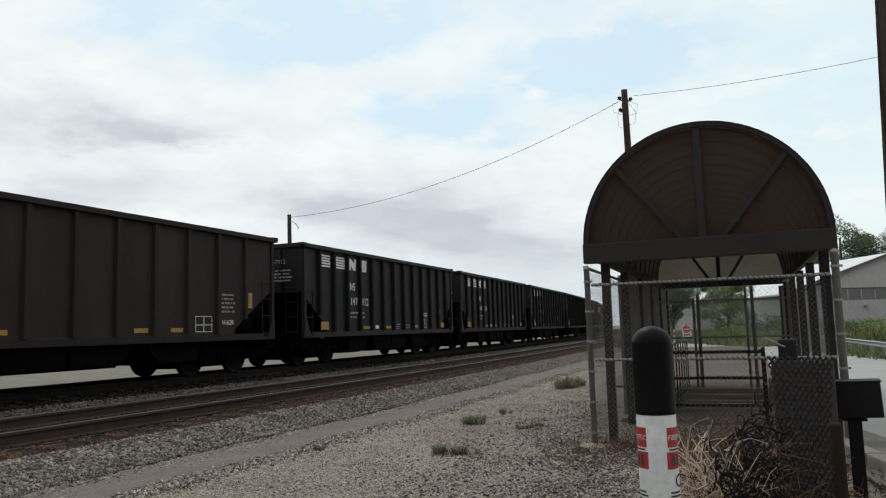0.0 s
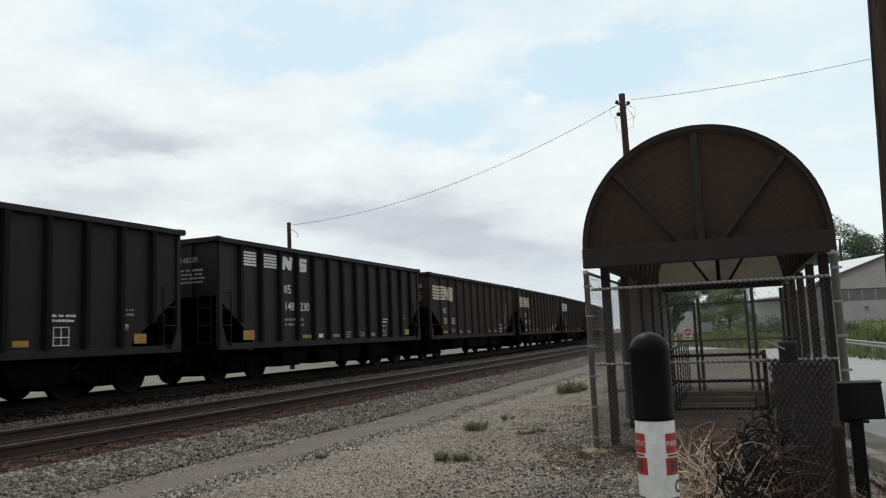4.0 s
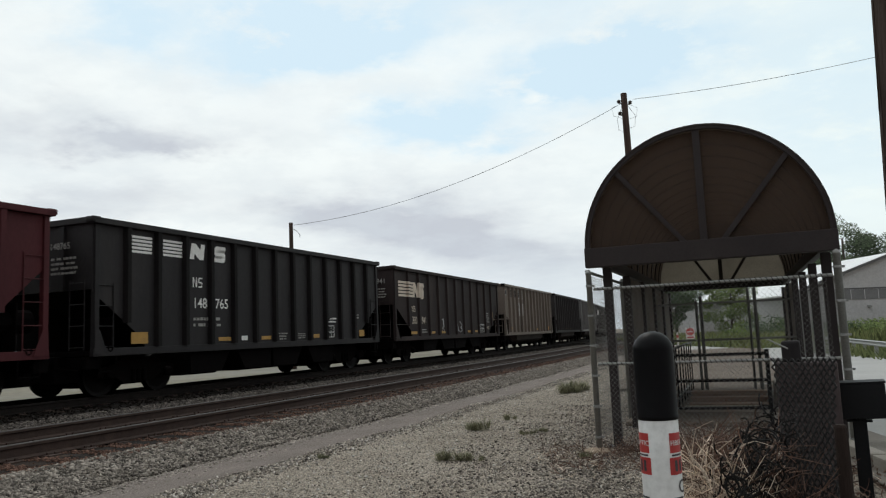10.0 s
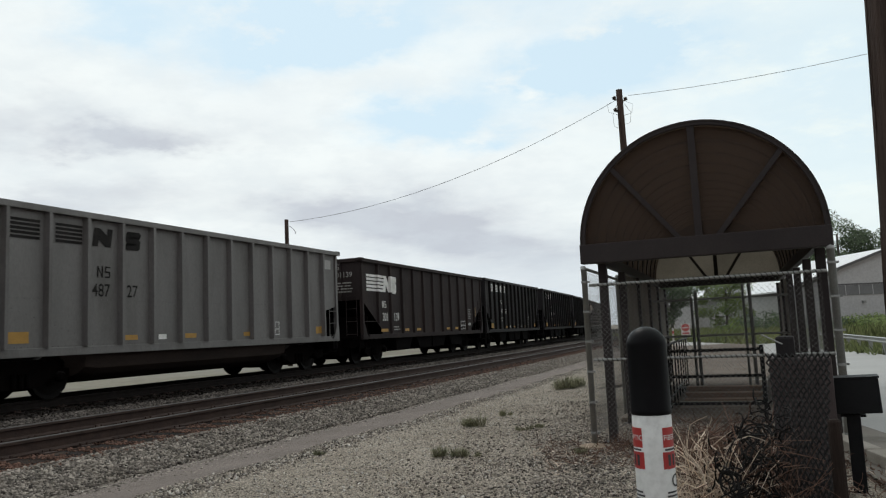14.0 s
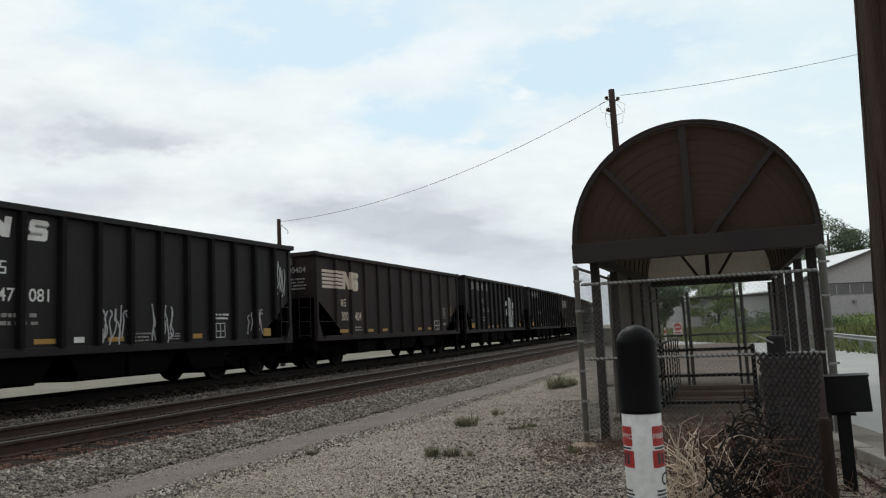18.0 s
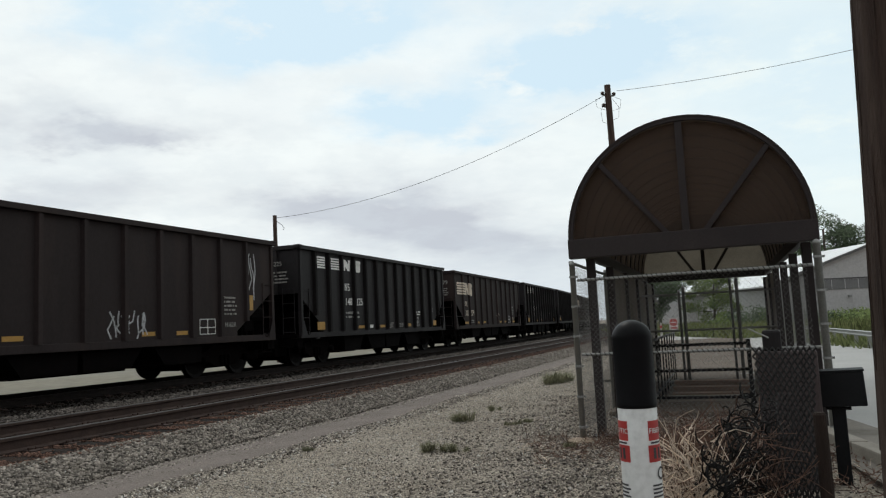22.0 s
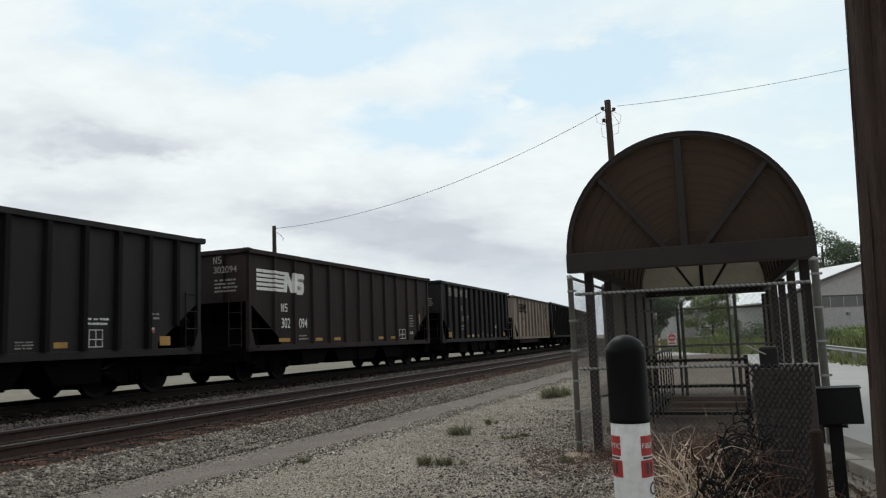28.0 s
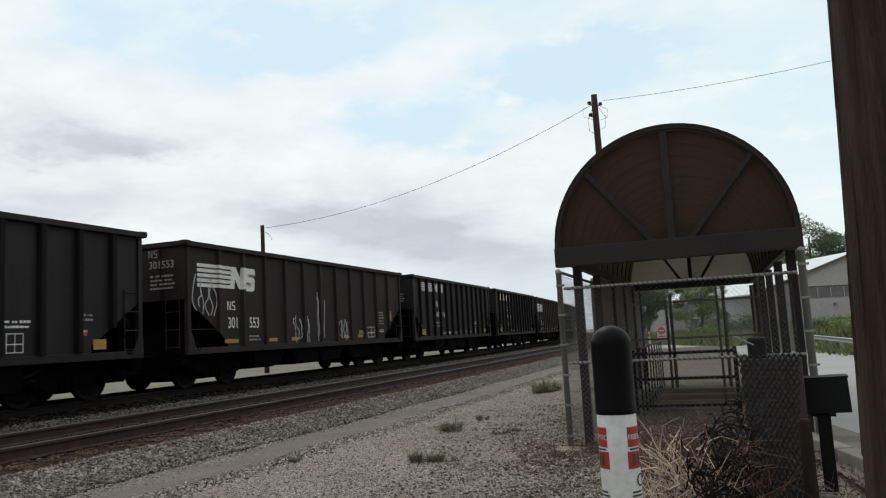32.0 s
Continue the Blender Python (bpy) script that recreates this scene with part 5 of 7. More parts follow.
TRAIN = []
for kind, front, number, paint, scrawls in CONSIST:
    car = PROTO[kind] if kind not in used else copy_thing(PROTO[kind], Matrix())
    if kind in used:
        for o in list(car.children):
            if o.name.split(".")[0] in ("emblem", "emblem_stripe", "emblem_block", "owner_mark", "car_number", "end_number", "end_data", "reflector", "data_panel", "small_print", "stencil", "red_mark", "scrawl", "paint_panel", "placard"):
                bpy.data.objects.remove(o)
    used.add(kind)
    n = LENGTH[kind]
    if kind == "wide":
        dress_wide(car, number, paint)
    elif kind == "rib":
        dress_rib(car, number, paint)
    elif kind == "red":
        for txt, d in (("49", 1.5), ("54", 2.42), ("80", 3.3)):
            place_on_side(car, lettering(txt, 0.25, LETTER, "car_number"), d, 1.86, n, "car_number")
        place_on_side(car, poly_mesh("owner_mark", [[(0.13, 0), (0.03, 0), (0, 0.04), (0, 0.21), (0.03, 0.25), (0.13, 0.25), (0.13, 0.215), (0.045, 0.215), (0.035, 0.2), (0.035, 0.05), (0.045, 0.035), (0.13, 0.035)], [(0.2, 0), (0.235, 0), (0.235, 0.1), (0.29, 0), (0.335, 0), (0.275, 0.11), (0.32, 0.13), (0.335, 0.2), (0.31, 0.25), (0.2, 0.25)]], LETTER), 2.42, 2.27, n, "owner_mark")
        arcs = []
        for r0, r1, a0, a1 in ((0.27, 0.37, -20, 185), (0.10, 0.19, -30, 200)):
            pts = [(0.5 + r1 * math.cos(radians(a)), 0.22 + r1 * math.sin(radians(a))) for a in range(a0, a1, 15)] + [(0.5 + r0 * math.cos(radians(a)), 0.22 + r0 * math.sin(radians(a))) for a in range(a1 - 15, a0 - 1, -15)]
            arcs.append(pts)
        arcs += [[(-0.02, 0.06), (0.52, 0.06), (0.52, 0.15), (-0.02, 0.15)], [(-0.02, -0.1), (0.55, -0.1), (0.6, 0.06), (0.5, 0.06), (0.46, -0.02), (-0.02, -0.02)]]
        place_on_side(car, poly_mesh("emblem", arcs, LETTER), 0.08, 2.85, n, "emblem", label="white curved emblem in plain shapes")
        ring = [[(0.0 + 0.2 * math.cos(a), 0.24 * math.sin(a)) for a in [2 * math.pi * k / 24 for k in range(24)]]]
        place_on_side(car, poly_mesh("seal", ring, LETTER_DIM), 5.25, 1.83, n, "emblem", label="faded round seal")
        place_on_side(car, plate_mesh("slogan", [(0, 0.1, 0.55, 0.14), (0, 0, 0.75, 0.05), (0.85, 0.08, 1.25, 0.12), (0.8, -0.02, 1.5, 0.03)], LETTER), 8.25, 2.95, n, "emblem", YS + 0.124, label="white slogan as plain bars")
        ring = [[(r * math.cos(a), (r + 0.02) * math.sin(a)) for r, a in ((0.13, 0.314 * k), (0.24, 0.314 * k), (0.24, 0.314 * k + 0.314), (0.13, 0.314 * k + 0.314))] for k in range(20)]
        place_on_side(car, poly_mesh("letter_ring", ring + [[(0.0, -0.3), (0.3, -0.3), (0.3, -0.2), (0.1, -0.15)]], LETTER), 10.0, 3.02, n, "emblem", YS + 0.124, label="white ring-shaped mark")
        end_number(car, n, "495480", LETTER_DIM, 3.2, 0.17, 0.3)
        place_on_side(car, bars_mesh("name_bar", 0.7, 0.16, 1, LETTER, 8), 0.15, 3.52, n, "small_print")
        reflectors([(1.58, 0.45, 0.11), (2.42, 0.45, 0.11), (3.35, 0.45, 0.11), (7.2, 0.36, 0.1), (8.1, 0.36, 0.1)], n, car, 1.12)
        place_on_side(car, plate_mesh("reflector", [(0, 0, 0.16, 0.4)], REFLECT), 6.2, 1.14, n, "reflector")
        place_on_side(car, shared("bars2", lambda: None), 1.6, 1.4, n, "small_print")
        place_on_side(car, shared("bars4", lambda: None), 2.4, 1.4, n, "small_print")
        place_on_side(car, shared("frame_s", lambda: None), 10.2, 1.2, n, "data_panel")
    elif kind in ("tan", "silver"):
        place_emblem(car, shared("pm_black", lambda: panel_marks(LETTER_BLACK)), 0.08, 0.0, n, YS + 0.024)
        if kind == "tan":
            place_on_side(car, plate_mesh("paint_panel", [(2.95, 2.04, 3.62, 2.83), (3.82, 2.04, 4.48, 2.83), (2.95, 3.08, 3.62, 3.62), (3.82, 3.08, 4.48, 3.62)], LETTER_PALE), 0.08, 0.0, n, "paint_panel", YS + 0.0135, "pale repainted panel")
            place_on_side(car, plate_mesh("data_panel", [(0.22, 3.22, 0.64, 3.54)], LETTER_PALE), 0, 0, n, "data_panel", YS + 0.0135)
            place_on_side(car, plate_mesh("data_panel", [(0.26, 3.26, 0.60, 3.50)], SMOKE), 0, 0, n, "data_panel", YS + 0.018)
        place_on_side(car, shared("mk_black", lambda: mark_small(LETTER_BLACK)), 3.2, 2.5, n, "owner_mark")
        number_marks(car, n, number, 3, 3.06, 3.86, 2.1, 0.27, LETTER_BLACK, 0.85)
        place_on_side(car, shared("rear_plate", lambda: plate_mesh("data_panel", [(0, 0, 0.36, 0.3)], LETTER_PALE)), n - 0.75, 3.25, n, "data_panel", YS + 0.0135)
        place_on_side(car, shared("wht", lambda: None), 5.0, 1.14, n, "stencil")
        reflectors([(1.12, 0.45, 0.22), (3.9, 0.45, 0.11), (5.9, 0.4, 0.11), (8.2, 0.4, 0.11), (11.9, 0.36, 0.22)], n, car, 1.15)
        place_on_side(car, shared("frame_s", lambda: None), 9.5, 1.15, n, "data_panel")
    elif kind == "smoke":
        reflectors([(1.12, 0.5, 0.26), (5.0, 0.45, 0.11), (6.9, 0.42, 0.11), (9.3, 0.4, 0.11), (12.0, 0.34, 0.22)], n, car, 1.15)
        place_on_side(car, shared("wht", lambda: None), 5.8, 1.14, n, "stencil")
    elif kind == "cream":
        for o in car.children:
            if o.name.split(".")[0] in ("rib", "top_chord", "end_chord", "side_sill", "end_rib"):
                o.data.materials[0] = CREAM_RUST if o.name.startswith(("rib", "side", "end_rib")) else BROWN_BLACK
        place_emblem(car, emblem(LETTER_BLACK, 2.85, 0.58, rib_lift(1.38, [1.3 + 1.189 * k for k in range(4)], 0.075, 0.12)), 1.38, 2.70, n)
        place_on_side(car, shared("mk_black", lambda: None), 2.97, 2.12, n, "owner_mark")
        number_marks(car, n, number, 2, 2.97, 3.85, 1.62, 0.27, LETTER_BLACK, 0.85)
        for word, z in (("TOP", 2.90), ("GON", 2.43)):
            ob = place_on_side(car, lettering(word, 0.40, LETTER_BLACK, "stencil", 0.035), 10.90 if z > 2.7 else 10.92, z, n, "stencil")
            ob.matrix_basis @= Matrix(((0.80, 0.10, 0, 0), (0, 1, 0, 0), (0, 0, 1, 0), (0, 0, 0, 1)))
        reflectors([(1.2, 0.6, 0.22), (3.7, 0.4, 0.11), (6.4, 0.4, 0.11), (8.9, 0.4, 0.11), (11.5, 0.5, 0.3)], n, car, 1.2)
        place_on_side(car, shared("frame", lambda: None), 9.9, 1.13, n, "data_panel")
    if number == "149074":
        blocks = [[(0.05, 0.0), (0.95, 0.0), (1.0, 0.25), (0.8, 0.32), (0.82, 1.45), (0.70, 1.80), (0.55, 1.86), (0.46, 1.76), (0.40, 1.86), (0.22, 1.84), (0.14, 1.6), (0.16, 0.8)],
                  [(-0.62, 1.35), (-0.40, 1.28), (-0.22, 1.36), (-0.14, 1.56), (-0.36, 1.66), (-0.58, 1.55)], [(-0.50, 0.72), (-0.34, 0.66), (-0.24, 0.86), (-0.26, 1.14), (-0.42, 1.16), (-0.52, 0.95)],
                  [(0.98, 1.18), (1.16, 1.12), (1.36, 1.28), (1.42, 1.5), (1.24, 1.6), (1.05, 1.45)], [(0.98, 0.78), (1.12, 0.68), (1.28, 0.84), (1.30, 1.04), (1.12, 1.08)]]
        lines = [[(0.30, 0.95), (0.34, 0.95), (0.32, 1.6), (0.28, 1.6)], [(0.46, 0.1), (0.50, 0.1), (0.50, 1.2), (0.46, 1.2)], [(0.66, 0.35), (0.70, 0.35), (0.68, 1.5), (0.64, 1.5)],
                 [(0.30, 0.5), (0.62, 0.78), (0.60, 0.84), (0.28, 0.56)], [(0.52, 1.3), (0.62, 1.3), (0.62, 1.62), (0.52, 1.62)], [(0.24, 0.1), (0.27, 0.1), (0.28, 0.7), (0.25, 0.7)], [(-0.45, 1.42), (-0.25, 1.5), (-0.27, 1.54), (-0.46, 1.46)]]
        place_on_side(car, poly_mesh("scrawl", [eased(p) for p in blocks], GRAFFITI), 8.42, 1.08, n, "scrawl", YS + 0.124, "large silver-white sprayed scrawl")
        place_on_side(car, poly_mesh("scrawl", lines, COAL_BLACK), 8.42, 1.08, n, "scrawl", YS + 0.128, "black strokes of the scrawl")
    for i, (d, z, w, h, k) in enumerate(scrawls):
        scrawl(car, n, d, z, w, h, k, int(front) + i, GRAFFITI)
    car.name = "coal_hopper" if kind in ("wide", "rib", "red") else "coal_gondola"
    TRAIN.append((car, front, n))


def car_pose(front, n, t):
    s = front + n / 2 - travelled(t)
    x, y = arc(s, 0.0)
    return pose(x, y, RAIL_Z, 0, 0, arc_turn(s))


# ---- covered walkway ----
SHELTER = pose(1.694, 8.96, 0, 0, 0, -21)
SW, SL, SB, ST = 2.68, 9.0, 2.15, 2.36
SC = SW / 2 - 0.01


def chain(g, point, nu, nv, r, n=3, jitter=0.0, seed=0):
    """Chain-link wires: mirrored zigzags that meet at their bends. point(i, j) gives a place for half-cell steps."""
    rnd = random.Random(seed)
    for i in range(nu):
        pts = []
        for j in range(nv + 1):
            p = Vector(point(i + (0.5 if (i + j) % 2 else -0.5), j))
            if jitter:
                p += Vector((rnd.uniform(-jitter, jitter), rnd.uniform(-jitter, jitter), rnd.uniform(-jitter, jitter)))
            pts.append(p)
        g.tube(pts, r, n, cap=False)
    return g


def shelter():
    t = thing("walkway_shelter", "dark bronze covered walkway with a barrel-vaulted brown roof", "shelter", at=SHELTER)
    for x in (0.17, 2.58):
        for k in range(6):
            y = 0.35 + 1.7 * k
            c = part("column", Geo().chamfer(x - 0.05, x + 0.05, y - 0.05, y + 0.05, 0.0, SB, 0.006), BRONZE, t)
            part("base_plate", Geo().chamfer(x - 0.1, x + 0.1, y - 0.1, y + 0.1, 0.0, 0.02, 0.004), BRONZE, c)
    for x in (0.0, SW - 0.11):
        part("eave_beam", Geo().chamfer(x, x + 0.09, 0.13, SL - 0.13, SB + 0.05, ST - 0.01, 0.008), BRONZE, t)
    part("front_beam", Geo().chamfer(-0.03, SW + 0.01, -0.02, 0.12, SB - 0.01, ST + 0.01, 0.01), BRONZE, t)
    part("rear_beam", Geo().chamfer(-0.02, SW, SL - 0.12, SL, SB + 0.04, ST, 0.01), BRONZE, t)
    n = 36
    # corrugated vault sheets, one for each bay
    for k in range(6):
        y0, y1 = 0.02 + SL / 6 * k, 0.02 + SL / 6 * (k + 1)
        v, f, m = [], [], 32
        for j in range(m + 1):
            y = y0 + (y1 - y0) * j / m
            r = SC - 0.012 + 0.022 * math.cos(2 * math.pi * j / 8)
            for i in range(n + 1):
                a = math.pi * i / n
                v.append((SC - r * math.cos(a), y, ST + r * math.sin(a)))
        for j in range(m):
            for i in range(n):
                f.append((j * (n + 1) + i, j * (n + 1) + i + 1, (j + 1) * (n + 1) + i + 1, (j + 1) * (n + 1) + i))
        part("roof_sheet", Geo().add(v, f), VAULT, t, "smoked brown corrugated roof sheet", True)
    # hoops
    for k in range(12):
        y, w = 0.03 + 0.74 * k, 0.05 if k == 0 else 0.10
        r0, r1 = (SC - 0.03, SC + 0.03) if k == 0 else (SC - 0.055, SC - 0.036)
        v, f = [], []
        for i in range(n + 1):
            a = math.pi * i / n
            for r, yy in ((r0, y), (r1, y), (r1, y + w), (r0, y + w)):
                v.append((SC - r * math.cos(a), yy, ST + r * math.sin(a)))
        for i in range(n):
            for q in range(4):
                f.append((4 * i + q, 4 * i + (q + 1) % 4, 4 * i + 4 + (q + 1) % 4, 4 * i + 4 + q))
        part("roof_hoop", Geo().add(v, f), BRONZE, t)
    # spokes of both gables
    for y in (0.05, SL - 0.14):
        for a, off in ((44, 0.2), (90, 0.0), (136, -0.2)):
            p0 = Vector((SC + off, y, ST - 0.01))
            reach = (SC - 0.02) * (1.0 if y < 1 else 0.42 if a == 90 else 0.58)
            p1 = Vector((SC + reach * math.cos(radians(a)), y, ST + reach * math.sin(radians(a))))
            d = (p1 - p0).normalized()
            q = Vector((-d.z, 0, d.x)) * (0.040 if a == 90 else 0.028)
            g = Geo()
            v = [p0 - q, p0 + q, p1 + q, p1 - q]
            v = [tuple(p) for p in v] + [(p.x, p.y + 0.06, p.z) for p in v]
            g.add(v, [(0, 1, 2, 3), (7, 6, 5, 4), (0, 4, 5, 1), (1, 5, 6, 2), (2, 6, 7, 3), (3, 7, 4, 0)])
            part("gable_spoke", g, BRONZE, t)
    # smoked sheet that closes the front gable
    rim = [(SC - (SC - 0.032) * math.cos(math.pi * i / n), ST + 0.01 + (SC - 0.045) * math.sin(math.pi * i / n)) for i in range(n + 1)]
    part("front_gable_sheet", Geo().prism(rim, 0.112, 0.117), SMOKED, t, "smoked brown see-through gable sheet")
    # far gable: a frosted sheet below, smoked sheet above
    for a0, a1, mat, lab in ((0.0, radians(35), FROST, "dirty frosted sheet in the far gable"), (radians(35.3), math.pi / 2, GABLE_TOP, "smoked upper sheet in the far gable")):
        rg, m = SC + 0.02, 24
        left = [(SC - rg * math.cos(a0 + (a1 - a0) * i / m), ST + rg * math.sin(a0 + (a1 - a0) * i / m)) for i in range(m + 1)]
        right = [(2 * SC - x, z) for x, z in reversed(left)]
        if a1 > 1.57:
            right = right[1:]
        part("gable_sheet", Geo().prism(left + right, SL - 0.03, SL - 0.022), mat, t, lab)
    # side screens between the rear columns
    for k in range(1, 5):
        for x in (0.17, 2.58):
            if x > 1 and k < 3:
                continue
            y = 0.35 + 1.7 * k
            part("side_screen", Geo().box(x - 0.006, x + 0.006, y + 0.07, y + 1.63, 0.15, SB - 0.02), SCREEN, t, "dusty frosted side screen")
    part("floor_slab", Geo().chamfer(0.0, SW, 2.2, SL, 0.0, 0.07, 0.01), PATH_DIRT, t, "concrete floor slab covered in brown dirt")
    return t


shelter()


def fence_frame(name, label, x0, x1, z1, rails, posts, mesh_mat, rail_r=0.021, clips=True, cell=0.06, z0=0.06, at=SHELTER, ends=(0.06, 0.06), gauge=0.0019):
    """A flat stretch of chain-link fence from x0 to x1 in its own frame."""
    t = thing(name, label, "chain-link fence", at=at)
    for x, r, z in posts:
        p = part("post", Geo().lathe([(r, -0.05), (r, z), (r * 1.12, z), (r * 1.1, z + 0.02), (r * 0.5, z + 0.055)], 16, (x, 0)), GALV, t, smooth=True)
        if clips:
            for k in range(6):
                zz = 0.15 + (z - 0.3) * k / 5
                part("tension_band", Geo().lathe([(r + 0.001, zz), (r + 0.007, zz), (r + 0.007, zz + 0.025), (r + 0.001, zz + 0.025)], 14, (x, 0)).box(x + r, x + r + 0.03, -0.008, 0.008, zz, zz + 0.025), GALV, p)
    for z, r in rails:
        rail = part("rail", Geo().tube([(x0, 0, z), (x1, 0, z)], r, 10), GALV, t)
        if clips:
            turns = int((x1 - x0) / 0.055)
            helix = [(x0 + 0.03 + (x1 - x0 - 0.06) * k / (8 * turns), (r + 0.002) * math.cos(k * math.pi / 4), z + (r + 0.002) * math.sin(k * math.pi / 4)) for k in range(8 * turns + 1)]
            part("tie_wire", Geo().tube(helix, 0.0045, 4, cap=False), BLACK_WIRE, rail, "dark twisted tie wire")
    g = Geo()
    nu, nv = int(2 * (x1 - x0) / cell), int((z1 - z0) / (cell * 0.5))
    chain(g, lambda i, j: (x0 + ends[0] + (x1 - x0 - sum(ends)) * (i + 0.5) / nu, 0.024 + (0.002 if j % 2 else -0.002), z0 + (z1 - z0) * j / nv), nu, nv, gauge)
    tagged(part("wire_mesh", g, mesh_mat, t), kind="stuff")
    return t


fence_frame("entrance_fence", "galvanised chain-link fence across the walkway entrance", 0.05, 2.60, 1.86, [(1.88, 0.018), (1.0, 0.016)], [(0.0, 0.034, 2.06), (2.65, 0.04, 2.10)], GALV_WIRE)
# along both flanks
fence_frame("flank_fence", "galvanised chain-link fence along the track side of the shelter", 0.0, 8.8, 2.08, [(2.1, 0.02)], [(2.9, 0.03, 2.12), (5.8, 0.03, 2.12), (8.8, 0.03, 2.12)], GALV_WIRE, at=SHELTER @ pose(-0.03, 0.05, 0, 0, 0, 90), clips=False, cell=0.075, gauge=0.0017)
fence_frame("flank_fence", "galvanised chain-link fence along the road side of the shelter", 0.0, 8.8, 1.85, [(1.88, 0.02)], [(2.9, 0.03, 1.9), (5.8, 0.03, 1.9), (8.8, 0.03, 1.9)], GALV_WIRE, at=SHELTER @ pose(2.70, 0.05, 0, 0, 0, 90), clips=False, cell=0.075, gauge=0.0017)
# gate inside
gate_at = Matrix.Translation((4.664, 13.941, 0)) @ pose(0, 0, 0, 0, 0, -20.4)
fence_frame("inner_gate", "chain-link gate standing inside the walkway", -0.75, 1.75, 1.78, [(1.80, 0.019), (1.13, 0.019), (0.2, 0.019)], [(0.0, 0.03, 1.9), (-0.08, 0.024, 1.82), (0.93, 0.03, 2.0), (0.82, 0.022, 2.0)], GALV_WIRE, at=gate_at, clips=False, cell=0.075)


def barrier():
    t = thing("pipe_barrier", "dark three-rail pipe barrier across the walkway", "barrier", at=SHELTER @ Matrix.Translation((0.0, 3.0, 0)))
    for z in (0.96, 0.58, 0.18):
        part("rail", Geo().tube([(0.5, 0, z), (1.96, 0, z)], 0.022, 8), BLACK_PAINT, t)
        g = Geo()
        for k in range(22):
            x = 0.53 + k * 0.065
            g.tube([(x + 0.02 * math.sin(a), 0.03 * math.cos(a), z + 0.03 * math.sin(a)) for a in [i * math.pi / 4 for i in range(9)]], 0.006, 4, cap=False)
        tagged(part("wire_wrap", g, BLACK_WIRE, t), kind="stuff")
    for x in (0.5, 1.96):
        part("post", Geo().chamfer(x - 0.03, x + 0.03, -0.03, 0.03, 0.0, 1.02, 0.008), BLACK_PAINT, t)


barrier()


def handrail():
    t = thing("handrail", "black steel handrail with upright bars along the walkway", "handrail", at=SHELTER @ Matrix.Translation((0.62, 2.6, 0.0)))
    part("top_rail", Geo().tube([(0, 0, 1.05), (0, 5.6, 1.05)], 0.022, 8), BLACK_PAINT, t)
    part("bottom_rail", Geo().tube([(0, 0, 0.24), (0, 5.6, 0.24)], 0.016, 8), BLACK_PAINT, t)
    bar = Geo().box(-0.012, 0.012, -0.012, 0.012, 0.0, 1.04).mesh("baluster", BLACK_PAINT)
    for k in range(9):
        part("baluster", bar, None, t).matrix_basis = Matrix.Translation((0, 0.65 * k + 0.1, 0.005))


handrail()


def steps():
    t = thing("walkway_steps", "rust-brown plank steps on a concrete sill", "steps", at=SHELTER @ Matrix.Translation((0.72, 4.0, 0.0)))
    part("sill", Geo().chamfer(0.0, 1.3, -0.5, -0.1, 0.0, 0.13, 0.015), CONCRETE, t, "worn concrete sill")
    for k in range(3):
        part("plank", Geo().chamfer(0.05, 1.25, 0.0 + 0.35 * k, 0.28 + 0.35 * k, 0.10 + 0.07 * k, 0.145 + 0.07 * k, 0.008), PLANK, t)
        part("riser", Geo().chamfer(0.08, 1.22, 0.02 + 0.35 * k, 0.05 + 0.35 * k, 0.0, 0.10 + 0.07 * k, 0.006), PLANK, t)
    part("cheek_wall", Geo().chamfer(1.36, 1.62, -0.3, 1.3, 0.0, 0.42, 0.02), CONCRETE, t, "stained concrete cheek wall")


steps()
# bin-like box by the right flank, added as dark backing for the mesh
wb = thing("utility_box", "dark grey box added as backing behind the loose mesh", "utility box", at=pose(2.57, 6.10, 0, 0, 0, -25))
part("body", Geo().chamfer(0.02, 0.47, 0.0, 0.25, 0.0, 1.08, 0.02), BOX_GREY, wb)
part("meter_can", Geo().chamfer(0.08, 0.22, 0.03, 0.2, 1.08, 1.25, 0.02), COAL_BLACK, wb, "small dark brown can on the box")
part("pipe", Geo().tube([(-0.02, 0.02, 1.27), (0.13, 0.0, 1.19)], 0.006, 8), GALV, wb, "loose galvanised pipe")


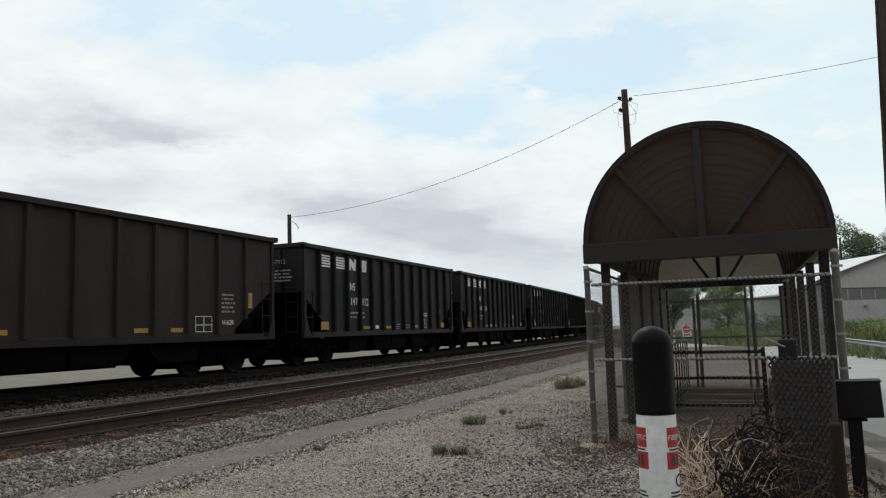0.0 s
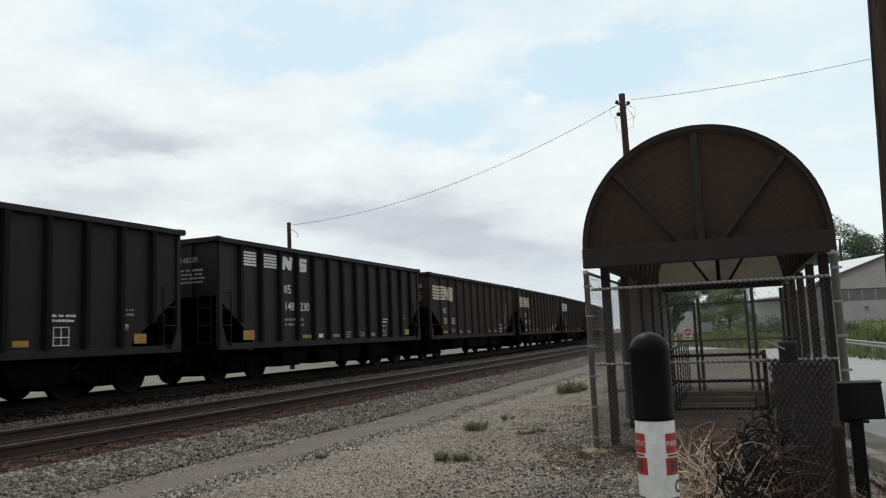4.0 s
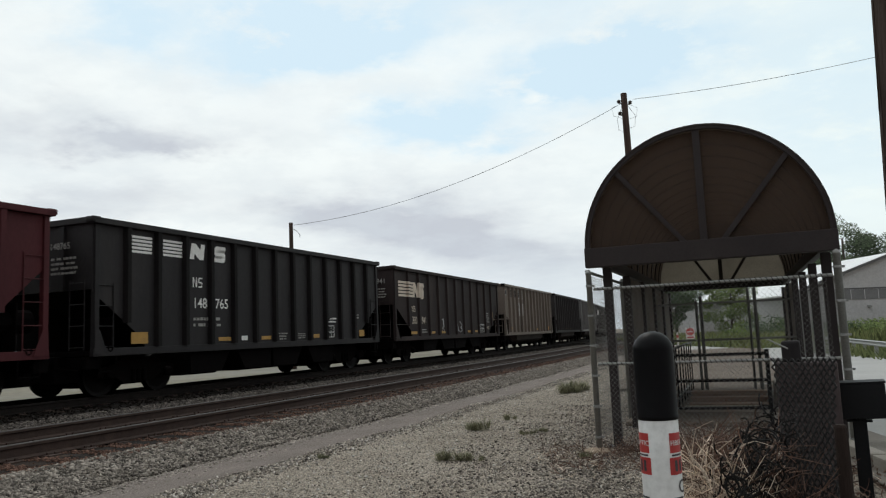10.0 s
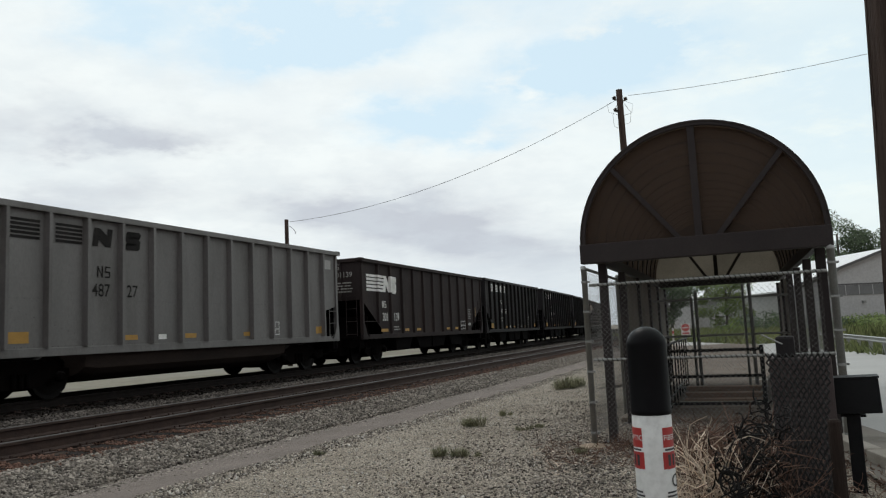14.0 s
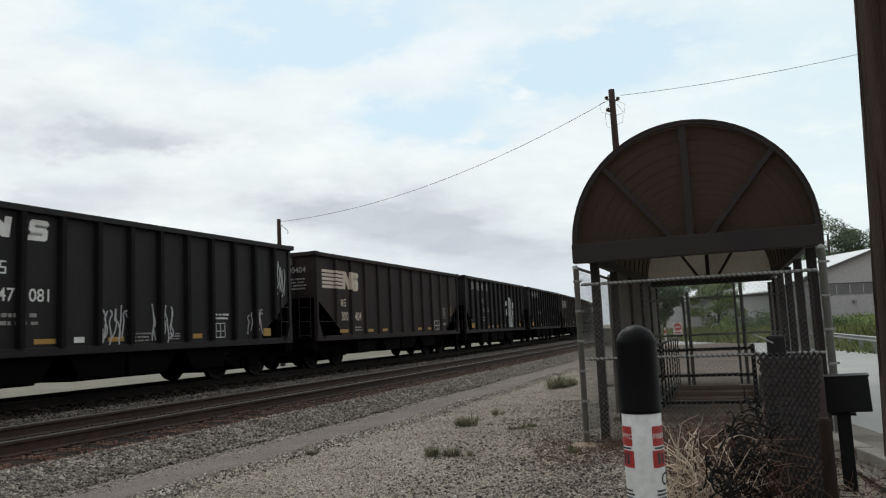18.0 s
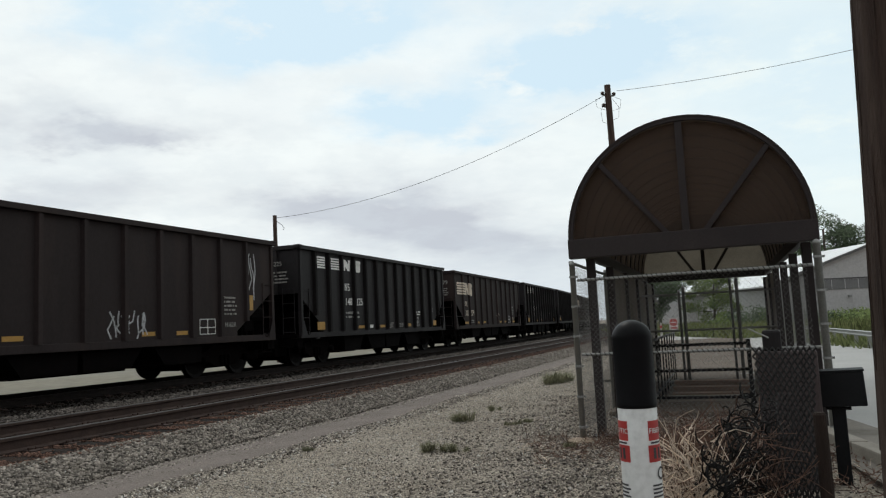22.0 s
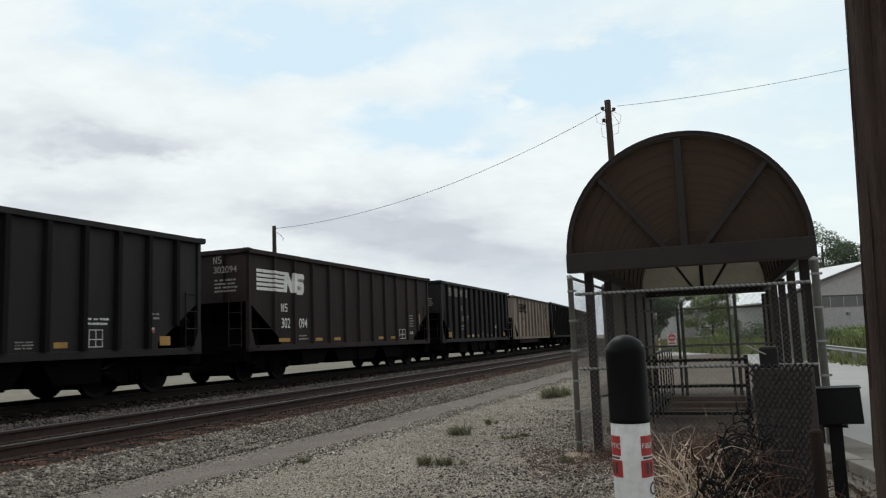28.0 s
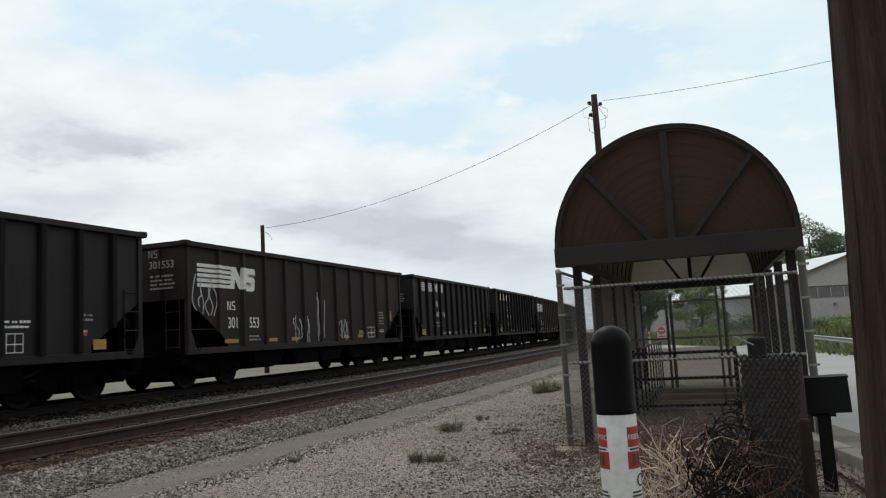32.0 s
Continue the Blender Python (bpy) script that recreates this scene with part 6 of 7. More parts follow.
# ---- marker post ----
def marker_post():
    t = thing("cable_marker_post", "white plastic cable marker post with a black domed cap", "marker post", at=Matrix.Translation((0.465, 1.735, 0)))
    r = 0.0438
    part("tube", Geo().lathe([(r, -0.05), (r, 1.2), (r - 0.004, 1.205)], 48), WHITE_PLASTIC, t, smooth=True)
    rc = 0.0450
    prof = [(rc - 0.001, 1.198), (rc + 0.0008, 1.2), (rc + 0.0008, 1.207), (rc, 1.209)] + [(rc, 1.353)]
    prof += [(rc * math.cos(a), 1.353 + rc * 0.95 * math.sin(a)) for a in [math.pi / 2 * k / 12 for k in range(1, 12)]] + [(0.002, 1.353 + rc * 0.95)]
    part("cap", Geo().lathe(prof, 48), BLACK_PLASTIC, t, "glossy black domed cap", True)

    def patch(a0, a1, z0, z1, mat, name, lift=0.0006, label=""):
        g, n = Geo(), 10
        v = [((r + lift) * math.cos(radians(a0 + (a1 - a0) * i / n)), (r + lift) * math.sin(radians(a0 + (a1 - a0) * i / n)), z) for i in range(n + 1) for z in (z0, z1)]
        g.add(v, [(2 * i, 2 * i + 2, 2 * i + 3, 2 * i + 1) for i in range(n)])
        return part(name, g, mat, t, label)

    def wrapped(text, h, a_mid, z, mat, lift=0.0012):
        me = lettering(text, h, mat)
        xs = [p.co.x for p in me.vertices]
        mid = (min(xs) + max(xs)) / 2
        for p in me.vertices:
            a = radians(a_mid) + (p.co.x - mid) / r
            p.co = ((r + lift) * math.cos(a), (r + lift) * math.sin(a), z + p.co.y)
        part("lettering", me, None, t)

    # two faces of labels, on either side of the seam that faces the camera
    for mid, words in ((-164, "OPTIC"), (-50, "FIBER")):
        patch(mid - 27, mid + 27, 1.128, 1.171, LABEL_RED, "label", label="red warning label")
        patch(mid - 30, mid + 30, 1.081, 1.118, LABEL_RED, "label", label="red label with dark figures")
        wrapped(words, 0.011, mid, 1.144, WHITE_PLASTIC)
        for k in (-1, 1):
            patch(mid + k * 9 - 5, mid + k * 9 + 5, 1.088, 1.112, INK, "figure_bar", 0.0012)
        patch(mid - 22, mid + 22, 1.121, 1.125, INK, "small_print", 0.0008)
        for k in range(4):
            patch(mid - 24, mid + 24 - 7 * (k % 2), 1.005 + 0.008 * k, 1.009 + 0.008 * k, INK, "small_print", 0.0008)
        patch(mid - 27, mid + 27, 0.965, 0.995, LABEL_RED, "label", label="red warning label")
    # round symbol under the labels
    for k in range(16):
        a0, a1 = 2 * math.pi * k / 16, 2 * math.pi * (k + 1) / 16
        v = []
        for rr, a in ((0.010, a0), (0.0145, a0), (0.0145, a1), (0.010, a1)):
            b = radians(-36) + rr * math.cos(a) / r
            v.append(((r + 0.0012) * math.cos(b), (r + 0.0012) * math.sin(b), 1.055 + rr * math.sin(a)))
        if k == 0:
            ring = Geo()
        ring.add(v, [(0, 1, 2, 3)])
    part("round_symbol", ring, INK, t, "dark ring symbol")
    return t


marker_post()


# ---- black box on a post, wooden post ----
def box_on_post():
    t = thing("meter_box", "black steel box on a square black post", "meter box", at=Matrix.Translation((3.224, 6.10, 0)) @ pose(0, 0, 0, 0, 0, -27))
    part("post", Geo().chamfer(-0.05, 0.05, -0.05, 0.05, -0.05, 0.62, 0.006), BLACK_PAINT, t)
    crooked = Matrix.Translation((0, 0, 0.75)) @ pose(0, 0, 0, 0, -2.0, 0) @ Matrix.Translation((0, 0, -0.75))
    part("box", Geo().chamfer(-0.33, 0.20, -0.12, 0.12, 0.625, 0.895, 0.008), BLACK_PAINT, t).matrix_basis = crooked
    part("lid", Geo().chamfer(-0.338, 0.208, -0.126, 0.13, 0.895, 0.91, 0.004), BLACK_PAINT, t).matrix_basis = crooked
    part("bracket", Geo().box(-0.09, 0.09, -0.06, 0.06, 0.595, 0.609), BLACK_PAINT, t)


box_on_post()
wp = thing("timber_post", "short brown weathered timber post", "post", at=Matrix.Translation((2.425, 4.82, 0)))
part("shaft", Geo().lathe([(0.042, -0.05), (0.041, 0.3), (0.039, 0.735), (0.03, 0.75)], 14), POST_WOOD, wp)


# ---- loose black chain-link ----
def loose_mesh():
    t = thing("loose_wire_mesh", "black chain-link sheet hanging loose in front of a dark grey box", "wire mesh")
    tl, tr, br, bl = Vector((2.44, 5.79, 1.13)), Vector((2.78, 5.49, 1.12)), Vector((2.31, 4.70, 0.02)), Vector((2.10, 4.90, 0.02))

    def place(i, j, nu=20.0, nv=36.0):
        u, w = (i + 0.5) / nu, j / nv
        p = tl.lerp(bl, w).lerp(tr.lerp(br, w), u)
        b = 0.03 * math.sin(3.0 * u + 2.0 * w) * w + 0.016 * math.sin(6 * w + 3 * u)
        return p + Vector((0.4, -0.9, 0.1)) * b

    tagged(part("wire_sheet", chain(Geo(), place, 20, 36, 0.0080, 5, 0.004, 3), BLACK_WIRE, t), kind="stuff")
    # a torn tongue of mesh curling over the weeds
    a, b, c, d = Vector((2.20, 5.10, 0.74)), Vector((2.10, 4.88, 0.12)), Vector((1.72, 4.62, 0.10)), Vector((1.68, 4.72, 0.58))

    def tongue(i, j, nu=11.0, nv=16.0):
        u, w = (i + 0.5) / nu, j / nv
        p = a.lerp(d, u).lerp(b.lerp(c, u), w)
        return p + Vector((0.1, -0.3, 0.35)) * (0.22 * math.sin(math.pi * u) * (1 - w) + 0.04 * math.sin(9 * u + 5 * w))

    tagged(part("wire_tongue", chain(Geo(), tongue, 11, 16, 0.0048, 4, 0.012, 4), BLACK_WIRE, t), kind="stuff")
    rnd = random.Random(5)
    e = Geo()
    for k in range(160):
        p = Vector((rnd.uniform(1.62, 2.25), 0, rnd.uniform(0.25, 0.84)))
        p.y = 3.05 + p.x + rnd.uniform(-0.25, 0.25)
        p.z *= 0.6 + 0.4 * (p.x - 1.55) / 0.6
        r = rnd.uniform(0.035, 0.10)
        a0 = rnd.uniform(0, 6)
        q = Vector((rnd.uniform(-1, 1), rnd.uniform(-1, 1), rnd.uniform(-1, 1))).normalized()
        s = q.orthogonal().normalized()
        c2 = q.cross(s)
        e.tube([p + s * r * math.cos(a0 + i * 0.5) + c2 * r * math.sin(a0 + i * 0.5) + q * 0.006 * i for i in range(rnd.randint(5, 10))], 0.0055, 5)
    tagged(part("wire_curl", e, BLACK_WIRE, t), kind="stuff")


loose_mesh()


# ---- dry weeds ----
def stems(name, label, mat, count, centre, spread, length, width, seed, lean=0.6, up=1.0, kind_name="dry weeds", curl=(0.05, 0.5)):
    rnd = random.Random(seed)
    g = Geo()
    for _ in range(count):
        a, d = rnd.uniform(0, 2 * math.pi), rnd.random() ** 0.6
        p = Vector((centre[0] + spread[0] * d * math.cos(a), centre[1] + spread[1] * d * math.sin(a), 0.0))
        b = rnd.uniform(0, 2 * math.pi)
        h = rnd.uniform(*length)
        dirn = Vector((math.cos(b) * rnd.uniform(0.05, lean), math.sin(b) * rnd.uniform(0.05, lean), up)).normalized()
        bend = Vector((rnd.uniform(-1, 1), rnd.uniform(-1, 1), -0.5)) * rnd.uniform(*curl)
        pts = [p + dirn * h * k / 4 + bend * h * (k / 4) ** 2 * 0.5 for k in range(5)]
        for q in pts:
            q.z = max(q.z, 0.01)
        g.tube(pts, width * rnd.uniform(0.6, 1.2), 3, width * 0.3, cap=False)
    return tagged(part(name, g, mat), label, kind_name, kind="stuff")


def tangle(name, label, mat, count, lo, hi, length, width, seed, rise=0.5, curl=1.2, kind_name="dry weeds"):
    """Broken and bent stems lying across one another, densest low down."""
    rnd = random.Random(seed)
    g = Geo()
    for _ in range(count):
        w = rnd.random() ** 1.5
        p = Vector((rnd.uniform(lo[0], hi[0]), rnd.uniform(lo[1], hi[1]), lo[2] + (hi[2] - lo[2]) * w))
        d = Vector((rnd.gauss(0, 1), rnd.gauss(0, 1), rnd.gauss(0, 0.7) + rise)).normalized()
        turn = Vector((rnd.gauss(0, 1), rnd.gauss(0, 1), rnd.gauss(0, 1) - 0.3)) * curl * rnd.random() ** 1.5
        h = rnd.uniform(*length)
        pts = []
        for k in range(6):
            pts.append(Vector((p.x, p.y, max(p.z, 0.008))))
            d = (d + turn * 0.22).normalized()
            if rnd.random() < 0.08:
                d = (d + Vector((rnd.gauss(0, 1), rnd.gauss(0, 1), rnd.gauss(0, 1)))).normalized()
            p = p + d * h / 5
        g.tube(pts, width * rnd.uniform(0.5, 1.25), 3, width * 0.35, cap=False)
    return tagged(part(name, g, mat), label, kind_name, kind="stuff")


tangle("straw_clump", "pale dry straw tangle beside the loose mesh", STRAW, 210, (1.48, 4.72, 0.0), (1.76, 5.20, 0.60), (0.12, 0.42), 0.0052, 21, 0.7, 1.6)
tangle("straw_clump", "bent pale dry straw caught under the loose mesh", STRAW, 170, (1.66, 4.70, 0.0), (2.00, 5.10, 0.42), (0.10, 0.34), 0.0046, 26, 0.2, 1.8)
tangle("dead_straw", "brown withered straw among the pale stems", DEAD_BROWN, 560, (1.52, 4.80, 0.0), (2.20, 5.45, 0.66), (0.12, 0.42), 0.0046, 27, 0.6, 1.6)
stems("straw_clump", "upright pale straw stems in the clump", STRAW, 46, (1.60, 4.95), (0.14, 0.2), (0.45, 0.82), 0.0046, 33, 0.5, curl=(0.2, 0.9))
tangle("dirt_litter", "brown leaf and straw litter round the fence post", DEAD_BROWN, 420, (1.0, 7.6, 0.0), (2.3, 9.2, 0.06), (0.05, 0.22), 0.005, 34, 0.0, 1.2)
tangle("straw_litter", "pale straw bits in the gravel by the fence post", STRAW, 90, (0.9, 7.2, 0.0), (2.0, 8.9, 0.04), (0.04, 0.16), 0.004, 35, 0.0, 1.0)
stems("straw_litter", "flattened dry straw on the ground", STRAW, 260, (1.95, 5.6), (0.3, 0.8), (0.1, 0.45), 0.0035, 22, 3.0, 0.5)
stems("dead_brambles", "tangled dead brown stems under the mesh", DEAD_BROWN, 520, (2.05, 5.6), (0.34, 0.6), (0.25, 0.82), 0.004, 23, 1.2)
stems("dead_weeds", "dead brown weeds in front of the walkway", DEAD_BROWN, 520, (2.65, 7.4), (0.6, 0.8), (0.12, 0.5), 0.004, 24, 1.2)
stems("fence_weeds", "brown dead grass along the foot of the fence", DEAD_BROWN, 300, (2.35, 8.65), (0.6, 0.3), (0.05, 0.3), 0.004, 25, 1.2)


tangle("leaf_litter", "brown dead leaves and twigs on the concrete path", DEAD_BROWN, 520, (2.95, 4.2, 0.06), (3.95, 7.6, 0.09), (0.03, 0.14), 0.006, 36, 0.0, 1.2, "leaf litter")
tangle("twig_litter", "pale twigs scattered beside the black post", STRAW, 60, (2.9, 4.6, 0.06), (3.8, 7.0, 0.09), (0.04, 0.18), 0.004, 37, 0.0, 0.8, "leaf litter")
for k in range(3):
    kerb = Geo().chamfer(-0.09, 0.09, -0.62, 0.62, -0.05, 0.11, 0.02).mesh("kerb_block", CONCRETE)
    kb = tagged(part("kerb_block", kerb, None), "worn concrete kerb block beside the path", "kerb", "kerb blocks")
    kb.matrix_basis = pose(3.62 + 0.20 * k, 5.2 + 1.27 * k, 0.05, 0, 0, -9)


def weed(x, y, size, seed, n=420):
    rnd = random.Random(seed)
    g = Geo()
    tufts = [(rnd.gauss(0, size * 0.32), rnd.gauss(0, size * 0.2), rnd.uniform(0.5, 1.0)) for _ in range(5)]
    for _ in range(n):
        cx, cy, k = rnd.choice(tufts)
        a = rnd.uniform(0, 2 * math.pi)
        p = Vector((cx + rnd.gauss(0, size * 0.09), cy + rnd.gauss(0, size * 0.09), 0.0))
        d = Vector((math.cos(a), math.sin(a), rnd.uniform(0.5, 3.0))).normalized()
        h = size * k * rnd.uniform(0.2, 0.85)
        s = d.cross(Vector((0, 0, 1))).normalized() * size * rnd.uniform(0.008, 0.02)
        m = p + d * h * 0.55
        e = p + d * h - Vector((0, 0, h * 0.15))
        g.add([p, m - s, e, m + s], [(0, 1, 2, 3)])
    ob = part("weed", g, WEED)
    ob.matrix_basis = Matrix.Translation((x, y, ground_height(x, y)))
    return tagged(ob, "small green-grey weed in the gravel", "weed", "weeds in the gravel")


for i, (x, y, s) in enumerate([(0.31, 11.4, 0.36), (-0.06, 8.75, 0.27), (0.12, 8.65, 0.20), (2.75, 17.4, 0.55), (3.0, 17.9, 0.5), (0.95, 12.6, 0.2), (-1.55, 9.2, 0.12), (1.05, 10.6, 0.16), (1.3, 10.8, 0.13), (1.45, 8.5, 0.16)]):
    weed(x, y, s, 60 + i)


# ---- utility poles and wires ----
def pole(name, label, x, y, top, r0, r1, lean=(0, 0), gear=True):
    t = thing(name, label, "utility pole", at=Matrix.Translation((x, y, 0)))
    n = 9
    pts = [(lean[0] * k / n, lean[1] * k / n, -0.3 + (top + 0.3) * k / n) for k in range(n + 1)]
    part("shaft", Geo().tube(pts, r0, 20, r1), POLE_WOOD, t, smooth=True)
    if gear:
        for k, (dx, dz) in enumerate(((-0.22, -0.45), (0.24, -0.5), (-0.2, -0.95))):
            part("bracket", Geo().tube([(lean[0], lean[1], top + dz), (lean[0] + dx, lean[1], top + dz + 0.05)], 0.03, 6), GALV, t)
            part("insulator", Geo().lathe([(0.05, 0), (0.09, 0.03), (0.05, 0.06), (0.09, 0.09), (0.04, 0.14)], 10, (lean[0] + dx, lean[1])), PORCELAIN, t).location.z = top + dz + 0.05
        for k, (sx, sz) in enumerate(((-0.5, -0.7), (0.55, -0.75), (0.45, -1.15), (-0.3, -1.3))):
            part("jumper_wire", Geo().tube([(lean[0] + sx * 0.1, lean[1], top - 0.4), (lean[0] + sx, lean[1] + 0.1, top + sz * 0.8), (lean[0] + sx * 0.9, lean[1] + 0.1, top + sz - 0.2), (lean[0] + sx * 0.2, lean[1], top + sz - 0.35)], 0.007, 5), CABLE, t)
    return t


near = pole("utility_pole", "large weathered brown timber pole with long checks", 1.71, 2.71, 9.0, 0.158, 0.12, (0.30, -0.03), False)
ck = random.Random(8)
for k in range(46):
    a = radians(ck.uniform(150, 330))
    z = ck.uniform(0.5, 3.2)
    h = ck.uniform(0.12, 0.7)
    rr = 0.158 - 0.038 * (z + 0.3) / 9.3
    da = ck.uniform(-0.05, 0.05)
    pts = [(0.30 * (z + 0.3 + h * q) / 9.3 + rr * math.cos(a + da * q), -0.03 * (z + 0.3 + h * q) / 9.3 + rr * math.sin(a + da * q), z + h * q) for q in (0, 0.33, 0.66, 1)]
    part("splinter", Geo().tube(pts, 0.0035, 4, 0.001), POLE_WOOD, near)
pole("utility_pole", "slim timber utility pole beyond the railway", -7.99, 38.99, 7.64, 0.13, 0.10, (-0.05, 0), False)
pole("utility_pole", "timber utility pole with insulators behind the shelter", 7.72, 30.05, 10.99, 0.17, 0.125, (-0.12, 0), True)


def wire(a, b, sag, r=0.014):
    a, b = Vector(a), Vector(b)
    pts = []
    for k in range(25):
        u = k / 24
        p = a.lerp(b, u)
        p.z -= sag * 4 * u * (1 - u)
        pts.append(p)
    return tagged(part("overhead_wire", Geo().tube(pts, r, 5), CABLE), "thin dark overhead wire between timber poles", "overhead wire")


wire((-7.95, 38.95, 7.5), (7.32, 30.1, 10.5), 0.85, 0.010)
wire((7.95, 30.0, 10.72), (26.0, 20.0, 12.1), 0.75, 0.009)
lw = thing("pole_hook", "small steel wire hook near the top of the slim pole", "wire hook", at=Matrix.Translation((-7.9, 38.95, 7.0)))
part("hook", Geo().tube([(0, 0, 0.3), (0.2, 0, 0.15), (0.35, 0, -0.05), (0.3, 0, -0.15)], 0.015, 5), CABLE, lw)


# ---- road side ----
def guard_rail():
    t = thing("guard_rail", "galvanised steel guard rail at the road edge", "guard rail")
    a, b = Vector((16.5, 31.6, 0)), Vector((13.7, 23.3, 0))
    d = (b - a).normalized()
    q = Vector((d.y, -d.x, 0))
    a = a - d * 6
    b = b + d * 10
    prof = [(0.0, 0.60), (0.05, 0.57), (0.0, 0.53), (0.0, 0.49), (0.05, 0.45), (0.0, 0.41)]
    v, f = [], []
    for p in (a, b):
        v += [p + q * o + Vector((0, 0, z + 0.02)) for o, z in prof]
    f = [(i, i + 1, len(prof) + i + 1, len(prof) + i) for i in range(len(prof) - 1)]
    part("beam", Geo().add(v, f), GALV, t)
    n = 12
    for k in range(n):
        p = a.lerp(b, (k + 0.5) / n) - q * 0.06
        part("post", Geo().box(p.x - 0.05, p.x + 0.05, p.y - 0.05, p.y + 0.05, -0.05, 0.6), GALV, t)


def leaf_cloud(g, centre, radius, count, size, rnd, flat=1.0):
    for _ in range(count):
        d = Vector((rnd.gauss(0, 1), rnd.gauss(0, 1), rnd.gauss(0, 1))).normalized() * rnd.random() ** 0.4
        p = Vector(centre) + Vector((d.x * radius[0], d.y * radius[1], d.z * radius[2]))
        if p.z < 0.03:
            p.z = rnd.uniform(0.03, 0.3)
        a = Vector((rnd.gauss(0, 1), rnd.gauss(0, 1), rnd.gauss(0, 1) * flat)).normalized() * size * rnd.uniform(0.6, 1.3)
        b = a.orthogonal().normalized() * size * rnd.uniform(0.3, 0.6)
        g.add([p - a, p - b, p + a, p + b], [(0, 1, 2, 3)])


def tree(x, y, height, crown_r, clumps, seed, mat, trunk_h=0.35, label="leafy deciduous tree in full summer leaf"):
    t = thing("tree", label, "tree", "background trees", at=Matrix.Translation((x, y, 0)))
    rnd = random.Random(seed)
    tr = Geo().tube([(0, 0, -0.2), (0.1, 0.05, height * 0.25), (0.05, -0.1, height * 0.5), (0.2, 0, height * 0.8)], height * 0.028, 10, height * 0.008)
    part("trunk", tr, BARK, t, smooth=True)
    g = Geo()
    for k in range(clumps):
        a = rnd.uniform(0, 2 * math.pi)
        d = crown_r * rnd.random() ** 0.5
        z = height * rnd.uniform(trunk_h, 0.92)
        w = 1.0 - 0.55 * abs(z / height - 0.6)
        c = (d * w * math.cos(a), d * w * math.sin(a), z)
        r = crown_r * rnd.uniform(0.22, 0.42)
        part("limb", Geo().tube([(0.05, 0, height * rnd.uniform(0.2, 0.5)), (c[0] * 0.5, c[1] * 0.5, z * 0.8), c], height * 0.008, 5, 0.02), BARK, t) if k % 3 == 0 else None
        leaf_cloud(g, c, (r, r, r * 0.75), 420, crown_r * 0.038, rnd)
    tagged(part("crown", g, mat, t), kind="stuff")
    return t


def bush(x, y, rx, ry, rz, count, seed, mat, size=0.14, label="overgrown green roadside shrub"):
    rnd = random.Random(seed)
    g = Geo()
    for k in range(7):
        c = (rnd.uniform(-0.7, 0.7) * rx, rnd.uniform(-0.7, 0.7) * ry, rz * rnd.uniform(0.2, 0.7))
        leaf_cloud(g, c, (rx * 0.5, ry * 0.5, rz * 0.5), count // 7, size, rnd)
    ob = part("shrub", g, mat)
    ob.matrix_basis = Matrix.Translation((x, y, 0))
    return tagged(ob, label, "shrub", "roadside shrubs")


guard_rail()
# verge of long grass behind the rail and a hedge before the shed
GR = random.Random(31)
g = Geo()
for _ in range(9000):
    u = GR.random()
    p = Vector((15.8, 31.5, 0)).lerp(Vector((13.9, 20.5, 0)), u) + Vector((GR.uniform(-0.3, 14), GR.uniform(-1.0, 3.0), 0))
    h = GR.uniform(0.12, 0.5)
    w = GR.uniform(0.02, 0.05)
    l = Vector((GR.uniform(-0.25, 0.25), GR.uniform(-0.25, 0.25), h))
    g.add([p - Vector((w, 0, 0)), p + Vector((w, 0, 0)), p + l], [(0, 1, 2)])
tagged(part("long_grass", g, GRASS), "long yellow-green grass on the verge", "grass", kind="stuff")
g = Geo()
for _ in range(7000):
    p = Vector((GR.uniform(16.0, 26.5), GR.uniform(40, 72), 0))
    h = GR.uniform(0.3, 0.95)
    l = Vector((GR.uniform(-0.4, 0.4), GR.uniform(-0.4, 0.4), h))
    g.add([p - Vector((0.07, 0, 0)), p + Vector((0.07, 0, 0)), p + l], [(0, 1, 2)])
tagged(part("far_grass", g, GRASS), "rough yellow-green grass bank across the road", "grass", kind="stuff")
for i, (x, y, rx, ry, rz) in enumerate([(23.5, 56, 2.2, 2.2, 1.7), (26, 58, 2.4, 2.2, 1.6), (28.5, 60, 2.4, 2, 1.3), (31, 60.5, 2.4, 2, 1.2), (33.6, 61, 2.6, 2, 1.3), (36.5, 61, 2.6, 2, 1.3), (39.5, 61, 2.6, 2, 1.3), (42.5, 61, 2.6, 2, 1.4),
                                        (20.5, 54, 1.6, 1.6, 1.1), (25.0, 49, 2.0, 2.0, 1.1), (28.0, 51, 2.2, 2.2, 1.1), (31.0, 53, 2.2, 2.2, 1.1), (34, 55, 2.2, 2.2, 1.1), (45.5, 60, 2.8, 2, 1.5)]):
    bush(x, y, rx, ry, rz, 1500, 80 + i, LEAF_LIGHT if i % 3 else LEAF)


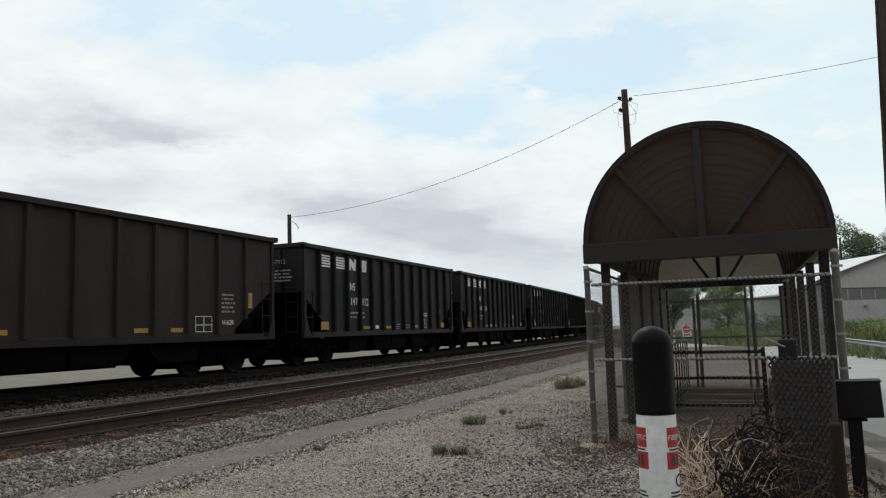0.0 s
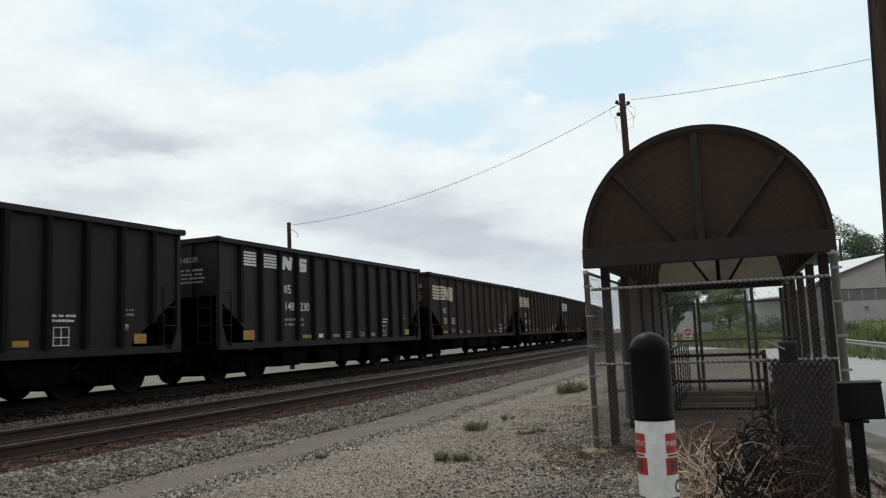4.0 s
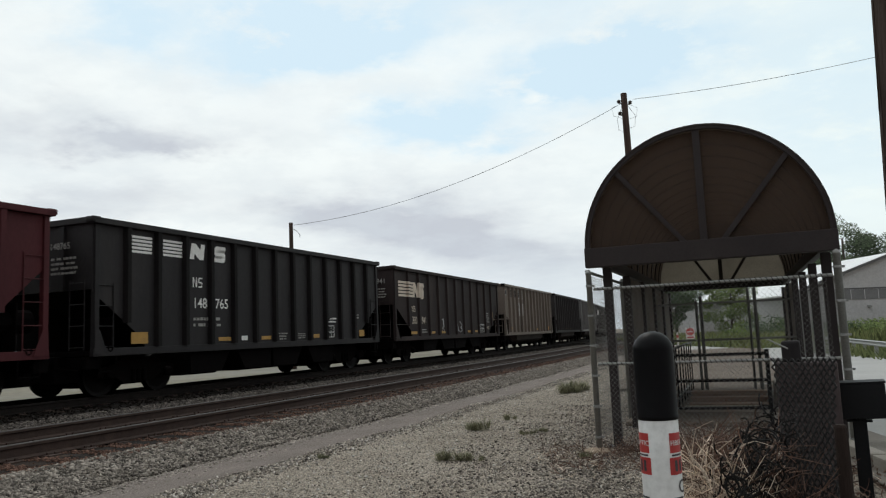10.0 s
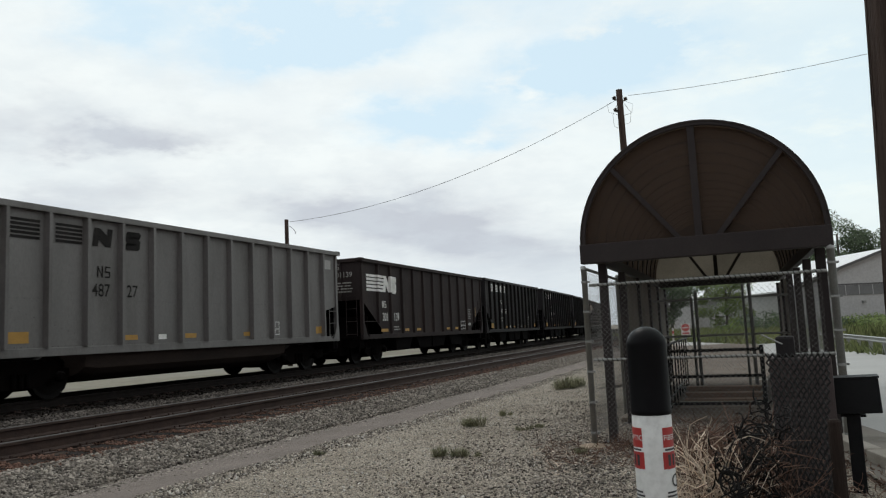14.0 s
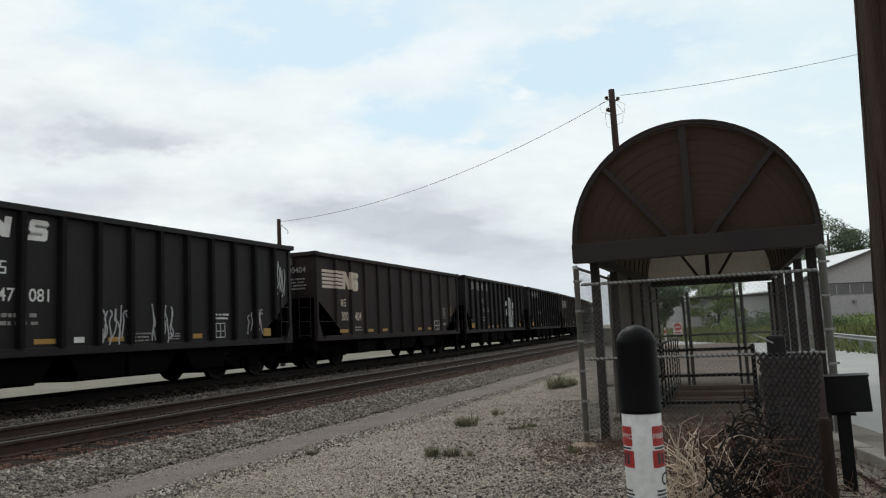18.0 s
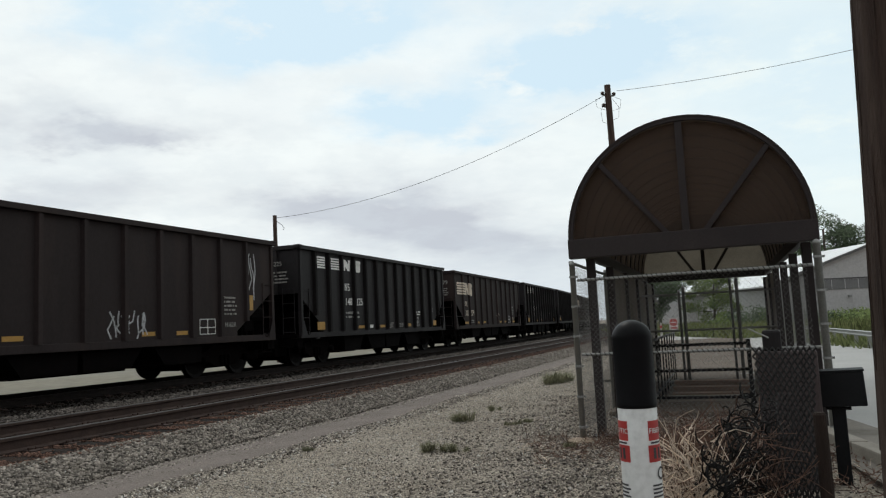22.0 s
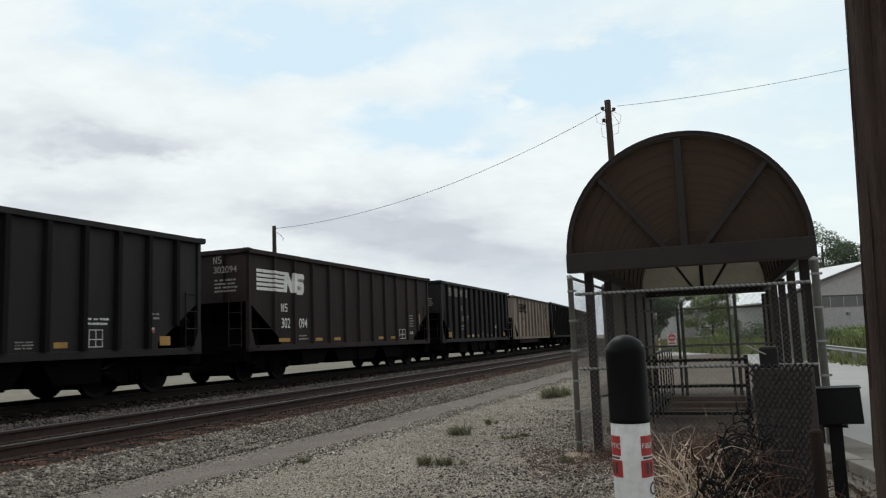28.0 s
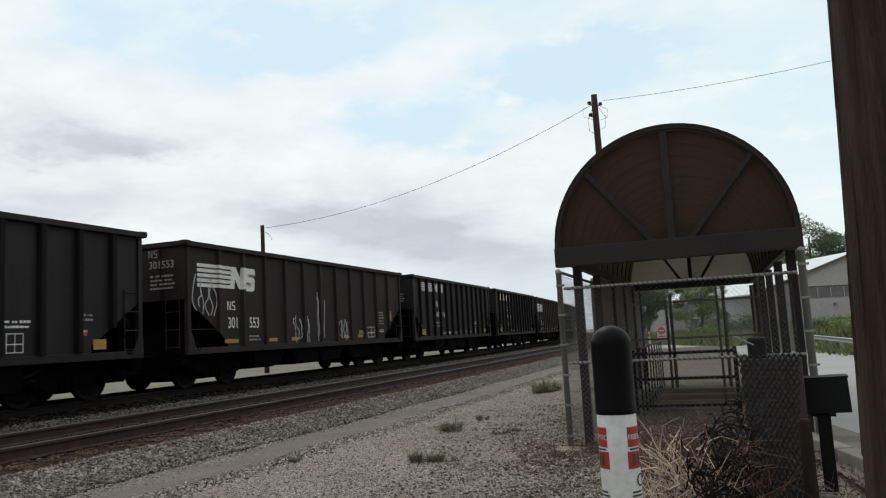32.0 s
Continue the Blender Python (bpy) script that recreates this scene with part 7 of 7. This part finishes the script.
def shed():
    """Gable end towards the tracks, the long wall running back from its near corner."""
    t = thing("warehouse_shed", "grey metal-clad shed with a white gabled roof", "shed", at=pose(28.6, 63.9, 0, 0, 0, 3))
    half, e, rh, n = 9.4, 3.57, 6.77, 26.0
    g = Geo().prism([(0, -0.1), (2 * half, -0.1), (2 * half, e), (half, rh), (0, e)], 0.0, 0.3)
    part("gable_wall", g, SHED_WALL, t)
    part("gable_wall", Geo().prism([(0, -0.1), (2 * half, -0.1), (2 * half, e), (half, rh), (0, e)], n - 0.3, n), SHED_WALL, t)
    for x in (0.0, 2 * half - 0.3):
        part("side_wall", Geo().box(x, x + 0.3, 0.301, n - 0.301, -0.1, e), SHED_WALL, t)
    k = (rh - e) / half
    for x0, z0, x1, z1 in ((-0.35, e - 0.35 * k, half, rh), (2 * half + 0.35, e - 0.35 * k, half, rh)):
        v = [(x0, -0.3, z0 + 0.02), (x0, n + 0.3, z0 + 0.02), (x1, n + 0.3, z1 + 0.02), (x1, -0.3, z1 + 0.02)]
        v += [(x, y, z + 0.12) for x, y, z in v]
        part("roof_slope", Geo().add(v, [(0, 1, 2, 3), (7, 6, 5, 4), (0, 4, 5, 1), (1, 5, 6, 2), (2, 6, 7, 3), (3, 7, 4, 0)]), SHED_ROOF, t, "bright white metal roof slope")
        v = [(x0, -0.34, z0 - 0.12), (x1, -0.34, z1 - 0.12), (x1, -0.34, z1 + 0.10), (x0, -0.34, z0 + 0.10)]
        v += [(x, -0.301, z) for x, y, z in v]
        part("barge_board", Geo().add(v, [(0, 1, 2, 3), (7, 6, 5, 4), (0, 4, 5, 1), (1, 5, 6, 2), (2, 6, 7, 3), (3, 7, 4, 0)]), TRIM_GREY, t, "dark edge trim of the roof")
    seam = Geo().box(-0.015, 0.015, -0.010, 0.0, 0.0, 3.0).mesh("cladding_seam", SHED_WALL)
    for j in range(24):
        part("cladding_seam", seam, None, t).matrix_basis = Matrix.Translation((0.4 + 0.78 * j, -0.001, 0))
    part("trim_band", Geo().box(3.2, 2 * half - 3.2, -0.04, -0.002, 3.88, 4.0), TRIM_GREY, t)
    for j in range(10):
        x = 3.3 + j * 1.2
        w = part("window", Geo().box(x, x + 1.14, -0.05, -0.002, 3.02, 3.86), SHED_GLASS, t, "dusty ribbon window pane")
        part("mullion", Geo().box(x + 1.14, x + 1.2, -0.06, -0.002, 3.02, 3.86), SHED_WALL, w)
    part("wall_lamp", Geo().chamfer(7.0, 7.25, -0.3, -0.01, 2.3, 2.5, 0.03), GALV, t)


shed()
tree(47.5, 90, 13.8, 4.6, 38, 41, LEAF)
tree(54.5, 92, 12.6, 4.4, 36, 42, LEAF)
tree(61, 94, 13.5, 5.0, 36, 43, LEAF)
tree(51.0, 98, 10.5, 5.0, 30, 46, LEAF, 0.15)
tree(24.0, 80, 6.2, 3.2, 30, 44, LEAF, 0.2)
tree(24.6, 66, 5.6, 2.6, 30, 45, LEAF_LIGHT, 0.15)
tree(44.0, 100, 9.5, 5.0, 28, 49, LEAF, 0.15)


def house():
    t = thing("small_house", "small cream house with a grey gable roof", "house", at=Matrix.Translation((29.0, 92.0, 0)) @ pose(0, 0, 0, 0, 0, -15))
    part("wall", Geo().box(-4, 3, 0, 7, -0.1, 3.2), HOUSE_WALL, t)
    part("roof", Geo().prism([(-4.4, 3.2), (3.4, 3.2), (-0.5, 5.4)], -0.4, 7.4), HOUSE_ROOF, t)
    for x in (-2.8, 0.8):
        w = part("window", Geo().box(x, x + 1.2, -0.05, -0.002, 1.0, 2.3), WINDOW_DARK, t)
        part("frame", Geo().box(x - 0.1, x + 1.3, -0.03, -0.001, 0.9, 0.999), SIGN_WHITE, w)
    part("door", Geo().box(-0.9, 0.1, -0.06, -0.002, -0.05, 2.05), HOUSE_ROOF, t)


house()


def road_sign():
    t = thing("road_sign", "white and red road sign on a thin post", "road sign", at=Matrix.Translation((15.1, 47.5, 0)) @ pose(0, 0, 0, 0, 0, -18))
    part("post", Geo().box(-0.03, 0.03, -0.03, 0.03, -0.05, 1.4), GALV, t)
    pl = part("plate", Geo().chamfer(-0.27, 0.27, -0.05, -0.031, 0.56, 1.28, 0.006), SIGN_WHITE, t)
    disc = [(0.235 * math.cos(k * math.pi / 12), 1.02 + 0.235 * math.sin(k * math.pi / 12)) for k in range(24)]
    dk = part("red_disc", Geo().prism(disc, -0.056, -0.0505), RED_DOT, pl)
    part("white_bar", Geo().box(-0.17, 0.17, -0.060, -0.0565, 0.985, 1.055), SIGN_WHITE, dk)
    part("red_band", Geo().box(-0.2, 0.2, -0.056, -0.0505, 0.62, 0.72), RED_DOT, pl)


road_sign()
for i, (x, y) in enumerate(((12.9, 44.0), (13.6, 45.2), (23.4, 52.0))):
    t = thing("delineator_post", "short white delineator post", "delineator", "delineator posts", at=Matrix.Translation((x, y, 0)))
    part("shaft", Geo().lathe([(0.06, -0.05), (0.055, 1.0), (0.02, 1.05)], 10), SIGN_WHITE, t)
    part("band", Geo().lathe([(0.061, 0.72), (0.061, 0.88)], 10), RED_DOT, t)

# footing of the fence post
ft = part("post_footing", Geo().lathe([(0.0, -0.02), (0.17, -0.01), (0.15, 0.015), (0.1, 0.03), (0.05, 0.035)], 9), FOOTING)
ft.matrix_basis = SHELTER @ Matrix.Translation((-0.02, -0.05, 0.01))
tagged(ft, "crumbling tan concrete footing of a fence post", "footing")


# ---- what moves ----
def motions():
    for car, front, n in TRAIN:
        walk(car, [(float(t), car_pose(front, n, t)) for t in range(0, 33)])
        # wheels turn while their car passes the camera
        t0 = max(0.0, (front - 42.0) / SPEED)
        t1 = min(32.0, (front + n + 18.0) / SPEED)
        if t1 <= t0:
            continue
        k0, k1 = math.ceil(t0 * FPS), math.floor(t1 * FPS)
        turn = math.degrees((travelled(t1) - travelled(t0)) / max(t1 - t0, 0.1) / FPS / 0.455)
        for truck in [o for o in car.children if o.name.startswith("truck")]:
            for w in [o for o in truck.children if o.name.startswith("wheelset")]:
                x, y, z = w.location
                spin = [(k / FPS, pose(x, y, z, 0, turn * (k - k0), 0)) for k in range(k0, k1 + 1)]
                rows = [(0.0, spin[0][1])] * (k0 > 0) + spin + [(32.0, spin[-1][1])] * (k1 < 32 * FPS)
                walk(w, rows)


motions()
